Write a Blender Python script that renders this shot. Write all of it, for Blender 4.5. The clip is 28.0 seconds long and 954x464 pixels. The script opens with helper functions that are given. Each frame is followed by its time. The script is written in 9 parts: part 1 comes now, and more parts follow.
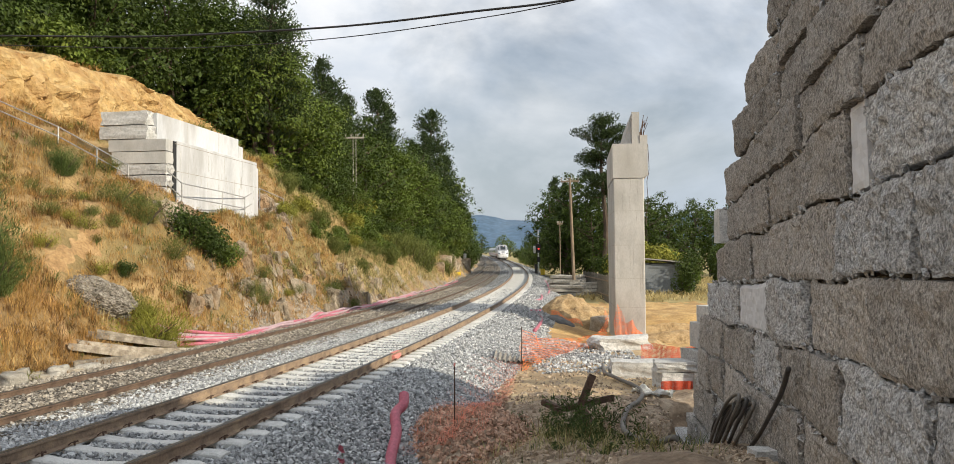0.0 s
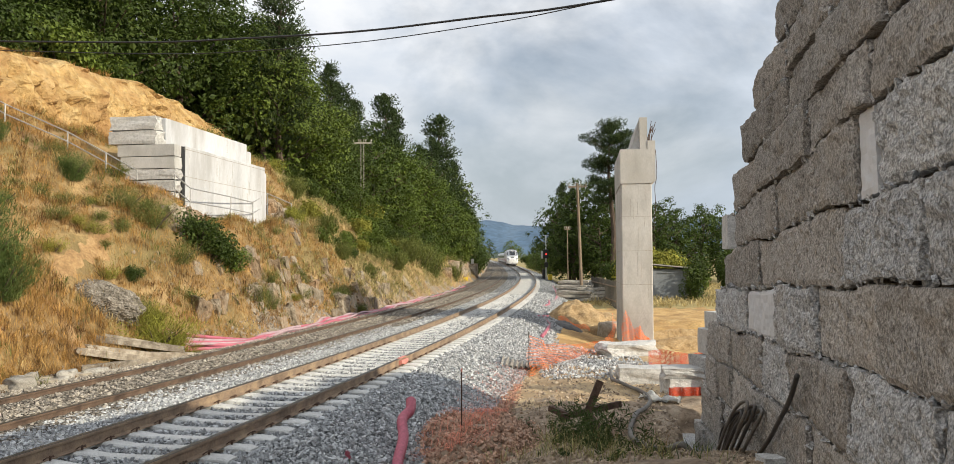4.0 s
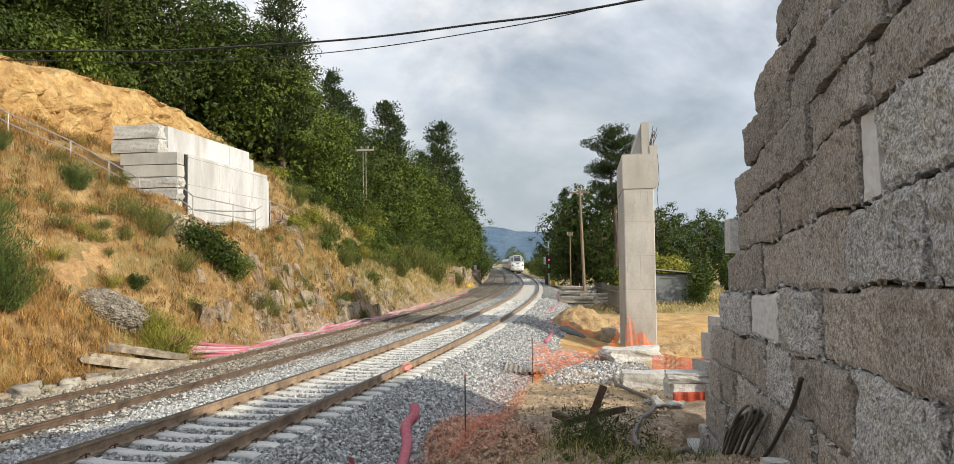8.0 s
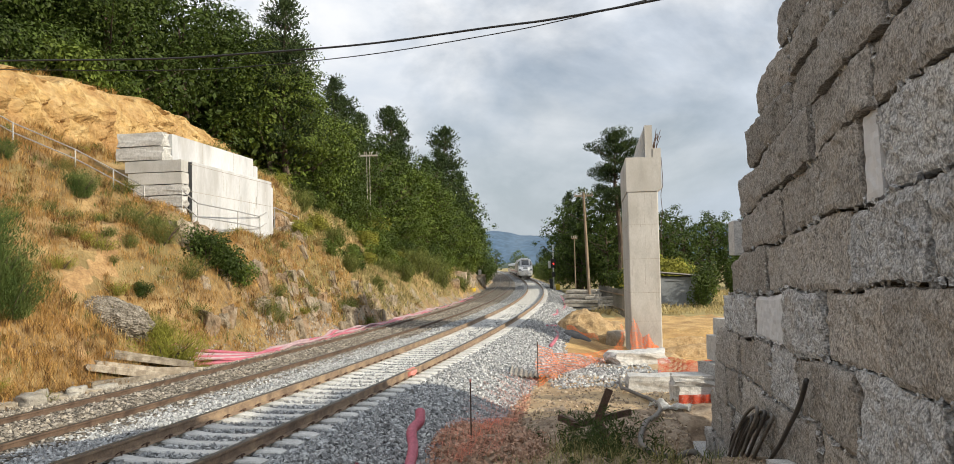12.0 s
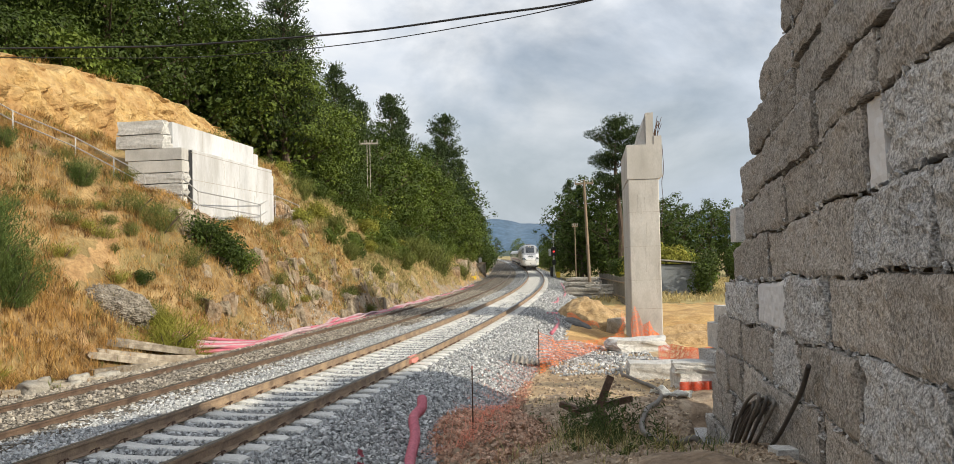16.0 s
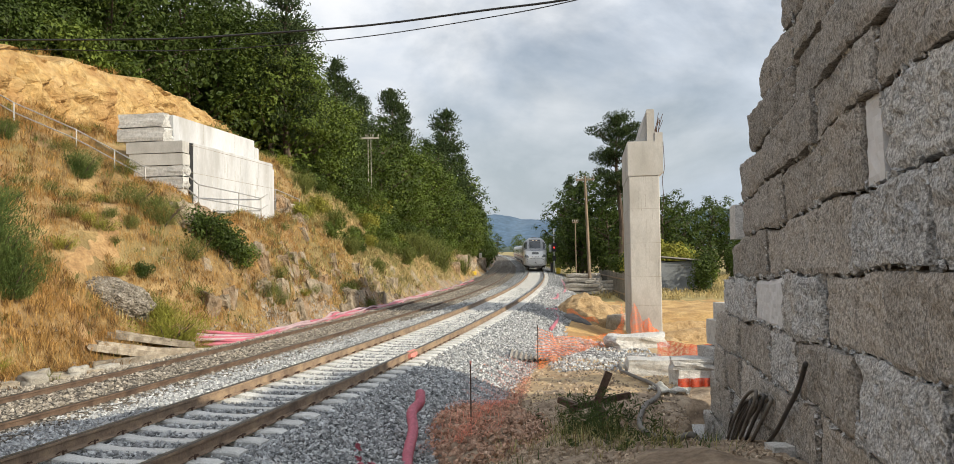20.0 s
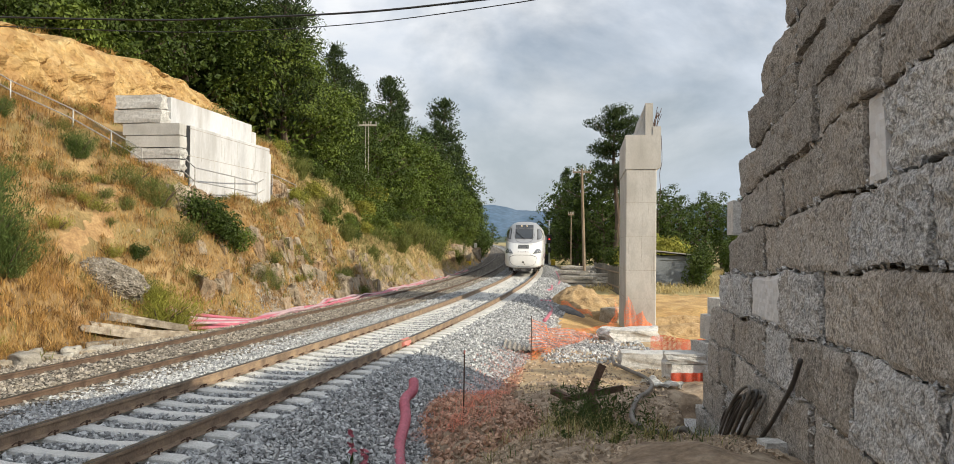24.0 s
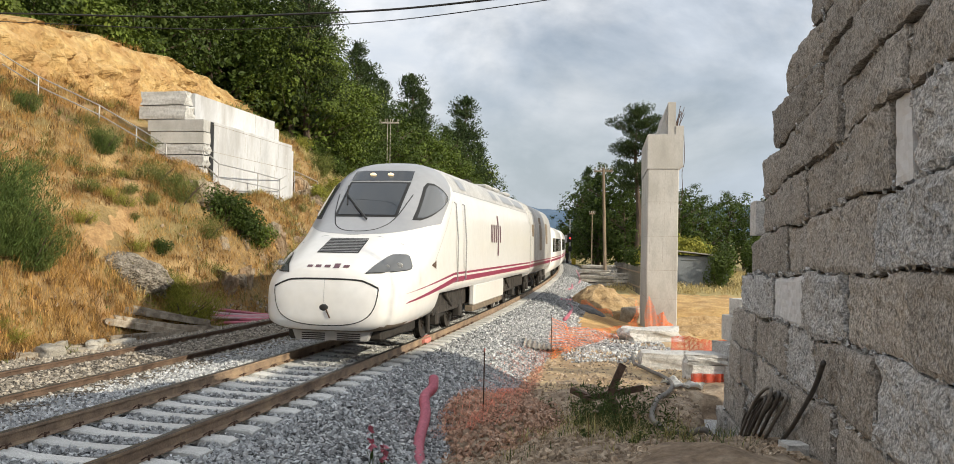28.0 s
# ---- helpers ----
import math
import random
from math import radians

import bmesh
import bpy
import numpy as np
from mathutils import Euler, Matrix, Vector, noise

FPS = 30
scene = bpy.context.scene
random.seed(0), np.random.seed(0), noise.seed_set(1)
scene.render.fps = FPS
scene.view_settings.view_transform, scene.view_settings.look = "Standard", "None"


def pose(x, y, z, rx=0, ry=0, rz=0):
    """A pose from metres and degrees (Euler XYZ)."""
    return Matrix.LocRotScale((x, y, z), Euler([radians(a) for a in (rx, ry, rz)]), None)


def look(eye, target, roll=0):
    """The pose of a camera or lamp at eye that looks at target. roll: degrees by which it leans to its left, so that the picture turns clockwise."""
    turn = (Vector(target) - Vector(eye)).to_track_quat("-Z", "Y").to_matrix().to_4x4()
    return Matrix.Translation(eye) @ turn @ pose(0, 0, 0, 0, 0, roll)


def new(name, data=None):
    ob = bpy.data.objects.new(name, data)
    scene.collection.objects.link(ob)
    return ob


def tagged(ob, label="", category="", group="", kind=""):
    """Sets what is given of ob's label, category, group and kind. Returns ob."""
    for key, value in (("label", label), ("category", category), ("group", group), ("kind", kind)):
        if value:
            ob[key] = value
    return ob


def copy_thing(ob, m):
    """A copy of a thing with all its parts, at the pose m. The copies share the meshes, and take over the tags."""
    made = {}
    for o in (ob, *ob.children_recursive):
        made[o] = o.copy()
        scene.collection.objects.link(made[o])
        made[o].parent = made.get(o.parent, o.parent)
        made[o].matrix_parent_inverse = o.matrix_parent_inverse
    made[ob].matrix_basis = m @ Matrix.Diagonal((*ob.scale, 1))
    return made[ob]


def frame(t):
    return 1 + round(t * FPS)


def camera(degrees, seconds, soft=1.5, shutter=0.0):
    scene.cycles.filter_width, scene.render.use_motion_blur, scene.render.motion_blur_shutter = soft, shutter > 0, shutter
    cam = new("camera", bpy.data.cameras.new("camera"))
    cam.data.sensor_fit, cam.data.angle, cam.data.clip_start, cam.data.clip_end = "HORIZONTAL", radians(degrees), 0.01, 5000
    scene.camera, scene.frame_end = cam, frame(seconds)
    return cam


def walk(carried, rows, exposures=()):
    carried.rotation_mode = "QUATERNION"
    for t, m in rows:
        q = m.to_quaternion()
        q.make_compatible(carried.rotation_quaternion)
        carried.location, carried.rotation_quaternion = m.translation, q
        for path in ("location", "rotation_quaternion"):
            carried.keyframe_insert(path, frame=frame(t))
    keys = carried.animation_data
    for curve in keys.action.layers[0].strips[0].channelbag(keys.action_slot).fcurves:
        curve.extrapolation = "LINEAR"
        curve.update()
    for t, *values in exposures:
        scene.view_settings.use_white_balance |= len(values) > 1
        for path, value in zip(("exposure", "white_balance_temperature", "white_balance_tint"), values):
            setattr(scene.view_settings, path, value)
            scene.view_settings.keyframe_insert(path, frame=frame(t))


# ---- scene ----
cam = camera(57.83, 28.0, soft=0.85)
walk(cam, [
    (0, pose(0.008, 0.002, 2.181, 91.637, 0.516, -0.949)),
    (0.5, pose(0.007, 0.004, 2.182, 91.664, 0.433, -0.935)),
    (1, pose(0.009, 0.002, 2.180, 91.613, 0.411, -0.908)),
    (1.5, pose(0.014, 0.001, 2.180, 91.676, 0.390, -0.810)),
    (2, pose(0.009, -0.001, 2.184, 91.728, 0.365, -0.611)),
    (2.5, pose(0.008, 0.002, 2.185, 91.757, 0.326, -0.591)),
    (3, pose(0.006, 0.001, 2.185, 91.840, 0.443, -0.508)),
    (3.5, pose(0.010, 0.010, 2.185, 91.921, 0.429, -0.478)),
    (5.5, pose(0.013, -0.000, 2.177, 92.098, 0.395, -0.400)),
    (6, pose(0.012, -0.003, 2.174, 92.091, 0.518, -0.341)),
    (6.5, pose(0.007, -0.006, 2.177, 92.229, 0.617, -0.314)),
    (7, pose(0.007, -0.001, 2.174, 92.266, 0.642, -0.258)),
    (7.5, pose(0.009, 0.003, 2.176, 92.337, 0.634, -0.205)),
    (8, pose(0.011, 0.006, 2.174, 92.412, 0.761, -0.269)),
    (8.5, pose(0.014, -0.000, 2.178, 92.447, 1.041, -0.240)),
    (9, pose(0.019, -0.002, 2.176, 92.500, 1.130, -0.230)),
    (9.5, pose(0.020, -0.005, 2.180, 92.577, 1.000, -0.180)),
    (10, pose(0.014, -0.011, 2.180, 92.650, 0.982, -0.096)),
    (10.5, pose(0.020, -0.007, 2.179, 92.678, 1.060, -0.006)),
    (11, pose(0.017, -0.007, 2.175, 92.744, 1.083, -0.052)),
    (11.5, pose(0.016, -0.004, 2.177, 92.788, 1.181, -0.012)),
    (12, pose(0.017, -0.009, 2.173, 92.715, 1.296, 0.041)),
    (12.5, pose(0.015, -0.008, 2.172, 92.623, 1.540, 0.021)),
    (14.5, pose(0.023, -0.003, 2.176, 92.956, 1.947, 0.161)),
    (15, pose(0.014, -0.011, 2.170, 92.920, 1.929, 0.177)),
    (15.5, pose(0.006, -0.000, 2.171, 92.480, 1.663, 0.056)),
    (16, pose(-0.002, -0.005, 2.162, 91.924, 1.366, 0.060)),
    (16.5, pose(0.003, 0.002, 2.161, 91.576, 1.300, 0.058)),
    (17, pose(-0.000, 0.000, 2.164, 91.598, 1.104, 0.031)),
    (17.5, pose(-0.001, 0.006, 2.162, 91.653, 1.078, -0.057)),
    (18, pose(0.001, -0.004, 2.157, 91.631, 0.974, 0.063)),
    (18.5, pose(0.003, -0.006, 2.161, 91.633, 0.983, 0.199)),
    (19, pose(0.010, -0.005, 2.165, 91.654, 1.095, 0.179)),
    (19.5, pose(0.015, -0.007, 2.161, 91.603, 1.083, 0.097)),
    (20, pose(0.015, -0.012, 2.159, 91.620, 0.921, 0.089)),
    (20.5, pose(0.012, -0.007, 2.154, 91.595, 0.754, 0.086)),
    (21, pose(0.002, -0.008, 2.152, 90.983, 0.686, 0.020)),
    (21.5, pose(-0.001, -0.009, 2.155, 91.036, 0.580, 0.032)),
    (23.5, pose(-0.011, -0.002, 2.148, 90.931, -0.123, -0.139)),
    (24, pose(-0.010, 0.004, 2.155, 90.951, -0.437, -0.252)),
    (24.5, pose(-0.013, -0.002, 2.155, 90.934, -0.545, -0.308)),
    (25, pose(-0.009, 0.005, 2.156, 91.019, -0.651, -0.217)),
    (25.5, pose(-0.018, -0.005, 2.152, 90.982, -0.762, 0.002)),
    (26, pose(-0.012, 0.000, 2.153, 90.920, -0.758, 0.267)),
    (26.5, pose(-0.015, 0.000, 2.150, 90.899, -0.889, 0.423)),
    (27, pose(-0.022, -0.007, 2.153, 90.873, -0.858, 0.548)),
    (27.5, pose(-0.020, -0.006, 2.148, 90.899, -0.910, 0.672)),
    (28, pose(-0.020, -0.009, 2.153, 90.814, -0.984, 1.103)),
])

# ---------------------------------------------------------------- world, sun
SUN_TO = Vector((0.789, -0.468, 0.399)).normalized()
world = bpy.data.worlds.new("sky")
scene.world = world
world.use_nodes = True
wt = world.node_tree
wt.nodes.clear()


def wnode(kind, **values):
    n = wt.nodes.new(kind)
    for k, v in values.items():
        n.inputs[k].default_value = v
    return n


def build_sky():
    sky = wt.nodes.new("ShaderNodeTexSky")
    sky.sky_type, sky.sun_disc = "NISHITA", False
    sky.sun_elevation = math.asin(SUN_TO.z)
    sky.sun_rotation = math.atan2(SUN_TO.x, SUN_TO.y)
    sky.dust_density, sky.air_density = 2.0, 1.0
    dim = wt.nodes.new("ShaderNodeVectorMath")
    dim.operation = "SCALE"
    dim.inputs["Scale"].default_value = 0.085
    wt.links.new(sky.outputs[0], dim.inputs[0])
    tc = wt.nodes.new("ShaderNodeTexCoord")
    mp = wnode("ShaderNodeMapping")
    mp.inputs["Scale"].default_value = (1.0, 1.0, 1.7)
    mp.inputs["Location"].default_value = (3.1, 0.4, 0.35)
    wt.links.new(tc.outputs["Generated"], mp.inputs[0])
    n1 = wnode("ShaderNodeTexNoise", Scale=3.3, Detail=9.0, Roughness=0.56, Distortion=0.25)
    wt.links.new(mp.outputs[0], n1.inputs["Vector"])
    cover = wt.nodes.new("ShaderNodeValToRGB")
    cover.color_ramp.elements[0].position, cover.color_ramp.elements[0].color = 0.30, (0.3, 0.3, 0.3, 1)
    cover.color_ramp.elements[1].position, cover.color_ramp.elements[1].color = 0.52, (1, 1, 1, 1)
    wt.links.new(n1.outputs[0], cover.inputs[0])
    n2 = wnode("ShaderNodeTexNoise", Scale=4.6, Detail=9.0, Roughness=0.56, Distortion=0.3)
    mp2 = wnode("ShaderNodeMapping")
    mp2.inputs["Scale"].default_value = (1.0, 1.0, 1.5)
    mp2.inputs["Rotation"].default_value = (0, 0, radians(-18))
    mp2.inputs["Location"].default_value = (2.35, 1.1, 0.20)
    wt.links.new(tc.outputs["Generated"], mp2.inputs[0])
    wt.links.new(mp2.outputs[0], n2.inputs["Vector"])
    shade = wt.nodes.new("ShaderNodeValToRGB")
    shade.color_ramp.elements[0].position, shade.color_ramp.elements[0].color = 0.38, (0.72, 0.785, 0.875, 1)
    shade.color_ramp.elements[1].position, shade.color_ramp.elements[1].color = 0.56, (0.985, 1.0, 1.02, 1)
    wt.links.new(n2.outputs[0], shade.inputs[0])
    mix = wt.nodes.new("ShaderNodeMix")
    mix.data_type = "RGBA"
    wt.links.new(cover.outputs[0], mix.inputs["Factor"])
    wt.links.new(dim.outputs[0], mix.inputs["A"])
    wt.links.new(shade.outputs[0], mix.inputs["B"])
    # paler, bluer air towards the horizon
    up = wt.nodes.new("ShaderNodeSeparateXYZ")
    wt.links.new(tc.outputs["Generated"], up.inputs[0])
    low = wnode("ShaderNodeMapRange")
    for slot, v in (("From Min", 0.0), ("From Max", 0.25), ("To Min", 0.8), ("To Max", 0.0)):
        low.inputs[slot].default_value = v
    wt.links.new(up.outputs[2], low.inputs["Value"])
    air = wt.nodes.new("ShaderNodeMix")
    air.data_type = "RGBA"
    air.inputs["B"].default_value = (0.46, 0.54, 0.62, 1)
    wt.links.new(low.outputs[0], air.inputs["Factor"])
    wt.links.new(mix.outputs["Result"], air.inputs["A"])
    bg = wnode("ShaderNodeBackground", Strength=1.0)
    out = wt.nodes.new("ShaderNodeOutputWorld")
    wt.links.new(air.outputs["Result"], bg.inputs[0])
    wt.links.new(bg.outputs[0], out.inputs[0])


build_sky()
sun_data = bpy.data.lights.new("sun", "SUN")
sun_data.energy, sun_data.angle, sun_data.color = 4.7, radians(0.7), (1.0, 0.90, 0.715)
sun = new("sun", sun_data)
sun.matrix_world = look(SUN_TO * 100, (0, 0, 0))


# ---------------------------------------------------------------- materials
def surf(name, stops, scale=4.0, rough=0.8, bump=0.3, fine=40.0, metal=0.0, vary=0.0, space="Object", stretch=(1, 1, 1),
         stain=None, stain_scale=0.6, stain_amount=0.5, island=0.0, spec=0.5, bump_scale=None, translucent=0.0, coat=0.0, speck=(0.72, 1.22)):
    """A procedural surface: a noise through colour stops, fine grain, stains of a second colour, and bump."""
    m = bpy.data.materials.new(name)
    m.use_nodes = True
    nt = m.node_tree
    nt.nodes.clear()
    N, L = nt.nodes.new, nt.links.new
    out, bs = N("ShaderNodeOutputMaterial"), N("ShaderNodeBsdfPrincipled")
    bs.inputs["Roughness"].default_value, bs.inputs["Metallic"].default_value = rough, metal
    bs.inputs["Specular IOR Level"].default_value = spec
    bs.inputs["Coat Weight"].default_value = coat
    if space == "World":
        geo = N("ShaderNodeNewGeometry")
        source = geo.outputs["Position"]
    else:
        tc = N("ShaderNodeTexCoord")
        info = N("ShaderNodeObjectInfo")
        add = N("ShaderNodeVectorMath")
        add.operation = "MULTIPLY_ADD"
        add.inputs[1].default_value = (37.0, 17.0, 59.0)
        L(info.outputs["Random"], add.inputs[0])
        L(tc.outputs["Object"], add.inputs[2])
        source = add.outputs[0]
    mp = N("ShaderNodeMapping")
    mp.inputs["Scale"].default_value = stretch
    L(source, mp.inputs[0])
    n1 = N("ShaderNodeTexNoise")
    n1.inputs["Scale"].default_value, n1.inputs["Detail"].default_value, n1.inputs["Roughness"].default_value = scale, 7.0, 0.62
    L(mp.outputs[0], n1.inputs["Vector"])
    ramp = N("ShaderNodeValToRGB")
    es = ramp.color_ramp.elements
    lo, hi = 0.30, 0.70
    while len(es) < len(stops):
        es.new(0.5)
    for i, c in enumerate(stops):
        es[i].position = lo + (hi - lo) * i / max(1, len(stops) - 1)
        es[i].color = (*c, 1)
    L(n1.outputs[0], ramp.inputs[0])
    colour = ramp.outputs[0]
    n2 = N("ShaderNodeTexNoise")
    n2.inputs["Scale"].default_value, n2.inputs["Detail"].default_value = fine, 4.0
    L(mp.outputs[0], n2.inputs["Vector"])

    def blend(kind, factor, a, b):
        x = N("ShaderNodeMix")
        x.data_type, x.blend_type = "RGBA", kind
        for slot, v in (("Factor", factor), ("A", a), ("B", b)):
            if isinstance(v, (int, float)):
                x.inputs[slot].default_value = v
            elif isinstance(v, tuple):
                x.inputs[slot].default_value = (*v, 1)
            else:
                L(v, x.inputs[slot])
        return x.outputs["Result"]

    grain = N("ShaderNodeMapRange")
    for slot, v in (("From Min", 0.3), ("From Max", 0.7), ("To Min", speck[0]), ("To Max", speck[1])):
        grain.inputs[slot].default_value = v
    L(n2.outputs[0], grain.inputs["Value"])
    gc = N("ShaderNodeCombineColor")
    for i in range(3):
        L(grain.outputs[0], gc.inputs[i])
    colour = blend("MULTIPLY", 0.8, colour, gc.outputs[0])
    if stain:
        n3 = N("ShaderNodeTexNoise")
        n3.inputs["Scale"].default_value, n3.inputs["Detail"].default_value = stain_scale, 6.0
        L(mp.outputs[0], n3.inputs["Vector"])
        r3 = N("ShaderNodeMapRange")
        for slot, v in (("From Min", 0.48), ("From Max", 0.66), ("To Min", 0.0), ("To Max", stain_amount)):
            r3.inputs[slot].default_value = v
        L(n3.outputs[0], r3.inputs["Value"])
        colour = blend("MIX", r3.outputs[0], colour, stain)
    if vary or island:
        rnd = N("ShaderNodeNewGeometry").outputs["Random Per Island"] if island else N("ShaderNodeObjectInfo").outputs["Random"]
        amount = island or vary
        r4 = N("ShaderNodeMapRange")
        r4.inputs["To Min"].default_value, r4.inputs["To Max"].default_value = 1 - amount, 1 + amount
        L(rnd, r4.inputs["Value"])
        c4 = N("ShaderNodeCombineColor")
        for i in range(3):
            L(r4.outputs[0], c4.inputs[i])
        colour = blend("MULTIPLY", 1.0, colour, c4.outputs[0])
    L(colour, bs.inputs["Base Color"])
    if bump:
        ad = N("ShaderNodeMath")
        ad.operation = "MULTIPLY_ADD"
        ad.inputs[1].default_value = 0.35
        L(n2.outputs[0], ad.inputs[0])
        L(n1.outputs[0], ad.inputs[2])
        bp = N("ShaderNodeBump")
        bp.inputs["Strength"].default_value = bump
        bp.inputs["Distance"].default_value = bump_scale or 0.05
        L(ad.outputs[0], bp.inputs["Height"])
        L(bp.outputs[0], bs.inputs["Normal"])
    if translucent:
        tr, mx = N("ShaderNodeBsdfTranslucent"), N("ShaderNodeMixShader")
        L(colour, tr.inputs[0])
        mx.inputs[0].default_value = translucent
        L(bs.outputs[0], mx.inputs[1])
        L(tr.outputs[0], mx.inputs[2])
        L(mx.outputs[0], out.inputs[0])
    else:
        L(bs.outputs[0], out.inputs[0])
    return m


def glow(name, colour, strength):
    m = bpy.data.materials.new(name)
    m.use_nodes = True
    b = m.node_tree.nodes["Principled BSDF"]
    b.inputs["Base Color"].default_value = (*colour, 1)
    b.inputs["Emission Color"].default_value, b.inputs["Emission Strength"].default_value = (*colour, 1), strength
    return m


def glassy(name, colour, rough=0.06):
    m = bpy.data.materials.new(name)
    m.use_nodes = True
    b = m.node_tree.nodes["Principled BSDF"]
    b.inputs["Base Color"].default_value, b.inputs["Roughness"].default_value = (*colour, 1), rough
    b.inputs["Coat Weight"].default_value = 0.6
    return m


def granite(name, dark, light, size, depth, stretch=(1, 1, 1)):
    """Rough split granite: black mica grains, pale feldspar, pits, tool drag and broad stains."""
    m = bpy.data.materials.new(name)
    m.use_nodes = True
    nt = m.node_tree
    N, L = nt.nodes.new, nt.links.new
    bs = nt.nodes["Principled BSDF"]
    bs.inputs["Roughness"].default_value, bs.inputs["Specular IOR Level"].default_value = 0.93, 0.25
    tc, info, add = N("ShaderNodeTexCoord"), N("ShaderNodeObjectInfo"), N("ShaderNodeVectorMath")
    add.operation = "MULTIPLY_ADD"
    add.inputs[1].default_value = (37.0, 17.0, 59.0)
    L(info.outputs["Random"], add.inputs[0])
    L(tc.outputs["Object"], add.inputs[2])
    mp = N("ShaderNodeMapping")
    mp.inputs["Scale"].default_value = stretch
    L(add.outputs[0], mp.inputs[0])

    def noisy(scale, detail, rough, source):
        n = N("ShaderNodeTexNoise")
        n.inputs["Scale"].default_value, n.inputs["Detail"].default_value, n.inputs["Roughness"].default_value = scale, detail, rough
        L(source, n.inputs["Vector"])
        return n.outputs[0]

    def span(value, a, b, c, d):
        r = N("ShaderNodeMapRange")
        for slot, v in (("From Min", a), ("From Max", b), ("To Min", c), ("To Max", d)):
            r.inputs[slot].default_value = v
        L(value, r.inputs["Value"])
        return r.outputs[0]

    def mixed(kind, factor, a, b):
        x = N("ShaderNodeMix")
        x.data_type, x.blend_type = "RGBA", kind
        for slot, v in (("Factor", factor), ("A", a), ("B", b)):
            if isinstance(v, (int, float)):
                x.inputs[slot].default_value = v
            elif isinstance(v, tuple):
                x.inputs[slot].default_value = (*v, 1)
            else:
                L(v, x.inputs[slot])
        return x.outputs["Result"]

    def grey(value):
        c = N("ShaderNodeCombineColor")
        for i in range(3):
            L(value, c.inputs[i])
        return c.outputs[0]

    broad = noisy(2.2, 5.0, 0.6, add.outputs[0])
    grain = noisy(size * 1.9, 3.0, 0.6, mp.outputs[0])
    coarse = noisy(size * 0.75, 4.0, 0.65, mp.outputs[0])
    colour = mixed("MIX", span(broad, 0.35, 0.65, 0.0, 1.0), dark, light)
    colour = mixed("MULTIPLY", 1.0, colour, grey(span(grain, 0.36, 0.62, 0.54, 1.34)))
    colour = mixed("MULTIPLY", 0.85, colour, grey(span(coarse, 0.34, 0.52, 0.45, 1.12)))
    stain = noisy(1.1, 6.0, 0.65, add.outputs[0])
    colour = mixed("MIX", span(stain, 0.52, 0.70, 0.0, 0.45), colour, (0.27, 0.225, 0.175))
    colour = mixed("MULTIPLY", 1.0, colour, grey(span(info.outputs["Random"], 0.0, 1.0, 0.86, 1.14)))
    L(colour, bs.inputs["Base Color"])
    high = N("ShaderNodeMath")
    high.operation = "MULTIPLY_ADD"
    high.inputs[1].default_value = 0.35
    L(grain, high.inputs[0])
    L(coarse, high.inputs[2])
    bp = N("ShaderNodeBump")
    bp.inputs["Strength"].default_value, bp.inputs["Distance"].default_value = depth, 0.035
    L(high.outputs[0], bp.inputs["Height"])
    L(bp.outputs[0], bs.inputs["Normal"])
    return m


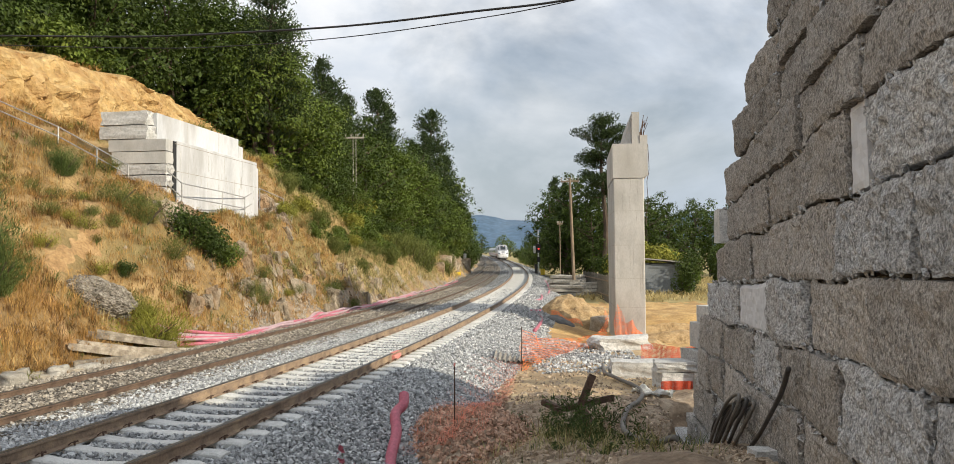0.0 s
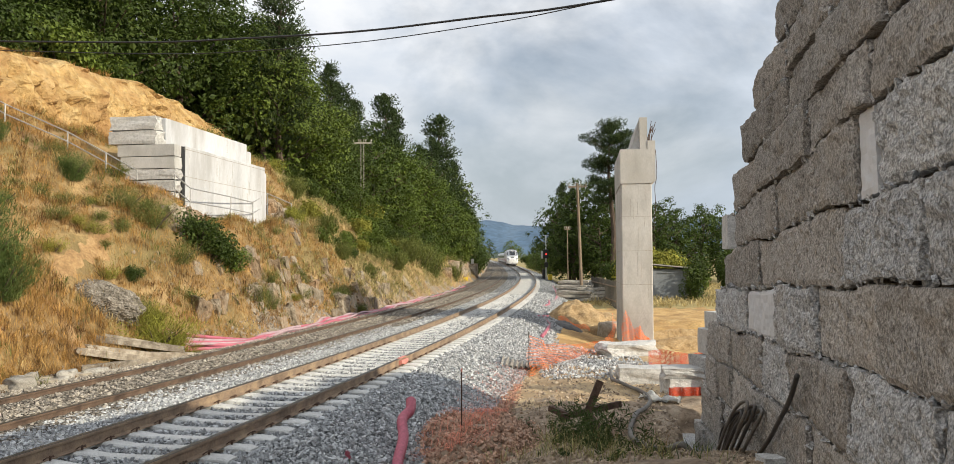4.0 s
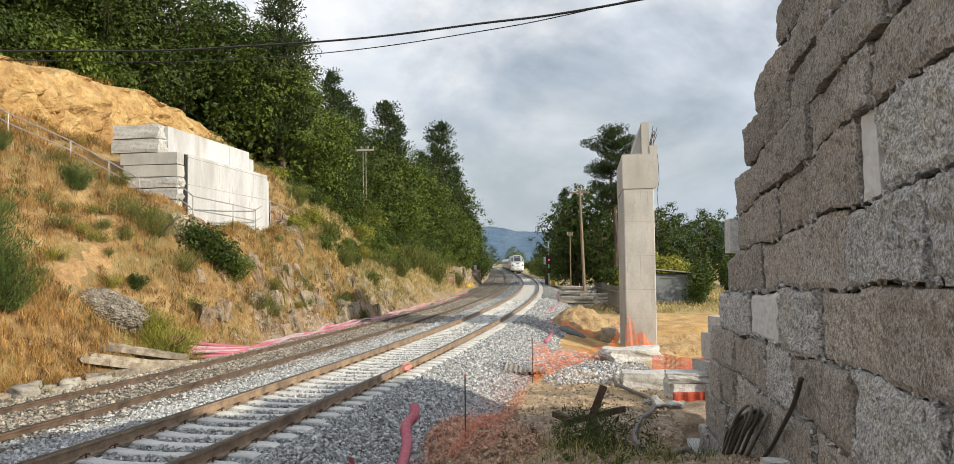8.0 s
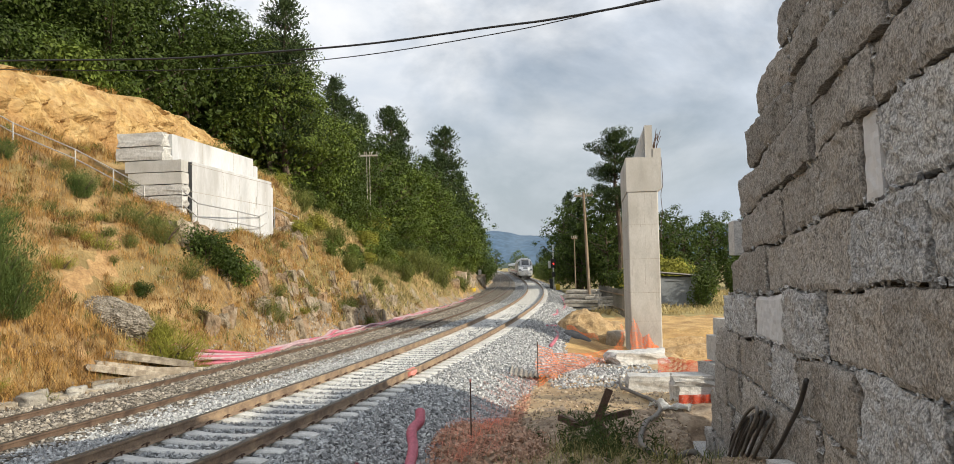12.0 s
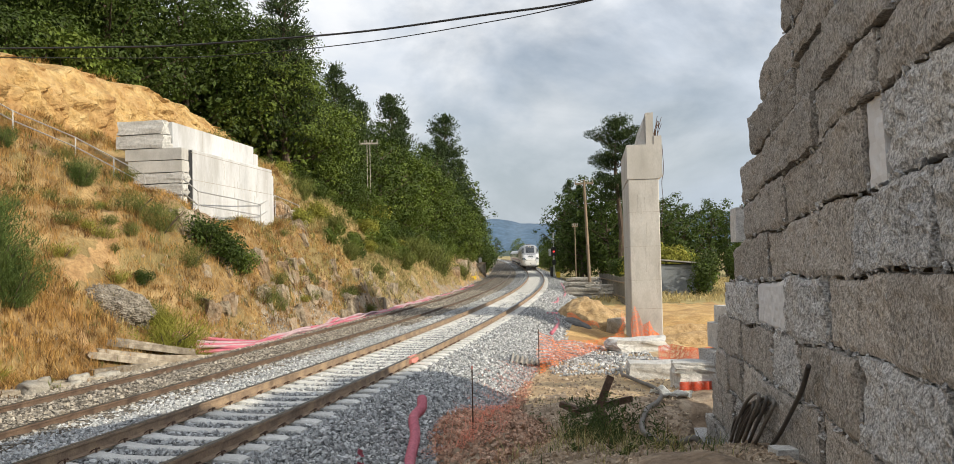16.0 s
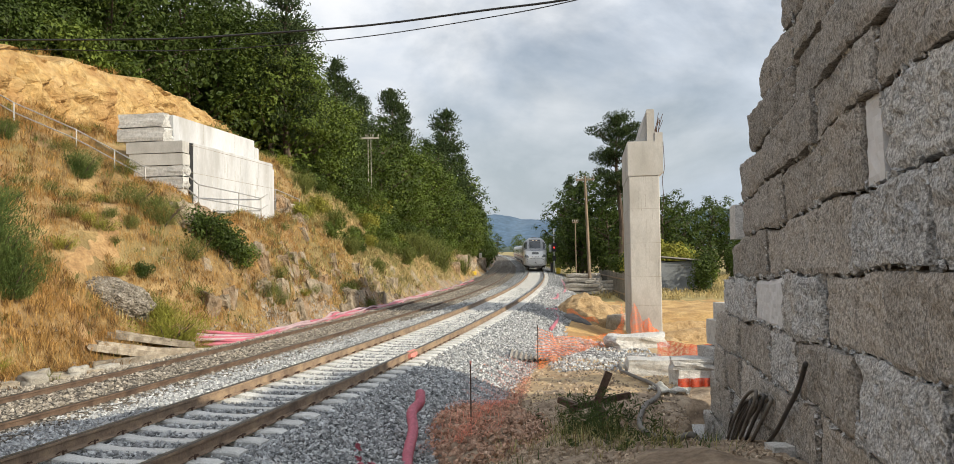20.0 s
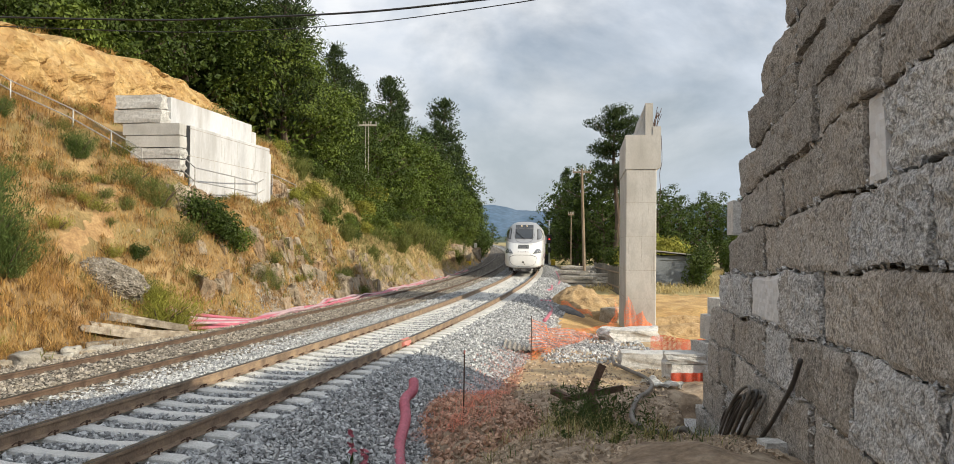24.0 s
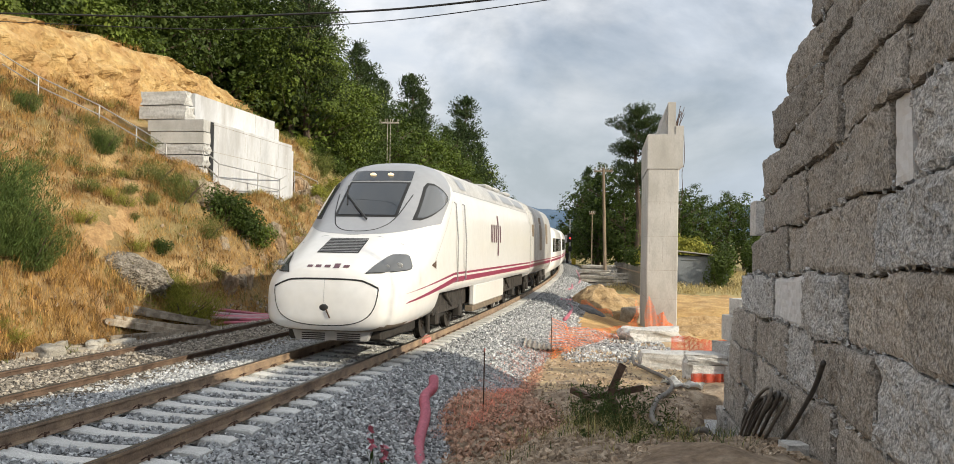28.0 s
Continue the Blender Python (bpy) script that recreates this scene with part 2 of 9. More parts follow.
def gravel(name, stops, size, gap=0.16):
    """Crushed stone: every cell a stone of its own tone, gap shade painted dark."""
    m = bpy.data.materials.new(name)
    m.use_nodes = True
    nt = m.node_tree
    N, L = nt.nodes.new, nt.links.new
    bs = nt.nodes["Principled BSDF"]
    bs.inputs["Roughness"].default_value, bs.inputs["Specular IOR Level"].default_value = 0.92, 0.3
    geo = N("ShaderNodeNewGeometry")
    bend = N("ShaderNodeTexNoise")
    bend.inputs["Scale"].default_value, bend.inputs["Detail"].default_value = 0.5 / size, 2.0
    L(geo.outputs["Position"], bend.inputs["Vector"])
    push = N("ShaderNodeVectorMath")
    push.operation = "MULTIPLY_ADD"
    push.inputs[1].default_value = (size * 0.9,) * 3
    L(bend.outputs["Color"], push.inputs[0])
    L(geo.outputs["Position"], push.inputs[2])
    cell, edge = N("ShaderNodeTexVoronoi"), N("ShaderNodeTexVoronoi")
    edge.feature = "DISTANCE_TO_EDGE"
    for v in (cell, edge):
        v.inputs["Scale"].default_value = 1.0 / size
        L(push.outputs[0], v.inputs["Vector"])
    tone = N("ShaderNodeSeparateColor")
    L(cell.outputs["Color"], tone.inputs[0])
    ramp = N("ShaderNodeValToRGB")
    es = ramp.color_ramp.elements
    while len(es) < len(stops):
        es.new(0.5)
    for i, c in enumerate(stops):
        es[i].position, es[i].color = i / (len(stops) - 1), (*c, 1)
    L(tone.outputs[0], ramp.inputs[0])
    # cell edges darkened in the colour for the shade between stones; also drives the bump
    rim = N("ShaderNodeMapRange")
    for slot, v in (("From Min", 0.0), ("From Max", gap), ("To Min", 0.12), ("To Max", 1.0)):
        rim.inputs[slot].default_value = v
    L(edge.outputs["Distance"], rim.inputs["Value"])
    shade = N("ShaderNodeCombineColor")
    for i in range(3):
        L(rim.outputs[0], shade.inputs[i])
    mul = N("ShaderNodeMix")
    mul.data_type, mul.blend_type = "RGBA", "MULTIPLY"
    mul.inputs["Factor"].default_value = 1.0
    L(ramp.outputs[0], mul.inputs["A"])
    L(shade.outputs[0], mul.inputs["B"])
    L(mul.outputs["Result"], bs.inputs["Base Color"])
    bp = N("ShaderNodeBump")
    bp.inputs["Strength"].default_value, bp.inputs["Distance"].default_value = 1.0, size * 0.6
    L(rim.outputs[0], bp.inputs["Height"])
    L(bp.outputs[0], bs.inputs["Normal"])
    return m


M = {
    "granite": granite("granite", (0.40, 0.405, 0.41), (0.50, 0.50, 0.495), 30.0, 1.0),
    "granite_warm": granite("weathered_granite", (0.315, 0.295, 0.27), (0.415, 0.39, 0.36), 36.0, 0.8, (1, 1, 0.8)),
    "granite_dark": granite("lichened_granite", (0.25, 0.235, 0.215), (0.345, 0.325, 0.30), 36.0, 0.8, (1, 1, 0.8)),
    "granite_sawn": surf("sawn_pale_granite", [(0.58, 0.585, 0.60), (0.66, 0.665, 0.68)], 2.5, 0.85, 0.08, 160, speck=(0.8, 1.15), bump_scale=0.01),
    "granite_pale": surf("pale_granite", [(0.34, 0.34, 0.33), (0.5, 0.495, 0.48), (0.6, 0.59, 0.57)], 9.0, 0.9, 0.5, 60, vary=0.1, bump_scale=0.03, speck=(0.6, 1.3)),
    # wall core: near-black tone carries the shade of the open joints
    "core_shade": surf("shadowed_rubble_core", [(0.05, 0.045, 0.04), (0.14, 0.125, 0.11)], 12, 0.95, 0.6),
    "concrete": surf("cast_concrete", [(0.38, 0.372, 0.355), (0.48, 0.472, 0.45), (0.54, 0.532, 0.51)], 1.6, 0.85, 0.12, 30, speck=(0.88, 1.08),
                     stain=(0.33, 0.315, 0.285), stain_scale=0.9, stain_amount=0.5, stretch=(1, 1, 0.45)),
    "concrete_white": surf("pale_cast_concrete", [(0.42, 0.43, 0.445), (0.55, 0.56, 0.58), (0.62, 0.63, 0.65)], 1.1, 0.8, 0.1, 22, speck=(0.88, 1.08),
                           stain=(0.36, 0.35, 0.34), stain_scale=0.9, stain_amount=0.75, stretch=(1, 1, 0.25)),
    "streak_pale": surf("faint_run_stain", [(0.46, 0.455, 0.445), (0.56, 0.56, 0.555)], 3.0, 0.85, 0.1, 30, stretch=(1, 1, 0.3), vary=0.1),
    "streak": surf("run_stained_concrete", [(0.30, 0.285, 0.255), (0.44, 0.425, 0.395)], 3.0, 0.88, 0.1, 30, stretch=(1, 1, 0.3), vary=0.15),
    "sleeper": surf("sleeper_concrete", [(0.52, 0.52, 0.50), (0.66, 0.655, 0.63)], 6, 0.85, 0.25, 60, vary=0.08),
    "old_concrete": surf("weathered_concrete", [(0.24, 0.22, 0.19), (0.38, 0.355, 0.31), (0.48, 0.455, 0.4)], 5, 0.9, 0.5, 40, vary=0.12,
                         stain=(0.2, 0.17, 0.12), stain_scale=2.0),
    "beam_old": surf("old_stained_concrete", [(0.16, 0.13, 0.10), (0.33, 0.285, 0.225), (0.50, 0.445, 0.365)], 5, 0.92, 0.6, 36, vary=0.25, stain=(0.14, 0.10, 0.065), stain_scale=2.2),
    "rail_rust": surf("rusty_rail_web", [(0.13, 0.09, 0.062), (0.25, 0.178, 0.122), (0.38, 0.28, 0.18)], 3.0, 0.75, 0.25, 50, space="World"),
    "rail_old": surf("old_rusty_rail", [(0.06, 0.038, 0.028), (0.125, 0.082, 0.057), (0.18, 0.122, 0.085)], 3.0, 0.8, 0.25, 50, space="World"),
    "rail_top": surf("worn_rail_head", [(0.05, 0.045, 0.04), (0.10, 0.085, 0.07)], 8, 0.38, 0.05, 60, metal=0.75, space="World"),
    "rust_dark": surf("dark_rust", [(0.035, 0.02, 0.014), (0.10, 0.05, 0.028)], 14, 0.8, 0.4, 60),
    "ballast": surf("granite_ballast_stones", [(0.24, 0.252, 0.262), (0.41, 0.422, 0.43), (0.58, 0.588, 0.585)], 9, 0.9, 0.3, 60, space="World", island=0.5),
    "ballast_old": surf("old_ballast_stones", [(0.17, 0.15, 0.12), (0.34, 0.305, 0.255), (0.48, 0.44, 0.385)], 9, 0.9, 0.3, 60, space="World", island=0.45),
    "rubble": surf("pale_rubble", [(0.20, 0.145, 0.095), (0.37, 0.29, 0.21), (0.52, 0.44, 0.34)], 9, 0.9, 0.3, 60, space="World", island=0.35),
    "rubble_red": surf("reddish_broken_stone", [(0.25, 0.14, 0.09), (0.42, 0.265, 0.185), (0.56, 0.42, 0.32)], 9, 0.9, 0.3, 60, space="World", island=0.4),
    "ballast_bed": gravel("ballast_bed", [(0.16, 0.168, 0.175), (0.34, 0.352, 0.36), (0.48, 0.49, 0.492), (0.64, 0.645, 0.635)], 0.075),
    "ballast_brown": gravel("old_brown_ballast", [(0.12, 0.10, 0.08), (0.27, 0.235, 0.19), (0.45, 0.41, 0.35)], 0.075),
    "sand": surf("sandy_soil", [(0.33, 0.225, 0.12), (0.475, 0.35, 0.20), (0.59, 0.455, 0.28)], 1.6, 0.95, 0.9, 18, space="World",
                 stain=(0.25, 0.17, 0.10), stain_scale=0.5, stain_amount=0.6, bump_scale=0.08),
    "sand_orange": surf("orange_excavated_sand", [(0.38, 0.22, 0.08), (0.54, 0.345, 0.135), (0.65, 0.455, 0.21)], 0.9, 0.95, 0.9, 9, space="World",
                        stain=(0.30, 0.17, 0.07), stain_scale=0.7, stain_amount=0.7, bump_scale=0.10),
    "path_sand": surf("trodden_sand", [(0.25, 0.145, 0.064), (0.36, 0.225, 0.102), (0.45, 0.305, 0.155)], 2.2, 0.95, 0.8, 14, space="World", bump_scale=0.06),
    "ochre_sand": surf("ochre_sand", [(0.24, 0.15, 0.07), (0.42, 0.29, 0.15), (0.54, 0.40, 0.23)], 3.4, 0.95, 1.0, 12, space="World", stain=(0.34, 0.24, 0.12), stain_scale=1.2, stain_amount=0.5, bump_scale=0.12),
    "soil_brown": surf("stony_brown_soil", [(0.138, 0.097, 0.064), (0.276, 0.207, 0.143), (0.414, 0.336, 0.248)], 3.2, 0.95, 0.9, 16, space="World", bump_scale=0.08),
    "cliff": surf("ochre_cut_bank", [(0.29, 0.165, 0.06), (0.47, 0.31, 0.125), (0.60, 0.44, 0.215)], 1.3, 0.95, 1.0, 5, space="World",
                  stain=(0.36, 0.20, 0.08), stain_scale=0.6, stain_amount=0.6, bump_scale=0.3),
    "dry_ground": surf("dry_grass_ground", [(0.16, 0.10, 0.043), (0.325, 0.215, 0.095), (0.46, 0.325, 0.155)], 0.8, 0.95, 1.0, 11, space="World",
                       stain=(0.15, 0.14, 0.05), stain_scale=0.35, stain_amount=0.55, bump_scale=0.15),
    "lichen": surf("lichen_stone", [(0.085, 0.07, 0.052), (0.23, 0.20, 0.16), (0.41, 0.375, 0.32)], 5.0, 0.95, 1.0, 20, bump_scale=0.10, speck=(0.5, 1.4)),
    "rock": surf("weathered_rock", [(0.125, 0.10, 0.07), (0.28, 0.23, 0.165), (0.42, 0.365, 0.29)], 2.5, 0.95, 1.0, 14, bump_scale=0.12, vary=0.15,
                 stain=(0.30, 0.17, 0.075), stain_scale=0.7, stain_amount=0.6),
    "rubble_stone": surf("pale_broken_stone", [(0.20, 0.165, 0.12), (0.38, 0.33, 0.26), (0.50, 0.45, 0.37)], 4, 0.95, 0.8, 24, vary=0.2, bump_scale=0.06),
    "meadow": surf("dry_meadow", [(0.16, 0.15, 0.05), (0.36, 0.29, 0.12), (0.46, 0.37, 0.17)], 0.25, 0.95, 0.6, 3, space="World", bump_scale=0.2),
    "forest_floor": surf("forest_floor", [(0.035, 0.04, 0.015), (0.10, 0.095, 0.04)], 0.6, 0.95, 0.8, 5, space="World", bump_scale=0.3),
    # far hills: distance haze is mixed into this blue base colour
    "hill": surf("haze_blue_hills", [(0.06, 0.115, 0.185), (0.085, 0.145, 0.225), (0.105, 0.165, 0.245)], 0.012, 1.0, 0.0, 0.05, space="World"),
    "hill_near": surf("wooded_ridge", [(0.035, 0.06, 0.045), (0.06, 0.09, 0.07)], 0.02, 1.0, 0.0, 0.1, space="World"),
    "bark": surf("bark", [(0.05, 0.035, 0.025), (0.13, 0.095, 0.07)], 6, 0.95, 0.7, 30, stretch=(1, 1, 0.25)),
    "leaf": surf("oak_leaves", [(0.064, 0.098, 0.014), (0.102, 0.146, 0.021), (0.148, 0.186, 0.033)], 0.9, 0.6, 0, 5, island=0.45, vary=0, translucent=0.3, spec=0.3),
    "leaf_dark": surf("dark_leaves", [(0.033, 0.057, 0.0095), (0.055, 0.087, 0.014), (0.084, 0.118, 0.022)], 0.9, 0.6, 0, 5, island=0.45, translucent=0.3, spec=0.3),
    "needle": surf("pine_needles", [(0.026, 0.046, 0.018), (0.045, 0.07, 0.024), (0.072, 0.098, 0.034)], 1.2, 0.7, 0, 8, island=0.4, translucent=0.12, spec=0.25),
    "broom": surf("broom_shoots", [(0.085, 0.105, 0.026), (0.145, 0.165, 0.044), (0.215, 0.225, 0.068)], 2.0, 0.75, 0, 9, island=0.4, translucent=0.2, spec=0.2),
    "broom_dark": surf("dark_broom_shoots", [(0.045, 0.078, 0.018), (0.085, 0.125, 0.032), (0.15, 0.18, 0.052)], 2.0, 0.75, 0, 9, island=0.4, translucent=0.15, spec=0.2),
    "broom_yellow": surf("yellow_green_broom", [(0.20, 0.205, 0.035), (0.32, 0.31, 0.06)], 2.0, 0.75, 0, 9, island=0.4, translucent=0.25, spec=0.2),
    "straw": surf("dry_grass", [(0.28, 0.148, 0.048), (0.465, 0.28, 0.097), (0.60, 0.40, 0.158)], 0.5, 0.8, 0, 6, island=0.4, translucent=0.25, spec=0.2, space="World"),
    "olive": surf("yellow_green_grass", [(0.21, 0.20, 0.07), (0.34, 0.315, 0.13), (0.47, 0.43, 0.21)], 0.6, 0.8, 0, 6, island=0.4, translucent=0.25, spec=0.2, space="World"),
    "bracken": surf("dead_bracken", [(0.13, 0.07, 0.03), (0.24, 0.14, 0.06)], 0.5, 0.85, 0, 6, island=0.4, translucent=0.2, spec=0.2, space="World"),
    "straw_pale": surf("pale_straw", [(0.42, 0.33, 0.15), (0.60, 0.50, 0.26)], 0.5, 0.8, 0, 6, island=0.35, translucent=0.25, spec=0.2, space="World"),
    "weed": surf("green_weeds", [(0.035, 0.062, 0.016), (0.08, 0.115, 0.03)], 2.0, 0.7, 0, 9, island=0.4, translucent=0.25, spec=0.3),
    "net": surf("orange_plastic_net", [(0.80, 0.16, 0.03), (0.95, 0.27, 0.07)], 1.5, 0.55, 0, 20, translucent=0.3),
    "net_pink": surf("faded_pink_net", [(0.72, 0.22, 0.14), (0.82, 0.33, 0.22)], 1.5, 0.6, 0, 20, translucent=0.3),
    "net_red": surf("red_plastic_net", [(0.48, 0.06, 0.025), (0.62, 0.10, 0.045)], 1.5, 0.55, 0, 20, translucent=0.3),
    "pipe_pink": surf("corrugated_pink_pipe", [(0.40, 0.085, 0.13), (0.53, 0.16, 0.21)], 3, 0.5, 0, 30),
    "pipe_pale": surf("faded_pink_pipe", [(0.37, 0.25, 0.28), (0.52, 0.38, 0.40)], 3, 0.6, 0, 30),
    "pipe_black": surf("black_plastic_pipe", [(0.03, 0.028, 0.026), (0.07, 0.065, 0.06)], 5, 0.55, 0.1, 40),
    "pipe_grey": surf("dusty_grey_hose", [(0.10, 0.093, 0.083), (0.19, 0.175, 0.155)], 5, 0.7, 0.2, 40),
    "wood_grey": surf("weathered_wood", [(0.16, 0.12, 0.085), (0.30, 0.23, 0.16)], 9, 0.85, 0.4, 40, stretch=(1, 1, 0.08)),
    "fence_grey": surf("weathered_grey_posts", [(0.075, 0.07, 0.06), (0.15, 0.14, 0.12)], 7, 0.9, 0.4, 40, vary=0.2),
    "wood_dark": surf("dark_rotten_timber", [(0.05, 0.03, 0.02), (0.13, 0.08, 0.055)], 9, 0.9, 0.5, 40),
    "steel": surf("galvanised_steel", [(0.30, 0.30, 0.30), (0.45, 0.45, 0.44)], 8, 0.45, 0.1, 40, metal=0.5),
    "cable": surf("black_cable", [(0.015, 0.015, 0.016), (0.03, 0.03, 0.03)], 5, 0.6, 0, 40),
    "white_plastic": surf("white_plastic_sheet", [(0.65, 0.65, 0.64), (0.8, 0.8, 0.78)], 6, 0.5, 0.4, 20),
    "shed_wall": surf("grey_rendered_wall", [(0.16, 0.18, 0.20), (0.24, 0.26, 0.28)], 1.4, 0.9, 0.1, 20),
    "shed_roof": surf("grey_roof_sheets", [(0.26, 0.25, 0.235), (0.38, 0.37, 0.345)], 1.6, 0.85, 0.2, 20),
    "yellow": surf("yellow_paint", [(0.75, 0.52, 0.02), (0.85, 0.62, 0.05)], 4, 0.5, 0, 30),
    "red_paint": surf("faded_red_paint", [(0.62, 0.16, 0.13), (0.75, 0.33, 0.28)], 6, 0.6, 0.1, 30),
    "black_paint": surf("black_paint", [(0.015, 0.015, 0.016), (0.03, 0.03, 0.03)], 5, 0.4, 0, 30),
    "white_paint": surf("white_paint", [(0.6, 0.6, 0.58), (0.72, 0.72, 0.7)], 5, 0.5, 0, 30),
    # train
    "train_white": surf("white_coach_paint", [(0.72, 0.72, 0.71), (0.77, 0.77, 0.76)], 0.7, 0.32, 0.0, 6, coat=0.3, stain=(0.68, 0.655, 0.60), stain_scale=0.8, stain_amount=0.25, speck=(0.95, 1.04)),
    "train_grey": surf("silver_grey_paint", [(0.30, 0.31, 0.33), (0.35, 0.36, 0.38)], 0.8, 0.35, 0.0, 8, speck=(0.95, 1.04), metal=0.1, coat=0.3),
    "train_roof": surf("pale_grey_roof_paint", [(0.42, 0.42, 0.415), (0.52, 0.52, 0.51)], 0.8, 0.45, 0.0, 8, stain=(0.33, 0.325, 0.31), stain_scale=0.9),
    "train_purple": surf("burgundy_stripe", [(0.22, 0.015, 0.06), (0.28, 0.025, 0.085)], 2, 0.4, 0, 20),
    "wordmark": surf("plum_grey_lettering", [(0.10, 0.045, 0.06), (0.13, 0.06, 0.08)], 2, 0.45, 0, 20),
    "train_dark": surf("grimy_underframe", [(0.012, 0.011, 0.010), (0.05, 0.042, 0.034)], 4, 0.75, 0.3, 30),
    "train_brown": surf("dusty_skirt", [(0.14, 0.11, 0.075), (0.24, 0.19, 0.135)], 3, 0.7, 0.1, 30),
    "seam": surf("black_rubber_seam", [(0.012, 0.012, 0.013), (0.025, 0.025, 0.025)], 5, 0.6, 0, 30),
    "glass": glassy("dark_cab_glass", (0.02, 0.025, 0.03)),
    "side_glass": glassy("grey_side_glass", (0.10, 0.107, 0.115), 0.08),
    "lens": glassy("clear_lamp_lens", (0.10, 0.105, 0.11), 0.10),
    "lamp": glow("headlamp", (1.0, 0.80, 0.50), 1.15),
    "red_lamp": glow("red_signal_lamp", (1.0, 0.05, 0.04), 2.2),
}


# ---------------------------------------------------------------- mesh helpers
def mesh_of(name, bm, mats, smooth=False):
    me = bpy.data.meshes.new(name)
    bm.to_mesh(me)
    bm.free()
    for m in (mats if isinstance(mats, (list, tuple)) else [mats]):
        me.materials.append(m)
    if smooth:
        me.polygons.foreach_set("use_smooth", [True] * len(me.polygons))
    return me


def part(name, bm, mats, parent=None, label="", smooth=False):
    ob = new(name, mesh_of(name, bm, mats, smooth))
    if parent is not None:
        ob.parent = parent
    if label:
        ob["label"] = label
    return ob


def thing(name, m, label, category, group="", kind=""):
    ob = new(name)
    ob.empty_display_size = 0.2
    ob.matrix_world = m
    return tagged(ob, label, category, group, kind)


def array_mesh(name, verts, faces, mats, index=None, smooth=False):
    """A mesh straight from arrays: verts (n, 3), faces (m, 3 or 4)."""
    me = bpy.data.meshes.new(name)
    verts, faces = np.asarray(verts, np.float32), np.asarray(faces, np.int32)
    k = faces.shape[1]
    me.vertices.add(len(verts))
    me.vertices.foreach_set("co", verts.ravel())
    me.loops.add(faces.size)
    me.loops.foreach_set("vertex_index", faces.ravel())
    me.polygons.add(len(faces))
    me.polygons.foreach_set("loop_start", np.arange(0, faces.size, k, dtype=np.int32))
    me.polygons.foreach_set("loop_total", np.full(len(faces), k, np.int32))
    for m in (mats if isinstance(mats, (list, tuple)) else [mats]):
        me.materials.append(m)
    if index is not None:
        me.polygons.foreach_set("material_index", np.asarray(index, np.int32))
    me.polygons.foreach_set("use_smooth", np.full(len(faces), smooth))
    me.update(calc_edges=True)
    return me


def box(bm, lo, hi, bevel=0.0, m=None):
    """A bevelled box between two corners, moved by m."""
    c, d = (Vector(lo) + Vector(hi)) / 2, Vector(hi) - Vector(lo)
    r = bmesh.ops.create_cube(bm, size=1.0, matrix=Matrix.Translation(c) @ Matrix.Diagonal((*d, 1)))
    vs = r["verts"]
    if bevel:
        es = list({e for v in vs for e in v.link_edges})
        rb = bmesh.ops.bevel(bm, geom=es, offset=bevel, segments=1, affect="EDGES", profile=0.5)
        vs = list({v for f in rb["faces"] for v in f.verts} | {v for v in vs if v.is_valid})
    if m is not None:
        bmesh.ops.transform(bm, matrix=m, verts=vs)
    return vs


def tube(bm, pts, radius, sides=8, cap=True):
    """A round tube through points; radius is one number or one for each point."""
    pts = [Vector(p) for p in pts]
    rad = radius if isinstance(radius, (list, tuple)) else [radius] * len(pts)
    rings, up = [], None
    for i, p in enumerate(pts):
        d = (pts[min(i + 1, len(pts) - 1)] - pts[max(i - 1, 0)])
        d = d.normalized() if d.length > 1e-9 else Vector((0, 0, 1))
        if up is None:
            up = d.orthogonal().normalized()
        up = (up - d * up.dot(d))
        up = up.normalized() if up.length > 1e-6 else d.orthogonal().normalized()
        side = d.cross(up)
        rings.append([bm.verts.new(p + rad[i] * (math.cos(a) * up + math.sin(a) * side))
                      for a in (2 * math.pi * j / sides for j in range(sides))])
    for a, b in zip(rings, rings[1:]):
        for j in range(sides):
            bm.faces.new((a[j], a[(j + 1) % sides], b[(j + 1) % sides], b[j]))
    if cap:
        bm.faces.new(rings[0][::-1])
        bm.faces.new(rings[-1])


def smooth_line(pts, n=8):
    """Catmull-Rom points through pts."""
    P = [Vector(p) for p in pts]
    P = [2 * P[0] - P[1]] + P + [2 * P[-1] - P[-2]]
    out = []
    for i in range(1, len(P) - 2):
        a, b, c, d = P[i - 1:i + 3]
        for j in range(n):
            t = j / n
            out.append(0.5 * (2 * b + (c - a) * t + (2 * a - 5 * b + 4 * c - d) * t * t + (3 * b - a - 3 * c + d) * t ** 3))
    return out + [P[-2]]


def prism(bm, outline, y0, y1):
    """Extrude an (x, z) outline from y0 to y1."""
    a = [bm.verts.new((x, y0, z)) for x, z in outline]
    b = [bm.verts.new((x, y1, z)) for x, z in outline]
    n = len(outline)
    bm.faces.new(a)
    bm.faces.new(b[::-1])
    for i in range(n):
        bm.faces.new((a[i], b[i], b[(i + 1) % n], a[(i + 1) % n]))
    bmesh.ops.recalc_face_normals(bm, faces=bm.faces)


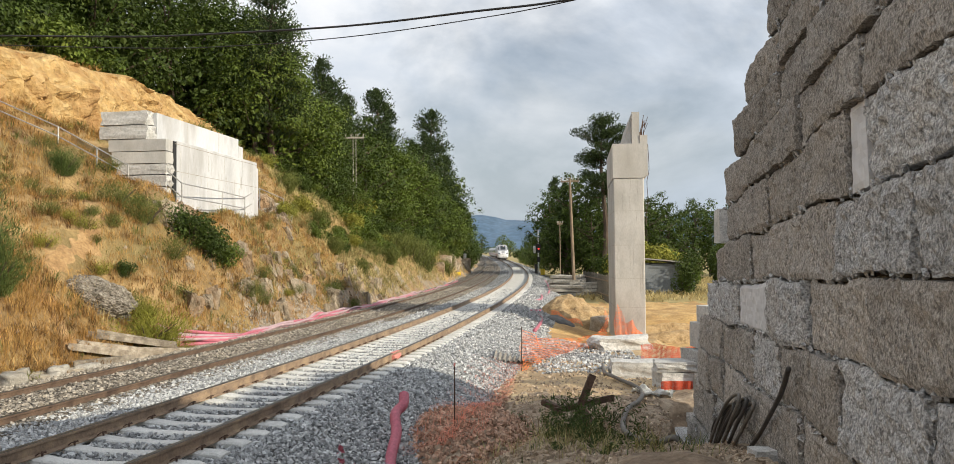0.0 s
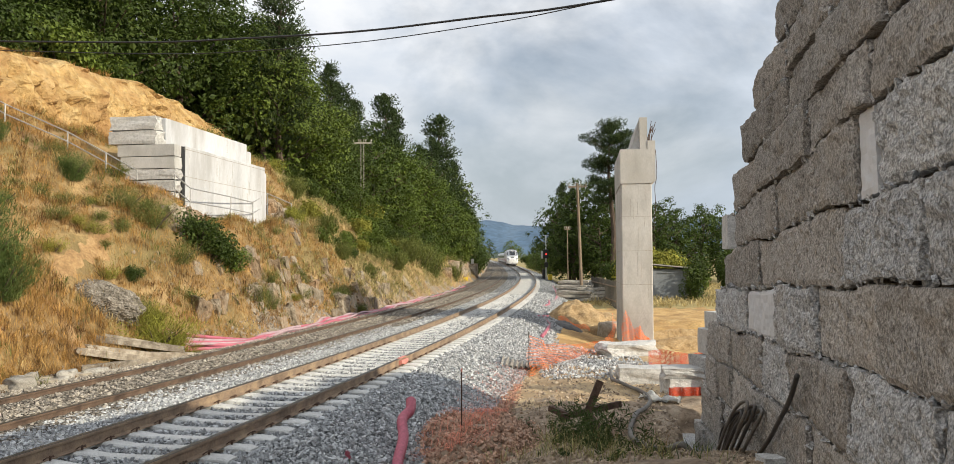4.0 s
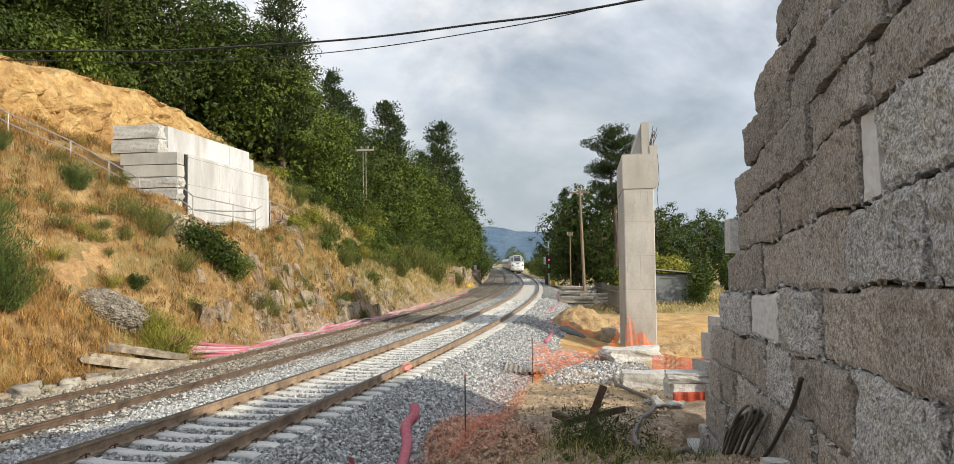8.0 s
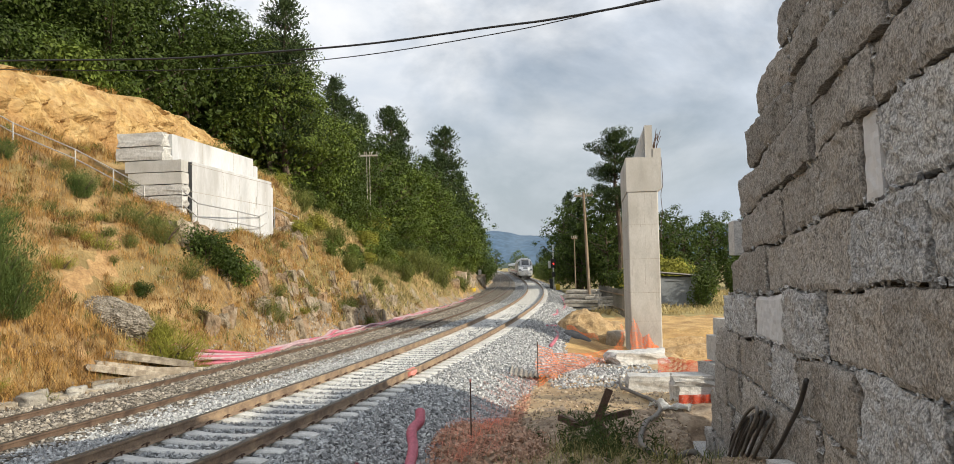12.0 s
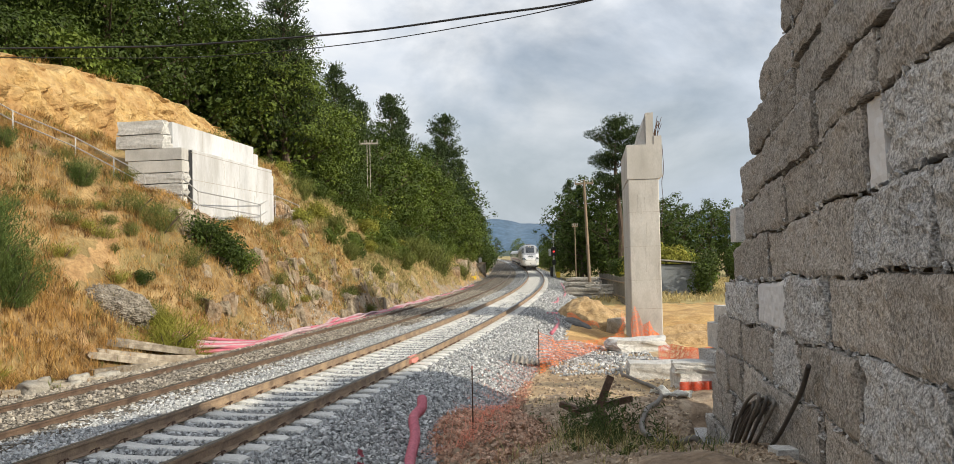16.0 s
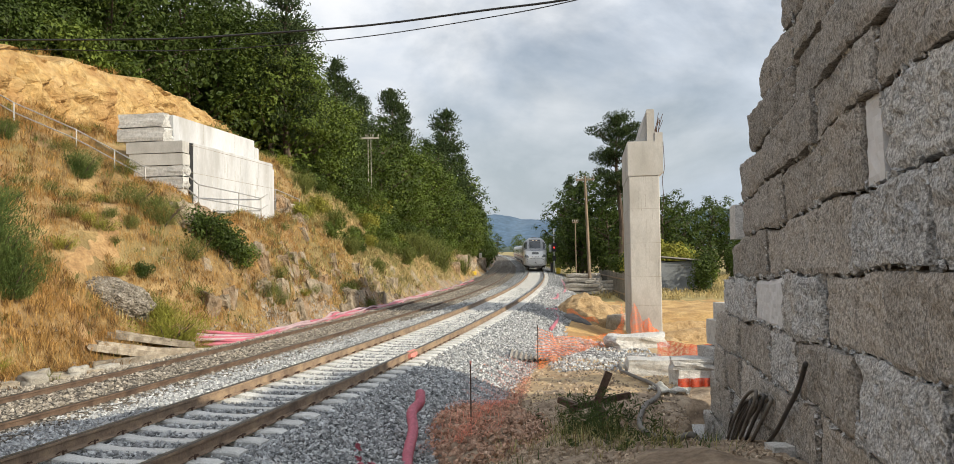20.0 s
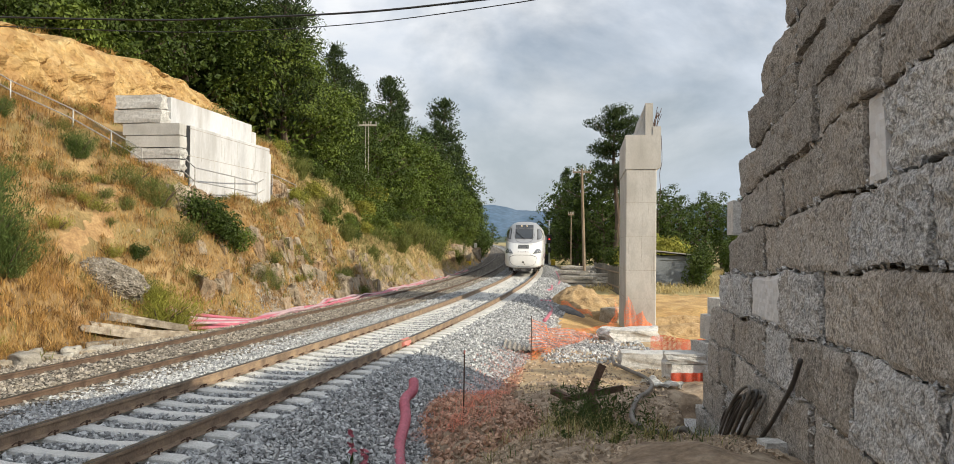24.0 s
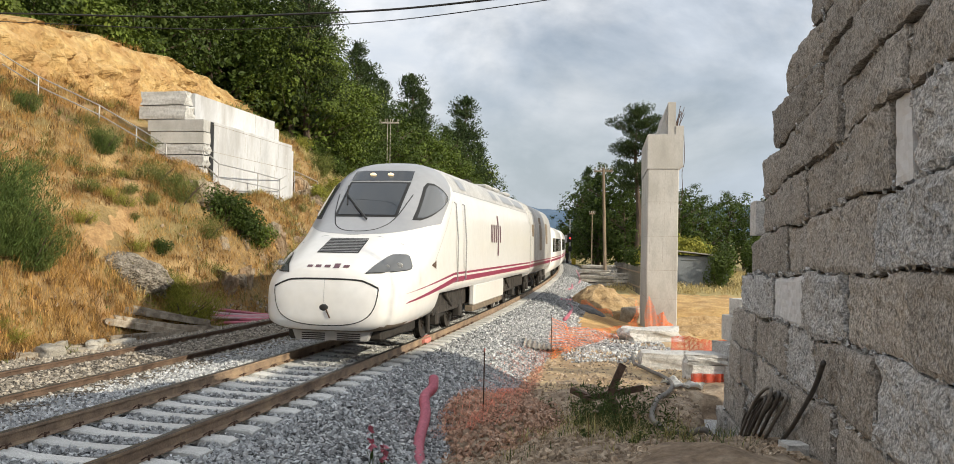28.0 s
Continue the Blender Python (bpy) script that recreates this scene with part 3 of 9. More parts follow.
def stone(bm, size, seed, cuts=2, rough=0.18, flat=False):
    """A rough boulder or split stone that fills a box of that size, standing on z = 0."""
    rnd = random.Random(seed)
    r = bmesh.ops.create_cube(bm, size=1.0)
    bmesh.ops.subdivide_edges(bm, edges=list({e for v in r["verts"] for e in v.link_edges}), cuts=cuts, use_grid_fill=True)
    o = Vector((rnd.uniform(0, 50), rnd.uniform(0, 50), rnd.uniform(0, 50)))
    for v in bm.verts:
        p = v.co.copy()
        if not flat:
            p = p.lerp(p.normalized() * 0.62, 0.45)
        p += rough * noise.noise_vector(p * 1.7 + o) + 0.4 * rough * noise.noise_vector(p * 4.5 + o)
        v.co = Vector((p.x * size[0], p.y * size[1], (p.z + 0.5) * size[2]))


# ---------------------------------------------------------------- the line and the lie of the land
T_S = np.arange(-40, 520, 0.5)
T_H = 0.232238 - np.cumsum(0.5 * np.interp(T_S, [-40, 5, 25, 45, 70, 110, 170, 300],
                                           [0.003018, 0.003018, 0.002137, 0.001226, 0.001391, 0.000816, 0.000130, 0.000130]))
T_H += 0.232238 - T_H[80]
T_X, T_Y = np.cumsum(np.sin(T_H) * 0.5), np.cumsum(np.cos(T_H) * 0.5)
T_X, T_Y = T_X - T_X[80] - 6.5529, T_Y - T_Y[80]
FAR_TRACK, FAR_DROP = -4.085, -0.186


def rise(y):
    return 0.0075 * (np.sqrt((y - 60.0) ** 2 + 225.0) + (y - 60.0)) / 2


def on_line(s, off=0.0, z=0.0):
    """A point of the line: metres along it, to the right of its middle, above the rails."""
    h = np.interp(s, T_S, T_H)
    x, y = np.interp(s, T_S, T_X) + off * np.cos(h), np.interp(s, T_S, T_Y) - off * np.sin(h)
    return np.array([x, y, z + rise(y)])


def heading(s):
    return float(np.interp(s, T_S, T_H))


def ease(t):
    t = np.clip(t, 0.0, 1.0)
    return t * t * (3 - 2 * t)


def waves(x, y, size, seed):
    """Cheap smooth unevenness, about -1 to 1."""
    r = np.random.RandomState(seed)
    out = 0.0
    for i in range(6):
        a, ph, k = r.uniform(0, 6.283), r.uniform(0, 6.283), r.uniform(0.6, 1.9) / size
        out = out + np.sin((x * math.cos(a) + y * math.sin(a)) * k * 6.283 + ph)
    return out / 3.2


def offset_of(x, y):
    return (x - np.interp(y, T_Y, T_X)) * np.cos(np.interp(y, T_Y, T_H))


def bank_lift(d, y):
    """The grassy bank that rises past the end of the abutment."""
    mid = ease((y - 21) / 7) * (1 - ease((y - 43) / 9))
    return np.interp(y, [40.6, 43, 47, 54, 58, 64, 72], [0.0, 2.8, 2.3, 2.0, 1.3, 0.7, 0.0]) * ease((d - 2.8) / 3.0) * (1 - mid * ease((d - 5.5) / 4.0))


def ground_z(x, y):
    x, y = np.asarray(x, float), np.asarray(y, float)
    off, zt = offset_of(x, y), rise(y)
    # right of the line: shoulder, then the yard that falls away from the viewer
    yard = -0.39 - 0.036 * (np.clip(y, 13, 42) - 13) + 0.45 * ease((y - 42) / 30) + 0.9 * ease((13.2 - y) / 7.5)
    yard = yard + 0.05 * waves(x, y, 2.6, 3) + 0.03 * waves(x, y, 0.9, 4)
    lip = np.interp(y, [9.5, 11.9, 13.1, 15.3, 16.5], [2.72, 2.80, 3.15, 3.42, 3.6]) + 0.06 * waves(x, y, 0.9, 71)
    yard = yard - 0.80 * ease((x - lip) / 0.16) * ease((y - 10.2) / 0.7) * (1 - ease((y - 15.2) / 0.8)) * np.where(x < 6, 1.0, 0.0)
    yard = yard + 0.06 * np.exp(-((x - 2.75) / 0.35) ** 2 - ((y - 13.4) / 1.5) ** 2) + 0.10 * np.exp(-((x - 1.0) / 0.6) ** 2 - ((y - 11.2) / 1.2) ** 2)
    yard = yard - 0.42 * ease((x - 7.1) / 0.6) * ease((y - 29) / 5) * (1 - ease((y - 38.4 - 0.5 * waves(x, y, 3.0, 73)) / 0.5)) * (1 - ease((x - 15) / 4))
    shoulder = -0.40 - 0.32 * np.clip((off - 1.9) / 1.3, 0, 1)
    right = shoulder + (yard + 0.0 - shoulder) * ease((off - 3.0) / 2.6) + zt
    # left of the line: ditch, rocky cut, bench, dry slope, wood
    d = -off - 6.5 + 0.25 * waves(x, y, 7, 8)
    near = 1 - ease((y - 21) / 7)
    mid = ease((y - 21) / 7) * (1 - ease((y - 43) / 9))
    far = ease((y - 43) / 9)
    top = 9.0 - 5.5 * ease((y - 50) / 40)
    p_near = 0.87 * np.clip(d, 0, 9.6) + 0.08 * np.clip(d - 9.6, 0, 25)
    p_near = np.maximum(0.0, p_near - 0.75 * (1 - ease((y - 20.5) / 3.5)) * (1 - ease((d - 0.7) / 2.5)))
    p_mid = 1.5 * np.clip(d, 0, 2.8) + 0.22 * np.clip(d - 2.8, 0, 1.9) + 0.80 * np.clip(d - 4.7, 0, 5.1) + 0.08 * np.clip(d - 9.8, 0, 25)
    p_far = 1.25 * np.clip(d, 0, 1.7) + 0.62 * np.clip(d - 1.7, 0, top - 1.7) + 0.25 * np.clip(d - top, 0, 30)
    edge = d + 0.25 * waves(x, y, 2.6, 51)
    rock = np.interp(y, [20, 26, 32, 38, 44, 48, 52, 58, 64], [0.8, 1.2, 1.95, 2.5, 2.9, 1.6, 0.9, 0.3, 0.0])
    cliff = rock * (0.62 * ease((edge - 11.3) / 0.7) + 0.38 * ease((edge - 11.8) / 0.35))
    hill = near * p_near + mid * p_mid + far * p_far + cliff + bank_lift(d, y)
    hill = hill + ease(d / 3) * (0.22 * waves(x, y, 4.5, 5) + 0.12 * waves(x, y, 1.7, 6))
    hill = hill + 0.95 * np.exp(-((x + 12.1) / 2.0) ** 2 - ((y - 30.3) / 1.4) ** 2)
    fade = 1 - 0.85 * ease((y - 180) / 250)
    left = -0.50 + hill * fade + zt
    return np.where(off > 0, right, np.where(d > 0, left, -0.50 + zt))


def at_ground(x, y, dz=0.0):
    return Vector((x, y, float(ground_z(x, y)) + dz))


# ---------------------------------------------------------------- ground sheet
def axis_steps(spans):
    out = []
    for a, b, step in spans:
        out.append(np.arange(a, b - 1e-6, step))
    return np.concatenate(out + [[spans[-1][1]]])


def build_ground():
    xs = axis_steps([(-3000, -400, 400), (-400, -80, 40), (-80, -34, 4), (-34, -20, 0.8), (-20, -8, 0.28), (-8, 1.4, 0.3), (1.4, 4.6, 0.11), (4.6, 9, 0.3), (9, 17, 0.4), (17, 40, 1.5), (40, 120, 8), (120, 400, 40), (400, 3000, 400)])
    ys = axis_steps([(-300, -20, 40), (-20, 4, 2), (4, 9, 0.35), (9, 17, 0.16), (17, 26, 0.35), (26, 52, 0.28), (52, 110, 0.9), (110, 260, 4), (260, 520, 20), (520, 4200, 300)])
    X, Y = np.meshgrid(xs, ys)
    Z = ground_z(X, Y)
    Z = np.where((X > -34) & (X < 9) & (Y > 4) & (Y < 46) & (offset_of(X, Y) > 3.2), Z + 0.025 * waves(X, Y, 0.7, 12), Z)
    n, k = X.shape
    i = np.arange(n * k).reshape(n, k)
    faces = np.stack([i[:-1, :-1], i[:-1, 1:], i[1:, 1:], i[1:, :-1]], -1).reshape(-1, 4)
    cx = X.ravel()[faces].mean(1)
    cy = Y.ravel()[faces].mean(1)
    off = offset_of(cx, cy)
    d = -off - 6.5 + 0.25 * waves(cx, cy, 7, 8)
    wob = waves(cx, cy, 2.2, 21) * 0.5
    mat = np.zeros(len(faces), int)                                    # sand
    mat[cy > 29 + 2 * wob] = 8                                        # excavated sand
    mat[(off > 3.4) & (cy < 17 + 2 * wob) & (cx < 12)] = 1             # stony soil by the wall
    mat[(off > 2.9 + 0.3 * wob) & (cy > 60 + 3 * wob)] = 2                       # meadow
    mat[(cx > 7) & (cy > 60)] = 2
    mat[off <= 3.4] = 3                                                # under the ballast
    mat[d > 0] = 4
    rocky = (d > 0.1) & (d < 0.9 + 1.7 * wob) & (cy > 31)
    mat[rocky] = 5
    mat[(d > 0.3) & (d < 2.7 + 1.2 * wob) & (cy > 80) & (cy < 118)] = 6
    mat[(d > 9.0 + 0.6 * wob) & (d < 12.2) & (cy < 51 - 2 * wob)] = 6
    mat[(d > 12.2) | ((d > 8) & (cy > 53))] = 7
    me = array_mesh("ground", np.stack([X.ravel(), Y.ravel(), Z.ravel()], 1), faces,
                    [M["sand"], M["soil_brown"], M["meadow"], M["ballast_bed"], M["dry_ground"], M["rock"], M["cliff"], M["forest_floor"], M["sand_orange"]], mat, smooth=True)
    return tagged(new("ground", me), "sandy building ground and dry grassy railway cutting", "ground", kind="structure")


ground = build_ground()


def build_cut_bank():
    """The raw clay face cut into the top of the slope: facets, hollows and broken ledges."""
    ys, ts = np.arange(21.0, 54.0, 0.14), np.linspace(0, 1, 30)
    V = []
    for y in ys:
        c, base = math.cos(float(np.interp(y, T_Y, T_H))), float(np.interp(y, T_Y, T_X))
        spot = lambda d: base - (6.5 + d) / c
        foot, crest = float(ground_z(spot(9.3), y)) - 0.15, float(ground_z(spot(12.9), y)) - 0.02
        tall = crest - foot
        for t in ts:
            p = Vector((y * 0.95, t * tall * 0.75, 0.0))
            out = 0.60 * noise.noise(p + Vector((3.1, 0, 7))) + 0.60 * abs(noise.noise(p * 2.3 + Vector((9, 4, 1)))) + 0.45 * (0.5 - noise.voronoi(p * 1.5)[0][0]) + 0.10 * noise.noise(p * 7.0)
            out *= math.sin(math.pi * min(1.0, t * 1.15 + 0.04)) ** 0.5 if t < 0.87 else (1 - t) / 0.13 * 0.6
            d = 9.3 + 1.15 * t ** 1.2 + (1.9 * ((t - 0.9) / 0.1) ** 2 if t > 0.9 else 0.0) - out
            z = foot + tall * (0.92 * t ** 0.92 + 0.08 * t * t) + 0.10 * noise.noise(Vector((y * 0.9, t * 3, 5.0))) * (1 - t)
            V.append((spot(d), y, z))
    n, k = len(ys), len(ts)
    i = np.arange(n * k).reshape(n, k)
    F = np.stack([i[:-1, :-1], i[:-1, 1:], i[1:, 1:], i[1:, :-1]], -1).reshape(-1, 4)
    tagged(new("cut_bank", array_mesh("cut_bank", V, F, M["cliff"], smooth=False)), "raw ochre clay face cut into the top of the slope", "earth bank", kind="structure")


build_cut_bank()


def strip(profile, s0, s1, step, mats, name, index=None, smooth=False, shift=0.0, drop=0.0):
    """A cross-section (off, z) swept along the line."""
    ss = np.arange(s0, s1 + 1e-6, step)
    V = np.array([[on_line(s, o + shift, z + drop) for o, z in profile] for s in ss])
    n, k = V.shape[:2]
    i = np.arange(n * k).reshape(n, k)
    F = np.stack([i[:-1, :-1], i[:-1, 1:], i[1:, 1:], i[1:, :-1]], -1).reshape(-1, 4)
    return array_mesh(name, V.reshape(-1, 3), F, mats, None if index is None else np.tile(index, n - 1), smooth)


def build_ballast():
    def bed(profile, s0, s1, step, mats, name, label, shift, drop, bump):
        fine = []
        for (a, za), (b, zb) in zip(profile, profile[1:]):
            n = max(1, int(abs(b - a) / (0.12 if step < 0.5 else 0.5)))
            fine += [(a + (b - a) * i / n, za + (zb - za) * i / n) for i in range(n)]
        fine.append(profile[-1])
        me = strip(fine, s0, s1, step, mats, name, shift=shift, drop=drop)
        co = np.empty(len(me.vertices) * 3, np.float32)
        me.vertices.foreach_get("co", co)
        co = co.reshape(-1, 3)
        co[:, 2] += bump * np.random.RandomState(7).uniform(-1, 1, len(co))
        me.vertices.foreach_set("co", co.ravel())
        return tagged(new(name, me), label, "ballast", kind="structure")

    shape = [(-2.55, -0.36), (-1.75, -0.23), (-0.9, -0.235), (0.9, -0.235), (1.75, -0.23), (2.3, -0.36), (3.35, -0.68), (3.6, -0.80)]
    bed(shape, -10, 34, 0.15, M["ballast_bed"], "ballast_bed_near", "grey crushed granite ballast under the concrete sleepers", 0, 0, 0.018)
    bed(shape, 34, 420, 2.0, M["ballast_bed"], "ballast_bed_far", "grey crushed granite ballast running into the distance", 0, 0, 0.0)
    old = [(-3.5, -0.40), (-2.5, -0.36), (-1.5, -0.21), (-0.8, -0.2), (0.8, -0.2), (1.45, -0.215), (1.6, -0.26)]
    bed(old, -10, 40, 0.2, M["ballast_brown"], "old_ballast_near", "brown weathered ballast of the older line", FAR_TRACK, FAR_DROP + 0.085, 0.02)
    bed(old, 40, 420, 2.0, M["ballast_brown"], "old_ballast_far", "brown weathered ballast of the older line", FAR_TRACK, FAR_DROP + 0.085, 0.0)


build_ballast()

RAIL = [(-0.075, -0.172), (-0.075, -0.160), (-0.012, -0.140), (-0.010, -0.050), (-0.036, -0.038), (-0.036, -0.006), (-0.028, 0.0),
        (0.028, 0.0), (0.036, -0.006), (0.036, -0.038), (0.010, -0.050), (0.012, -0.140), (0.075, -0.160), (0.075, -0.172)]
RAIL_MAT = [0, 0, 0, 0, 0, 1, 1, 1, 0, 0, 0, 0, 0]


def build_rails(name, label, shift, drop):
    track = thing(name, Matrix.Identity(4), label, "railway track", kind="structure")
    for side in (-0.87, 0.87):
        for s0, s1, step in ((-10, 60, 0.6), (60, 420, 3.0)):
            me = strip(RAIL, s0, s1, step, [M["rail_old"] if shift else M["rail_rust"], M["rail_top"]], "rail", RAIL_MAT, False, side + shift, drop)
            o = new("rail", me)
            o.parent = track
    return track


near_track = build_rails("track_near", "running line with rusty rails on concrete sleepers", 0.0, 0.0)
far_track = build_rails("track_far", "older line with brown rusty rails half sunk in ballast", FAR_TRACK, FAR_DROP)


def sleeper_bm():
    bm = bmesh.new()
    xs = [-1.3, -1.22, -0.98, -0.76, -0.45, 0.0, 0.45, 0.76, 0.98, 1.22, 1.3]
    tops = [-0.20, -0.175, -0.168, -0.172, -0.205, -0.215, -0.205, -0.172, -0.168, -0.175, -0.20]
    rows = []
    for x, z in zip(xs, tops):
        w = 0.135 if abs(x) > 0.6 else 0.115
        rows.append([bm.verts.new((x, y, zz)) for y, zz in ((-w - 0.02, -0.38), (-w, z - 0.02), (-w + 0.025, z), (w - 0.025, z), (w, z - 0.02), (w + 0.02, -0.38))])
    for a, b in zip(rows, rows[1:]):
        for i in range(5):
            bm.faces.new((a[i], b[i], b[i + 1], a[i + 1]))
    bm.faces.new(rows[0])
    bm.faces.new(rows[-1][::-1])
    bmesh.ops.recalc_face_normals(bm, faces=bm.faces)
    return bm


def clip_bm():
    bm = bmesh.new()
    tube(bm, [(-0.02, -0.06, -0.15), (0.03, -0.06, -0.115), (0.06, -0.03, -0.12), (0.03, 0, -0.12), (0.06, 0.03, -0.12), (0.03, 0.06, -0.115), (-0.02, 0.06, -0.15)], 0.008, 5)
    tube(bm, [(0.03, 0, -0.165), (0.03, 0, -0.105)], 0.013, 6)
    return bm


def build_sleepers():
    me = mesh_of("sleeper", sleeper_bm(), M["sleeper"])
    cm = mesh_of("rail_clip", clip_bm(), M["rust_dark"])
    s, i = 10.57 - 0.6 * 6, 0
    far = []
    while s < 140:
        p, h = on_line(s), heading(s)
        m = Matrix.Translation(Vector(p)) @ Matrix.Rotation(-h + 0.004 * math.sin(i * 7.7), 4, "Z")
        if s < 62:
            o = new("sleeper", me)
            o.parent = near_track
            o.matrix_world = m
            if s < 26:
                for side in (-0.87, 0.87):
                    for flip in (1, -1):
                        c = new("rail_clip", cm)
                        c.parent = near_track
                        c.matrix_world = m @ pose(side + flip * 0.085, 0, 0, 0, 0, 0 if flip > 0 else 180)
        else:
            far.append(m)
        s += 0.6
        i += 1
    bm = bmesh.new()
    for m in far:
        vs = box(bm, (-1.3, -0.13, -0.30), (1.3, 0.13, -0.185))
        bmesh.ops.transform(bm, matrix=m, verts=vs)
    tagged(part("far_sleepers", bm, M["sleeper"], near_track), kind="stuff")


build_sleepers()


# ---------------------------------------------------------------- stone-block wall beside the viewer
WALL_X, WALL_RUN, WALL_FALL = 1.63, 0.152, -0.037


def wall_point(u, v, depth=0.0):
    """u metres ahead along the wall, v metres above its sloping base, depth into the wall."""
    return Vector((WALL_X + WALL_RUN * u + depth, u - WALL_RUN * depth, v + WALL_FALL * u))


# courses from the bottom: (bed heights far and near, joints from the far end to the near end, blocks of weathered stone)
BEDS = ((-0.55, -0.55), (0.06, 0.04), (0.70, 0.62), (1.26, 1.04), (1.75, 1.655), (2.25, 2.23), (2.70, 2.80), (3.13, 3.34), (3.62, 3.745), (4.03, 4.15), (4.42, 4.55), (4.80, 4.9))
COURSES = [
    ((14.9, 13.7, 12.5, 11.2, 9.6, 8.4, 7.0, 5.4, 3.9, 2.2), "wwwwwwwww"),
    ((14.6, 13.1, 11.9, 10.5, 9.0, 7.8, 6.5, 4.8, 3.3, 1.6), "wwgwwwwww"),
    ((13.5, 12.3, 10.93, 9.26, 6.94, 5.3, 3.5, 1.6), "wwwwwww"),
    ((13.2, 11.04, 8.96, 7.65, 5.74, 4.2, 2.7, 1.4), "wwgwggw"),
    ((12.4, 11.27, 9.82, 8.18, 6.60, 5.07, 3.75, 2.4, 1.2), "ggpgwwww"),
    ((11.9, 9.0, 7.26, 5.76, 4.37, 3.1, 1.9, 0.8), "wwwggww"),
    ((10.75, 8.08, 6.56, 5.46, 5.12, 3.6, 2.2, 0.9), "wwdpgww"),
    ((10.85, 9.0, 6.71, 5.15, 3.7, 2.3, 1.0), "wddwgw"),
    ((9.95, 7.5, 6.41, 4.9, 3.4, 2.1, 0.9), "ddddww"),
    ((9.25, 7.45, 6.0, 4.5, 3.0, 1.4), "ddddd"),
    ((8.15, 6.4, 4.8, 3.2, 1.5), "dddd"),
]
STONE = {"d": "granite_dark", "w": "granite_warm", "g": "granite", "p": "granite_sawn"}


def bed(i, u):
    """The height of bed joint i at u metres along the wall."""
    far, near = BEDS[i]
    return near + (far - near) * min(1.0, max(0.0, (u - 4.0) / 8.0)) + 0.018 * math.sin(1.9 * u + 2.3 * i) + 0.012 * math.sin(4.3 * u + i)


def block_mesh(near, far, lo, hi, deep, seed, rough, end):
    """One split granite block between two joints and two beds: rough face towards -x, chipped arrises; end: the block's far end is free and worn round."""
    rnd = random.Random(seed)
    run = math.sqrt(1 + WALL_RUN ** 2)
    gap = rnd.uniform(0.012, 0.036)
    near, far = near + gap / 2, far - gap / 2
    w, h = (far - near) * run, bed(hi, near) - bed(lo, near)
    nu, nv = max(6, int(w / 0.045)), max(5, int(h / 0.045))
    bm = bmesh.new()
    o = Vector((rnd.uniform(0, 90), rnd.uniform(0, 90), rnd.uniform(0, 90)))
    tilt_u, tilt_v = rnd.uniform(-0.035, 0.035), rnd.uniform(-0.03, 0.03)
    drop = bed(lo, near)
    top = rnd.uniform(0.010, 0.042)
    grid = []
    for i in range(nu + 1):
        col = []
        fu = i / nu
        u = near + (far - near) * fu
        za, zb = bed(lo, u) - drop + 0.004, bed(hi, u) - drop - top
        worn = max(0.0, 1 - (1 - fu) * w / 0.34) if end else 0.0
        zb -= 0.13 * worn ** 2
        for j in range(nv + 1):
            fv = j / nv
            edge = min(min(fu, 1 - fu) * w, min(fv, 1 - fv) * h)
            p = Vector((0, fu * w, za + (zb - za) * fv))
            x = 0.016 * (1 - min(1, edge / 0.035)) ** 1.5 + tilt_u * (fu - 0.5) + tilt_v * (fv - 0.5) + 0.16 * worn ** 2.5
            x += rough * (0.022 * noise.noise(p * 2.4 + o) + 0.020 * noise.noise(p * 6.0 + o) + 0.022 * noise.noise(p * 12.0 + o) + 0.013 * noise.noise(p * 24.0 + o))
            du = 0.015 * noise.noise(p * 5 + o * 1.3) + 0.014 * noise.noise(p * 17 + o) if i in (0, nu) else 0
            dv = 0.016 * noise.noise(p * 4 + o * 1.7) + 0.016 * noise.noise(p * 17 + o) if j in (0, nv) else 0
            if end and i == nu:
                du += 0.10 * noise.noise(p * 3 + o) - 0.05 * abs(fv - 0.45)
            col.append(bm.verts.new((x, p.y + du, p.z + dv)))
        grid.append(col)
    for i in range(nu):
        for j in range(nv):
            bm.faces.new((grid[i][j], grid[i][j + 1], grid[i + 1][j + 1], grid[i + 1][j]))
    ring = [grid[i][0] for i in range(nu + 1)] + [grid[nu][j] for j in range(1, nv + 1)] + \
           [grid[i][nv] for i in range(nu - 1, -1, -1)] + [grid[0][j] for j in range(nv - 1, 0, -1)]
    back = [bm.verts.new((deep, v.co.y, v.co.z)) for v in ring]
    for i in range(len(ring)):
        k = (i + 1) % len(ring)
        bm.faces.new((ring[i], ring[k], back[k], back[i]))
    bm.faces.new(back)
    bmesh.ops.recalc_face_normals(bm, faces=bm.faces)
    return bm


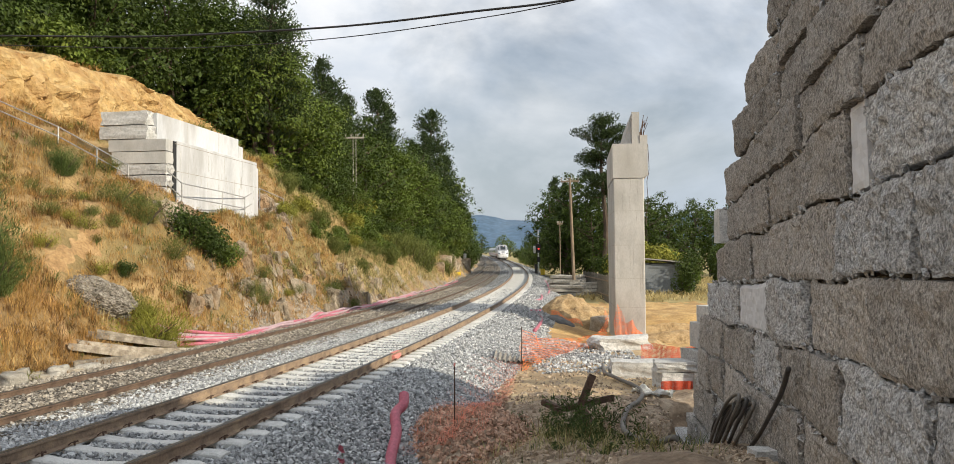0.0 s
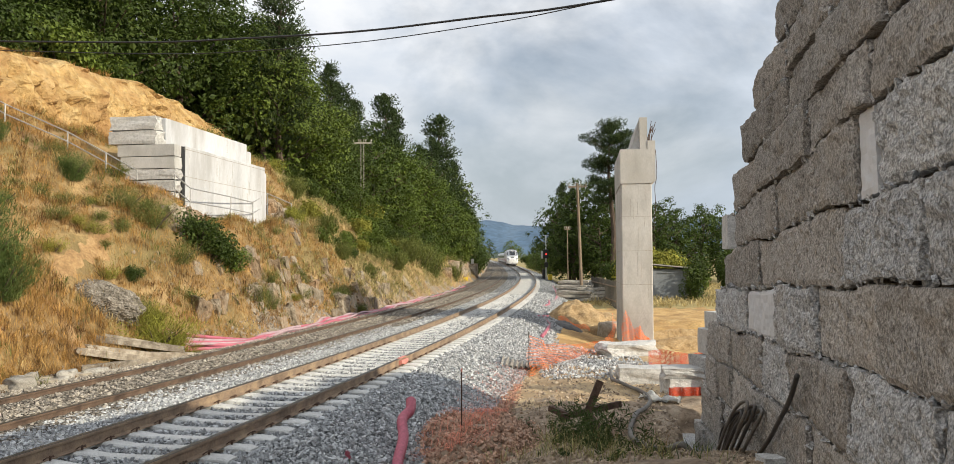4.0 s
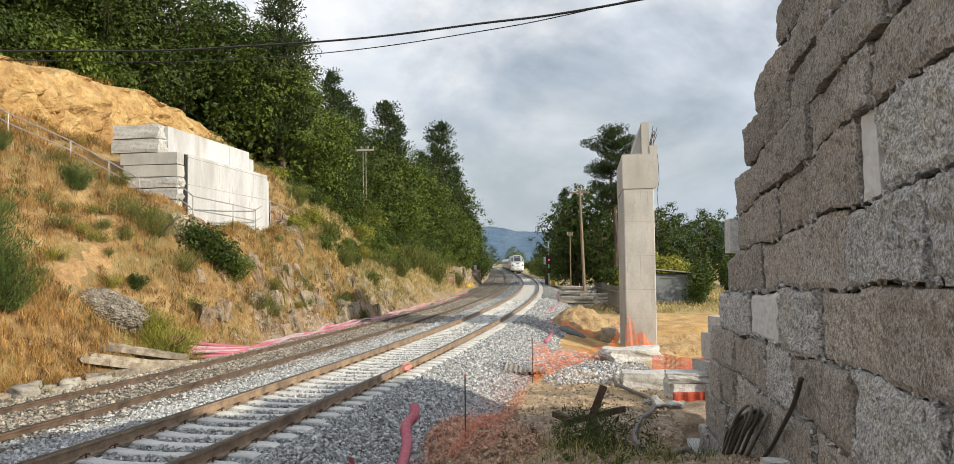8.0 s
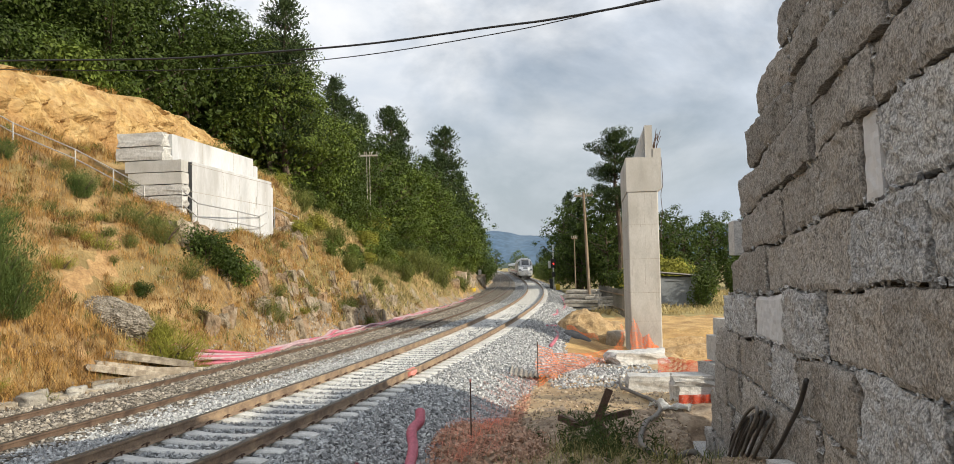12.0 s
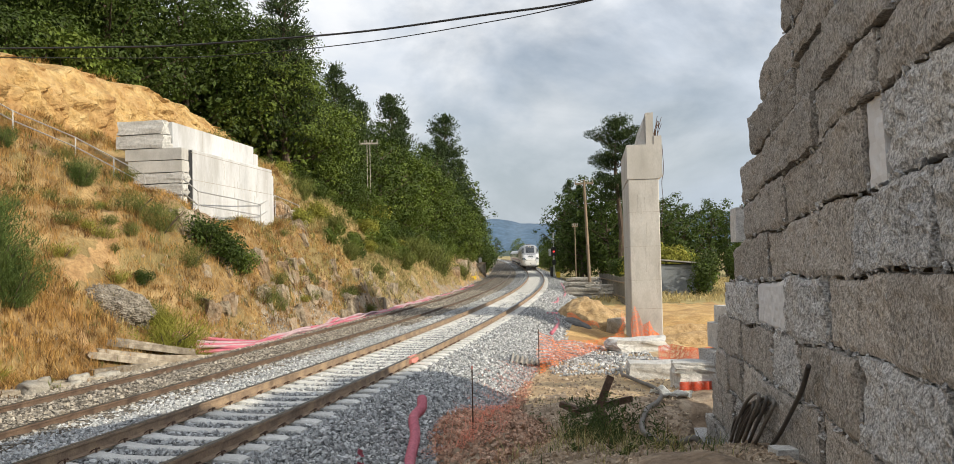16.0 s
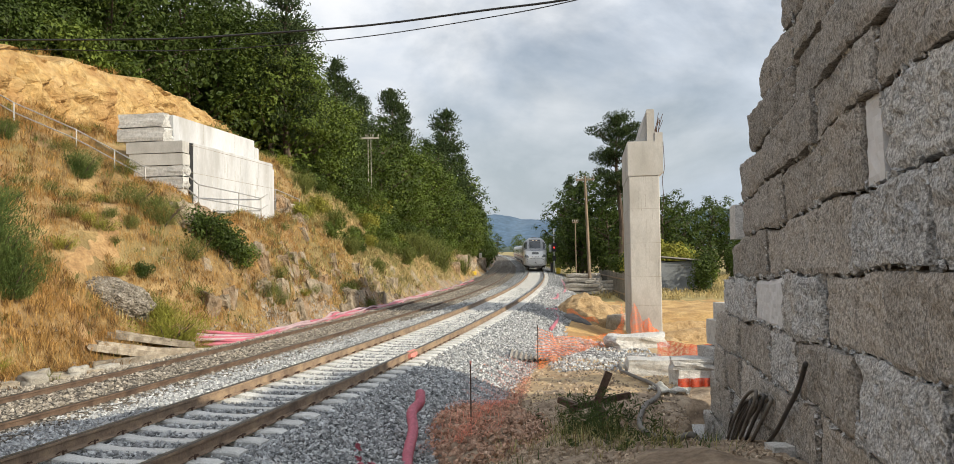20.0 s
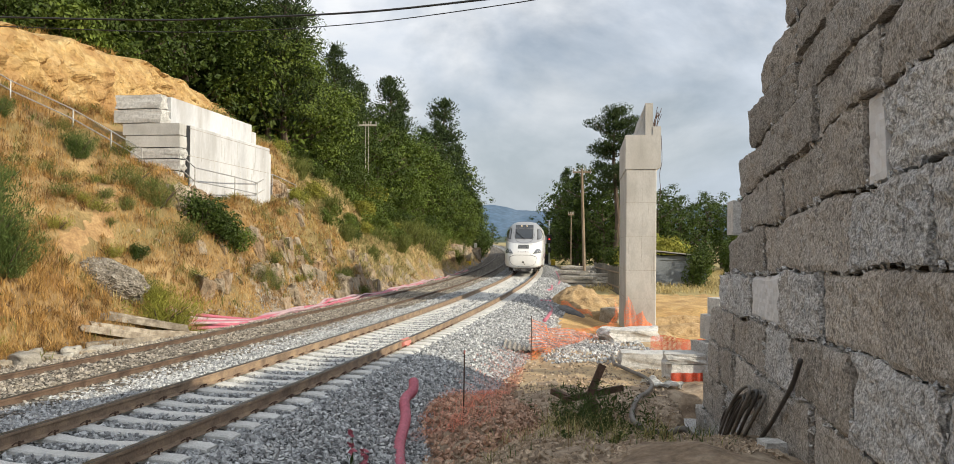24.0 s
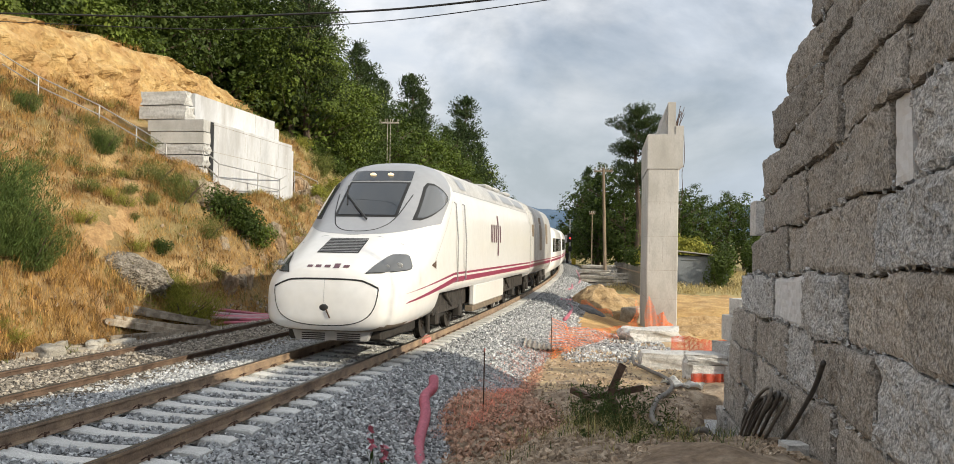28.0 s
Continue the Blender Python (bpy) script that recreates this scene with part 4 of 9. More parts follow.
def build_wall():
    wall = thing("wall_granite_blocks", Matrix.Identity(4), "tall dry-stacked wall of rough split grey granite blocks", "stone wall", kind="structure")
    turn = Matrix.Rotation(-math.atan(WALL_RUN), 4, "Z") @ Matrix.Rotation(math.atan(WALL_FALL), 4, "X")
    rnd = random.Random(11)
    chips = bmesh.new()
    for ci, (joints, stones) in enumerate(COURSES):
        setback = 0.0 if ci else -0.05
        for bi, (far, near) in enumerate(zip(joints, joints[1:])):
            kind = stones[bi]
            bm = block_mesh(near, far, ci, ci + 1, 0.62, ci * 40 + bi, 1.25 if kind == "g" else 0.5 if kind == "p" else 0.9, bi == 0 and ci > 4)
            o = part("block", bm, M[STONE[kind]], wall)
            out = rnd.uniform(-0.028, 0.028)
            o.matrix_world = Matrix.Translation(wall_point(near, bed(ci, near), setback + out)) @ turn @ pose(0, 0, 0, 0, 0, rnd.uniform(-0.5, 0.5))
        # chinking stones in the bed joint and, fewer, in the upright joints
        spots = []
        u = joints[0]
        while u > joints[-1]:
            u -= rnd.uniform(0.04, 0.22)
            if rnd.random() < (0.9 if ci in (2, 3, 4, 5) else 0.35):
                spots.append((u, bed(ci, u) - 0.004))
        for far in joints[1:-1]:
            for k in range(6):
                if rnd.random() < 0.55:
                    spots.append((far + rnd.uniform(-0.02, 0.02), bed(ci, far) + (k + rnd.random()) / 6 * 0.5))
        for u, v in spots:
            a = rnd.uniform(0.010, 0.034)
            vs = bmesh.ops.create_cube(chips, size=1.7)["verts"]
            for q in vs:
                q.co += Vector((rnd.uniform(-0.4, 0.4), rnd.uniform(-0.4, 0.4), rnd.uniform(-0.4, 0.4)))
            m = Matrix.Translation(wall_point(u, v, setback + rnd.uniform(0.015, 0.045))) @ pose(0, 0, 0, rnd.uniform(0, 90), rnd.uniform(0, 90), rnd.uniform(0, 90)) @ Matrix.Diagonal((a, a * rnd.uniform(0.6, 1.4), a * rnd.uniform(0.3, 0.7), 1))
            bmesh.ops.transform(chips, matrix=m, verts=vs)
    tagged(part("chinking_stone", chips, M["granite"], wall, "small wedged granite chips in the joints"), kind="stuff")
    # core behind the blocks, coloured dark so the joints look deep in shade
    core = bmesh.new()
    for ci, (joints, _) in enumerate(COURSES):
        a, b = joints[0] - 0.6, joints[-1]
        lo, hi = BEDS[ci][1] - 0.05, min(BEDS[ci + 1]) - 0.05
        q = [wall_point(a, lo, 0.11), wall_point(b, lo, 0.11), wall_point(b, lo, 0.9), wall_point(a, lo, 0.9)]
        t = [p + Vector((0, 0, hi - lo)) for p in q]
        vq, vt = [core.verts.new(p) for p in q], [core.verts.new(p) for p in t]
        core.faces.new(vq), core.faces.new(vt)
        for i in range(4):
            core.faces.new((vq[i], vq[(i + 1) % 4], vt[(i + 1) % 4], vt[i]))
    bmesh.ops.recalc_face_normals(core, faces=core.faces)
    part("rubble_core", core, M["core_shade"], wall, "rubble behind the facing blocks, coloured dark for the shade in the joints")


build_wall()


def build_shade_caster():
    """Plain stepped blocks, unseen behind the wall, added to cast shade on the ballast."""
    back = thing("wall_return", Matrix.Identity(4), "unseen stepped granite blocks added behind the block wall to cast shade", "stone wall", kind="structure")
    for y0, y1, top in ((5.5, 10.4, 4.8), (10.4, 12.9, 4.35), (12.9, 14.2, 3.75)):
        for z0 in np.arange(-1.6, top - 0.2, 0.8):
            bm = bmesh.new()
            box(bm, (6.0, y0 + 0.01, z0), (7.0, y1 - 0.01, min(top, z0 + 0.79)), 0.02)
            part("block", bm, M["granite"], back)


build_shade_caster()


# ---------------------------------------------------------------- unfinished bridge: pier and abutment
PIER = pose(6.47, 34.0, -1.02, 0, 0, -7.2)


def build_pier():
    """Local: x across (near end face towards -y), y along the pier, z up from the ground."""
    pier = thing("bridge_pier", PIER, "tall bare concrete bridge pier of an unfinished overpass, standing on sand", "bridge pier")
    bm = bmesh.new()
    box(bm, (-0.47, 0, -0.6), (0.72, 5.6, 6.26), 0.03)
    part("shaft", bm, M["concrete"], pier)
    bm = bmesh.new()
    prism(bm, [(-0.49, 6.26), (0.72, 6.26), (0.88, 6.36), (0.88, 7.95), (0.58, 7.95), (0.58, 7.62), (-0.49, 7.62)], -0.03, 5.63)
    part("pier_head", bm, M["concrete"], pier, "wider cast concrete pier head")
    bm = bmesh.new()
    prism(bm, [(0.28, 7.62), (0.575, 7.62), (0.575, 8.88), (0.28, 8.88)], 0.0, 0.55)
    part("upstand", bm, M["concrete"], pier, "narrow concrete upstand on the pier head")
    bm = bmesh.new()
    prism(bm, [(-0.06, 7.62), (0.276, 7.62), (0.276, 8.84)], 0.25, 5.4)
    part("gusset", bm, M["concrete"], pier, "sloping concrete flank of the upstand")
    for i in range(9):
        bm = bmesh.new()
        y = 0.2 + (i % 5) * 0.5
        x = 0.64 + 0.07 * (i // 3)
        lean = 0.10 + 0.06 * math.sin(i * 3)
        tube(bm, [(x, y, 7.9), (x + lean * 0.4, y, 8.2), (x + lean * 1.5, y, 8.45 + 0.4 * math.sin(i * 1.7) ** 2)], 0.012, 5)
        part("rebar", bm, M["rust_dark"], pier)
    bm = bmesh.new()
    tube(bm, smooth_line([(0.90, 0.1, 7.6), (0.93, 0.05, 6.6), (0.84, 0.0, 6.1), (0.87, 0.0, 5.4), (0.80, 0.02, 4.8)], 5), 0.012, 5)
    part("tie_wire", bm, M["rust_dark"], pier, "rusty wire hanging down the pier")
    for z in (1.15, 2.27, 3.6, 4.95):
        bm = bmesh.new()
        box(bm, (-0.474, -0.004, z), (0.724, 5.604, z + 0.012))
        part("formwork_line", bm, M["old_concrete"], pier)
    rnd = random.Random(17)
    for i in range(15):
        bm = bmesh.new()
        x, z = rnd.uniform(-0.4, 0.66), rnd.uniform(1.0, 6.0)
        box(bm, (x, -0.0035, z), (x + rnd.uniform(0.006, 0.02), 0.01, z + rnd.uniform(0.3, 1.0)))
        part("lime_streak", bm, M["streak"], pier)


build_pier()

ABUT = pose(-11.0, 31.6, 4.35, 0, 0, -8.5)


def build_abutment():
    """Local: y along the face away from the viewer, x towards the line (face at x = 0), z up from the bench."""
    ab = thing("bridge_abutment", ABUT, "pale concrete bridge abutment and stacked granite blocks on the slope", "bridge abutment")
    bm = bmesh.new()
    box(bm, (-1.7, 1.32, -1.2), (0.0, 9.2, 2.34), 0.02)
    part("front_wall", bm, M["concrete_white"], ab)
    bm = bmesh.new()
    prism(bm, [(-1.6, 2.30), (-0.72, 2.30), (-0.72, 3.40), (-1.6, 3.40)], 1.12, 8.75)
    part("back_wall", bm, M["concrete_white"], ab, "upper concrete wall set back from the front wall")
    bm = bmesh.new()
    box(bm, (-1.2, 8.77, 2.30), (-0.72, 9.3, 3.10), 0.03)
    part("end_block", bm, M["concrete_white"], ab)
    bm = bmesh.new()
    box(bm, (-0.5, 9.22, -1.0), (-0.05, 9.5, 2.1), 0.02)
    part("wing_edge", bm, M["concrete_white"], ab)
    for z in (1.16, 2.2):
        bm = bmesh.new()
        box(bm, (-0.02, 1.18, z), (0.004, 9.15, z + 0.02))
        part("pour_joint", bm, M["old_concrete"], ab)
    for y in (3.6, 6.6):
        bm = bmesh.new()
        box(bm, (-0.74, y, 2.42), (-0.717, y + 0.015, 3.38))
        part("panel_joint", bm, M["old_concrete"], ab)
    rs = random.Random(23)
    for i in range(34):
        bm = bmesh.new()
        y, z = rs.uniform(1.4, 9.0), rs.uniform(0.0, 1.6)
        box(bm, (-0.02, y, z), (0.0035, y + rs.uniform(0.02, 0.09), z + rs.uniform(0.25, 0.7)))
        part("lime_streak", bm, M["streak_pale"], ab)
    bm = bmesh.new()
    box(bm, (-0.10, 1.07, -0.4), (-0.03, 1.315, 2.3))
    part("open_joint", bm, M["seam"], ab, "dark open joint beside the granite blocks")
    rnd = random.Random(5)
    z = -1.0
    rows = [(0.55, -1.6, -0.04), (0.5, -1.6, -0.04), (0.50, -1.55, -0.10), (0.45, -1.75, -0.02), (0.42, -1.95, -0.02), (0.46, -2.15, -0.02), (0.46, -2.3, -0.02), (0.53, -2.65, -0.74), (0.55, -2.6, -0.78)]
    for i, (h, x0, x1) in enumerate(rows):
        bm = bmesh.new()
        stone(bm, (x1 - x0, 0.55, h - 0.03), 50 + i, 8, 0.012 if i in (5, 6) else 0.075, True)
        o = part("granite_block", bm, M["concrete" if i in (5, 6) else "granite_pale"], ab, "sawn grey granite block" if i in (5, 6) else "rough pale granite block")
        o.matrix_local = pose((x0 + x1) / 2 - 0.02, 0.78, z, 0, 0, rnd.uniform(-1, 1))
        z += h


build_abutment()


# ---------------------------------------------------------------- the train
NY = [0.0, 0.04, 0.12, 0.4, 0.8, 1.3, 1.9, 2.3, 2.8, 3.3, 3.8, 4.2, 4.7, 6.0, 30.0]
N_TOP = [1.22, 1.46, 1.66, 1.82, 1.98, 2.17, 2.42, 2.64, 3.04, 3.42, 3.79, 3.96, 4.04, 4.07, 4.07]
N_BOT = [0.74, 0.60, 0.51, 0.45, 0.44, 0.44, 0.45, 0.46, 0.46, 0.47, 0.47, 0.47, 0.47, 0.47, 0.47]
N_W = [0.62, 0.90, 1.10, 1.28, 1.36, 1.41, 1.44, 1.455, 1.465, 1.475, 1.48, 1.48, 1.48, 1.48, 1.48]
N_EXP = [2.1, 2.3, 2.5, 2.8, 2.9, 3.0, 3.1, 3.1, 3.1, 3.1, 3.1, 3.1, 3.1, 3.1, 3.1]


def section(y):
    top, bot, w, e = (float(np.interp(y, NY, v)) for v in (N_TOP, N_BOT, N_W, N_EXP))
    return bot, top, w, bot + 0.42 * (top - bot), e


def half_width(y, z):
    bot, top, w, zc, e = section(y)
    if z >= top or z <= bot:
        return 0.0
    f = (z - zc) / (top - zc) if z > zc else (zc - z) / (zc - bot)
    k = e if z > zc else 4.5
    return w * max(0.0, 1 - f ** k) ** (1 / k)


def front_at(x, z):
    """How far behind the tip the nose skin lies at that place of its front view."""
    lo, hi = 0.0, 7.0
    for _ in range(32):
        mid = (lo + hi) / 2
        if half_width(mid, z) > abs(x):
            hi = mid
        else:
            lo = mid
    return hi


def front_patch(corners, n, m, lift):
    """A patch over the nose, from four corners (x, z) of the front view, lifted off the skin."""
    (x0, z0), (x1, z1), (x2, z2), (x3, z3) = corners
    pts = []
    for i in range(n + 1):
        u = i / n
        for j in range(m + 1):
            v = j / m
            x = (1 - v) * ((1 - u) * x0 + u * x1) + v * ((1 - u) * x3 + u * x2)
            z = (1 - v) * ((1 - u) * z0 + u * z1) + v * ((1 - u) * z3 + u * z2)
            y = front_at(x, z)
            e = 0.02
            gx = (front_at(x + e, z) - front_at(x - e, z)) / (2 * e)
            gz = (front_at(x, z + e) - front_at(x, z - e)) / (2 * e)
            nrm = Vector((gx, -1, gz)).normalized()
            pts.append(Vector((x, y, z)) + nrm * lift)
    bm = bmesh.new()
    vs = [bm.verts.new(p) for p in pts]
    for i in range(n):
        for j in range(m):
            bm.faces.new((vs[i * (m + 1) + j], vs[(i + 1) * (m + 1) + j], vs[(i + 1) * (m + 1) + j + 1], vs[i * (m + 1) + j + 1]))
    return bm


def outline_patch(outline, rings, place):
    """A patch inside a closed outline of pairs, laid out by place(a, b)."""
    ca, cb = sum(p[0] for p in outline) / len(outline), sum(p[1] for p in outline) / len(outline)
    bm = bmesh.new()
    centre = bm.verts.new(place(ca, cb))
    loops = [[bm.verts.new(place(ca + (a - ca) * k / rings, cb + (b - cb) * k / rings)) for a, b in outline] for k in range(1, rings + 1)]
    n = len(outline)
    for i in range(n):
        bm.faces.new((centre, loops[0][i], loops[0][(i + 1) % n]))
        for inner, outer in zip(loops, loops[1:]):
            bm.faces.new((inner[i], outer[i], outer[(i + 1) % n], inner[(i + 1) % n]))
    bmesh.ops.recalc_face_normals(bm, faces=bm.faces)
    return bm


def grown(outline, k):
    ca, cb = sum(p[0] for p in outline) / len(outline), sum(p[1] for p in outline) / len(outline)
    return [(ca + (a - ca) * k, cb + (b - cb) * k) for a, b in outline]


def nose_point(x, z, lift):
    e = 0.02
    gx = (front_at(x + e, z) - front_at(x - e, z)) / (2 * e)
    gz = (front_at(x, z + e) - front_at(x, z - e)) / (2 * e)
    return Vector((x, front_at(x, z), z)) + Vector((gx, -1, gz)).normalized() * lift


def rounded(points, n=5):
    return [(p[0], p[1]) for p in smooth_line([(a, b, 0) for a, b in points], n)]


def side_patch(corners, n, m, lift, side=1, skin=half_width):
    """A patch over the side, from four corners (y, z)."""
    (y0, z0), (y1, z1), (y2, z2), (y3, z3) = corners
    bm = bmesh.new()
    vs = []
    for i in range(n + 1):
        u = i / n
        for j in range(m + 1):
            v = j / m
            y = (1 - v) * ((1 - u) * y0 + u * y1) + v * ((1 - u) * y3 + u * y2)
            z = (1 - v) * ((1 - u) * z0 + u * z1) + v * ((1 - u) * z3 + u * z2)
            vs.append(bm.verts.new((side * (skin(y, z) + lift), y, z)))
    for i in range(n):
        for j in range(m):
            q = (vs[i * (m + 1) + j], vs[(i + 1) * (m + 1) + j], vs[(i + 1) * (m + 1) + j + 1], vs[i * (m + 1) + j + 1])
            bm.faces.new(q if side > 0 else q[::-1])
    return bm


def skin_tube(points, radius, lift=0.0):
    bm = bmesh.new()
    tube(bm, [Vector((x, front_at(x, z) - lift, z)) for x, z in points], radius, 6)
    return bm


def body_mesh(length, bottom_cut):
    """The lofted shell of the power car. Materials: white, grey hood, roof, dusty skirt."""
    ys = np.concatenate([[0, 0.015, 0.04, 0.08], np.arange(0.12, 1.0, 0.08), np.arange(1.0, 6.4, 0.09), np.arange(6.5, length - 0.1, 0.5), [length - 0.05, length]])
    na = 72
    V = []
    for y in ys:
        bot, top, w, zc, e = section(min(y, 20))
        low = max(bot, bottom_cut(y))
        shrink = 0.96 if y > length - 0.02 else 1.0
        for j in range(na):
            a = 2 * math.pi * (j + 0.5) / na
            c, s = math.cos(a), math.sin(a)
            k = e if s > 0 else 4.5
            r = (abs(c) ** k + abs(s) ** k) ** (-1 / k)
            z = zc + (s * r * (top - zc) if s > 0 else s * r * (zc - bot))
            V.append((c * r * w * shrink, y, max(z, low)))
    F = []
    n = len(ys)
    for i in range(n - 1):
        for j in range(na):
            k = (j + 1) % na
            F.append((i * na + j, i * na + k, (i + 1) * na + k, (i + 1) * na + j))
    V = np.array(V)
    F = np.array(F)
    C = V[F].mean(1)
    mat = np.zeros(len(F), int)
    mat[(C[:, 2] > 3.42) & (C[:, 1] > 5.05)] = 2
    mat[(C[:, 2] < 0.60) & (C[:, 1] > 0.20)] = 3
    caps_v = [V[:na].mean(0), V[-na:].mean(0)]
    V = np.concatenate([V, caps_v])
    me = bpy.data.meshes.new("body")
    faces = [tuple(f) for f in F] + [(len(V) - 2, (j + 1) % na, j) for j in range(na)] + [(len(V) - 1, (n - 1) * na + j, (n - 1) * na + (j + 1) % na) for j in range(na)]
    me.from_pydata([tuple(v) for v in V], [], faces)
    for name in ("train_white", "train_grey", "train_roof", "train_brown"):
        me.materials.append(M[name])
    me.polygons.foreach_set("material_index", list(mat) + [0] * na + [0] * na)
    me.polygons.foreach_set("use_smooth", [True] * len(me.polygons))
    me.update()
    return me


def skin_at(y, a):
    """The skin at a station and an angle round the section."""
    bot, top, w, zc, e = section(y)
    c, s = math.cos(a), math.sin(a)
    k = e if s > 0 else 4.5
    r = (abs(c) ** k + abs(s) ** k) ** (-1 / k)
    return Vector((c * r * w, y, zc + s * r * ((top - zc) if s > 0 else (zc - bot))))


def hood_bm():
    """The grey cab hood, a thin shell over the skin with smooth edges."""
    bm = bmesh.new()
    cols = []
    for i in range(97):
        a = math.radians(21 + 138 * i / 96)
        lo, hi = 0.6, 4.9
        for _ in range(30):
            mid = (lo + hi) / 2
            p = skin_at(mid, a)
            if p.z > 2.31 + 0.09 * abs(p.x) ** 3:
                hi = mid
            else:
                lo = mid
        front, rear = hi, 4.8
        for _ in range(12):
            rear = float(np.interp(skin_at(rear, a).z, [2.40, 2.46, 2.74, 3.26, 3.5, 3.8, 4.05], [2.15, 2.59, 3.58, 4.60, 4.92, 5.05, 5.08]))
        rear = max(rear, front + 0.002)
        col = []
        for j in range(31):
            y = front + (rear - front) * j / 30
            p, q, s = skin_at(y, a), skin_at(y + 0.02, a), skin_at(y, a + 0.02)
            n = (s - p).cross(q - p).normalized()
            col.append(bm.verts.new(p - n * 0.004 if n.dot(p - Vector((0, y + 1.0, 1.8))) < 0 else p + n * 0.004))
        cols.append(col)
    for a, b in zip(cols, cols[1:]):
        for j in range(30):
            bm.faces.new((a[j], a[j + 1], b[j + 1], b[j]))
    bmesh.ops.recalc_face_normals(bm, faces=bm.faces)
    return bm


def wheelset(parent, y, radius=0.45):
    bm = bmesh.new()
    for sx in (-1, 1):
        m = Matrix.Rotation(math.pi / 2, 4, "Y")
        for r, a, b in ((radius + 0.03, 0.76, 0.79), (radius, 0.79, 0.90), (radius * 0.55, 0.90, 0.915), (0.12, 0.915, 0.99)):
            bmesh.ops.create_cone(bm, cap_ends=True, segments=28, radius1=r, radius2=r, depth=b - a, matrix=Matrix.Translation((sx * (a + b) / 2, 0, 0)) @ m)
        for i in range(4):
            g = math.pi * i / 2
            bmesh.ops.create_cone(bm, cap_ends=True, segments=8, radius1=0.035, radius2=0.035, depth=0.03, matrix=Matrix.Translation((sx * 0.93, 0.2 * math.cos(g), 0.2 * math.sin(g))) @ m)
    bmesh.ops.create_cone(bm, cap_ends=True, segments=10, radius1=0.08, radius2=0.08, depth=1.6, matrix=Matrix.Rotation(math.pi / 2, 4, "Y"))
    o = part("wheelset", bm, M["train_dark"], parent)
    o.location = (0, y, radius)
    return o


def bogie(parent, y, base=2.6):
    bm = bmesh.new()
    for sx in (-1, 1):
        x = sx * 1.14
        box(bm, (x - 0.07, y - base / 2 - 0.35, 0.52), (x + 0.07, y + base / 2 + 0.35, 0.72), 0.02)
        for yy in (y - base / 2, y + base / 2):
            box(bm, (x - 0.10, yy - 0.17, 0.30), (x + 0.11, yy + 0.17, 0.60), 0.03)
            for dy in (-0.27, 0.27):
                bmesh.ops.create_cone(bm, cap_ends=True, segments=10, radius1=0.085, radius2=0.085, depth=0.42, matrix=Matrix.Translation((x, yy + dy, 0.80)))
        for dy in (-0.28, 0.0, 0.28):
            bmesh.ops.create_cone(bm, cap_ends=True, segments=10, radius1=0.10, radius2=0.10, depth=0.5, matrix=Matrix.Translation((x, y + dy, 0.85)))
        tube(bm, [(x + sx * 0.1, y - 0.7, 0.98), (x + sx * 0.1, y + 0.1, 0.66)], 0.045, 8)
        box(bm, (x - 0.05, y - base / 2 - 0.62, 0.16), (x + 0.04, y - base / 2 - 0.48, 0.60), 0.02)
    box(bm, (-1.0, y - 0.5, 0.35), (1.0, y + 0.5, 0.8), 0.05)
    return part("bogie_frame", bm, M["train_dark"], parent, "black bogie frame with coil springs and dampers")


def logo_bars(parent, place):
    """A wordmark as plain strokes of its size and colour."""
    for a, z0, z1 in ((0.0, 0.0, 0.42), (0.22, 0.0, 0.42), (0.42, 0.0, 0.42), (0.62, -0.32, 0.66), (0.84, 0.0, 0.42)):
        bm = bmesh.new()
        rows = [[bm.verts.new(place(b, z0 + (z1 - z0) * k / 6)) for b in (a, a + 0.12)] for k in range(7)]
        for lower, upper in zip(rows, rows[1:]):
            bm.faces.new((lower[0], lower[1], upper[1], upper[0]))
        part("wordmark_stroke", bm, M["wordmark"], parent)


PC_LEN = 19.3


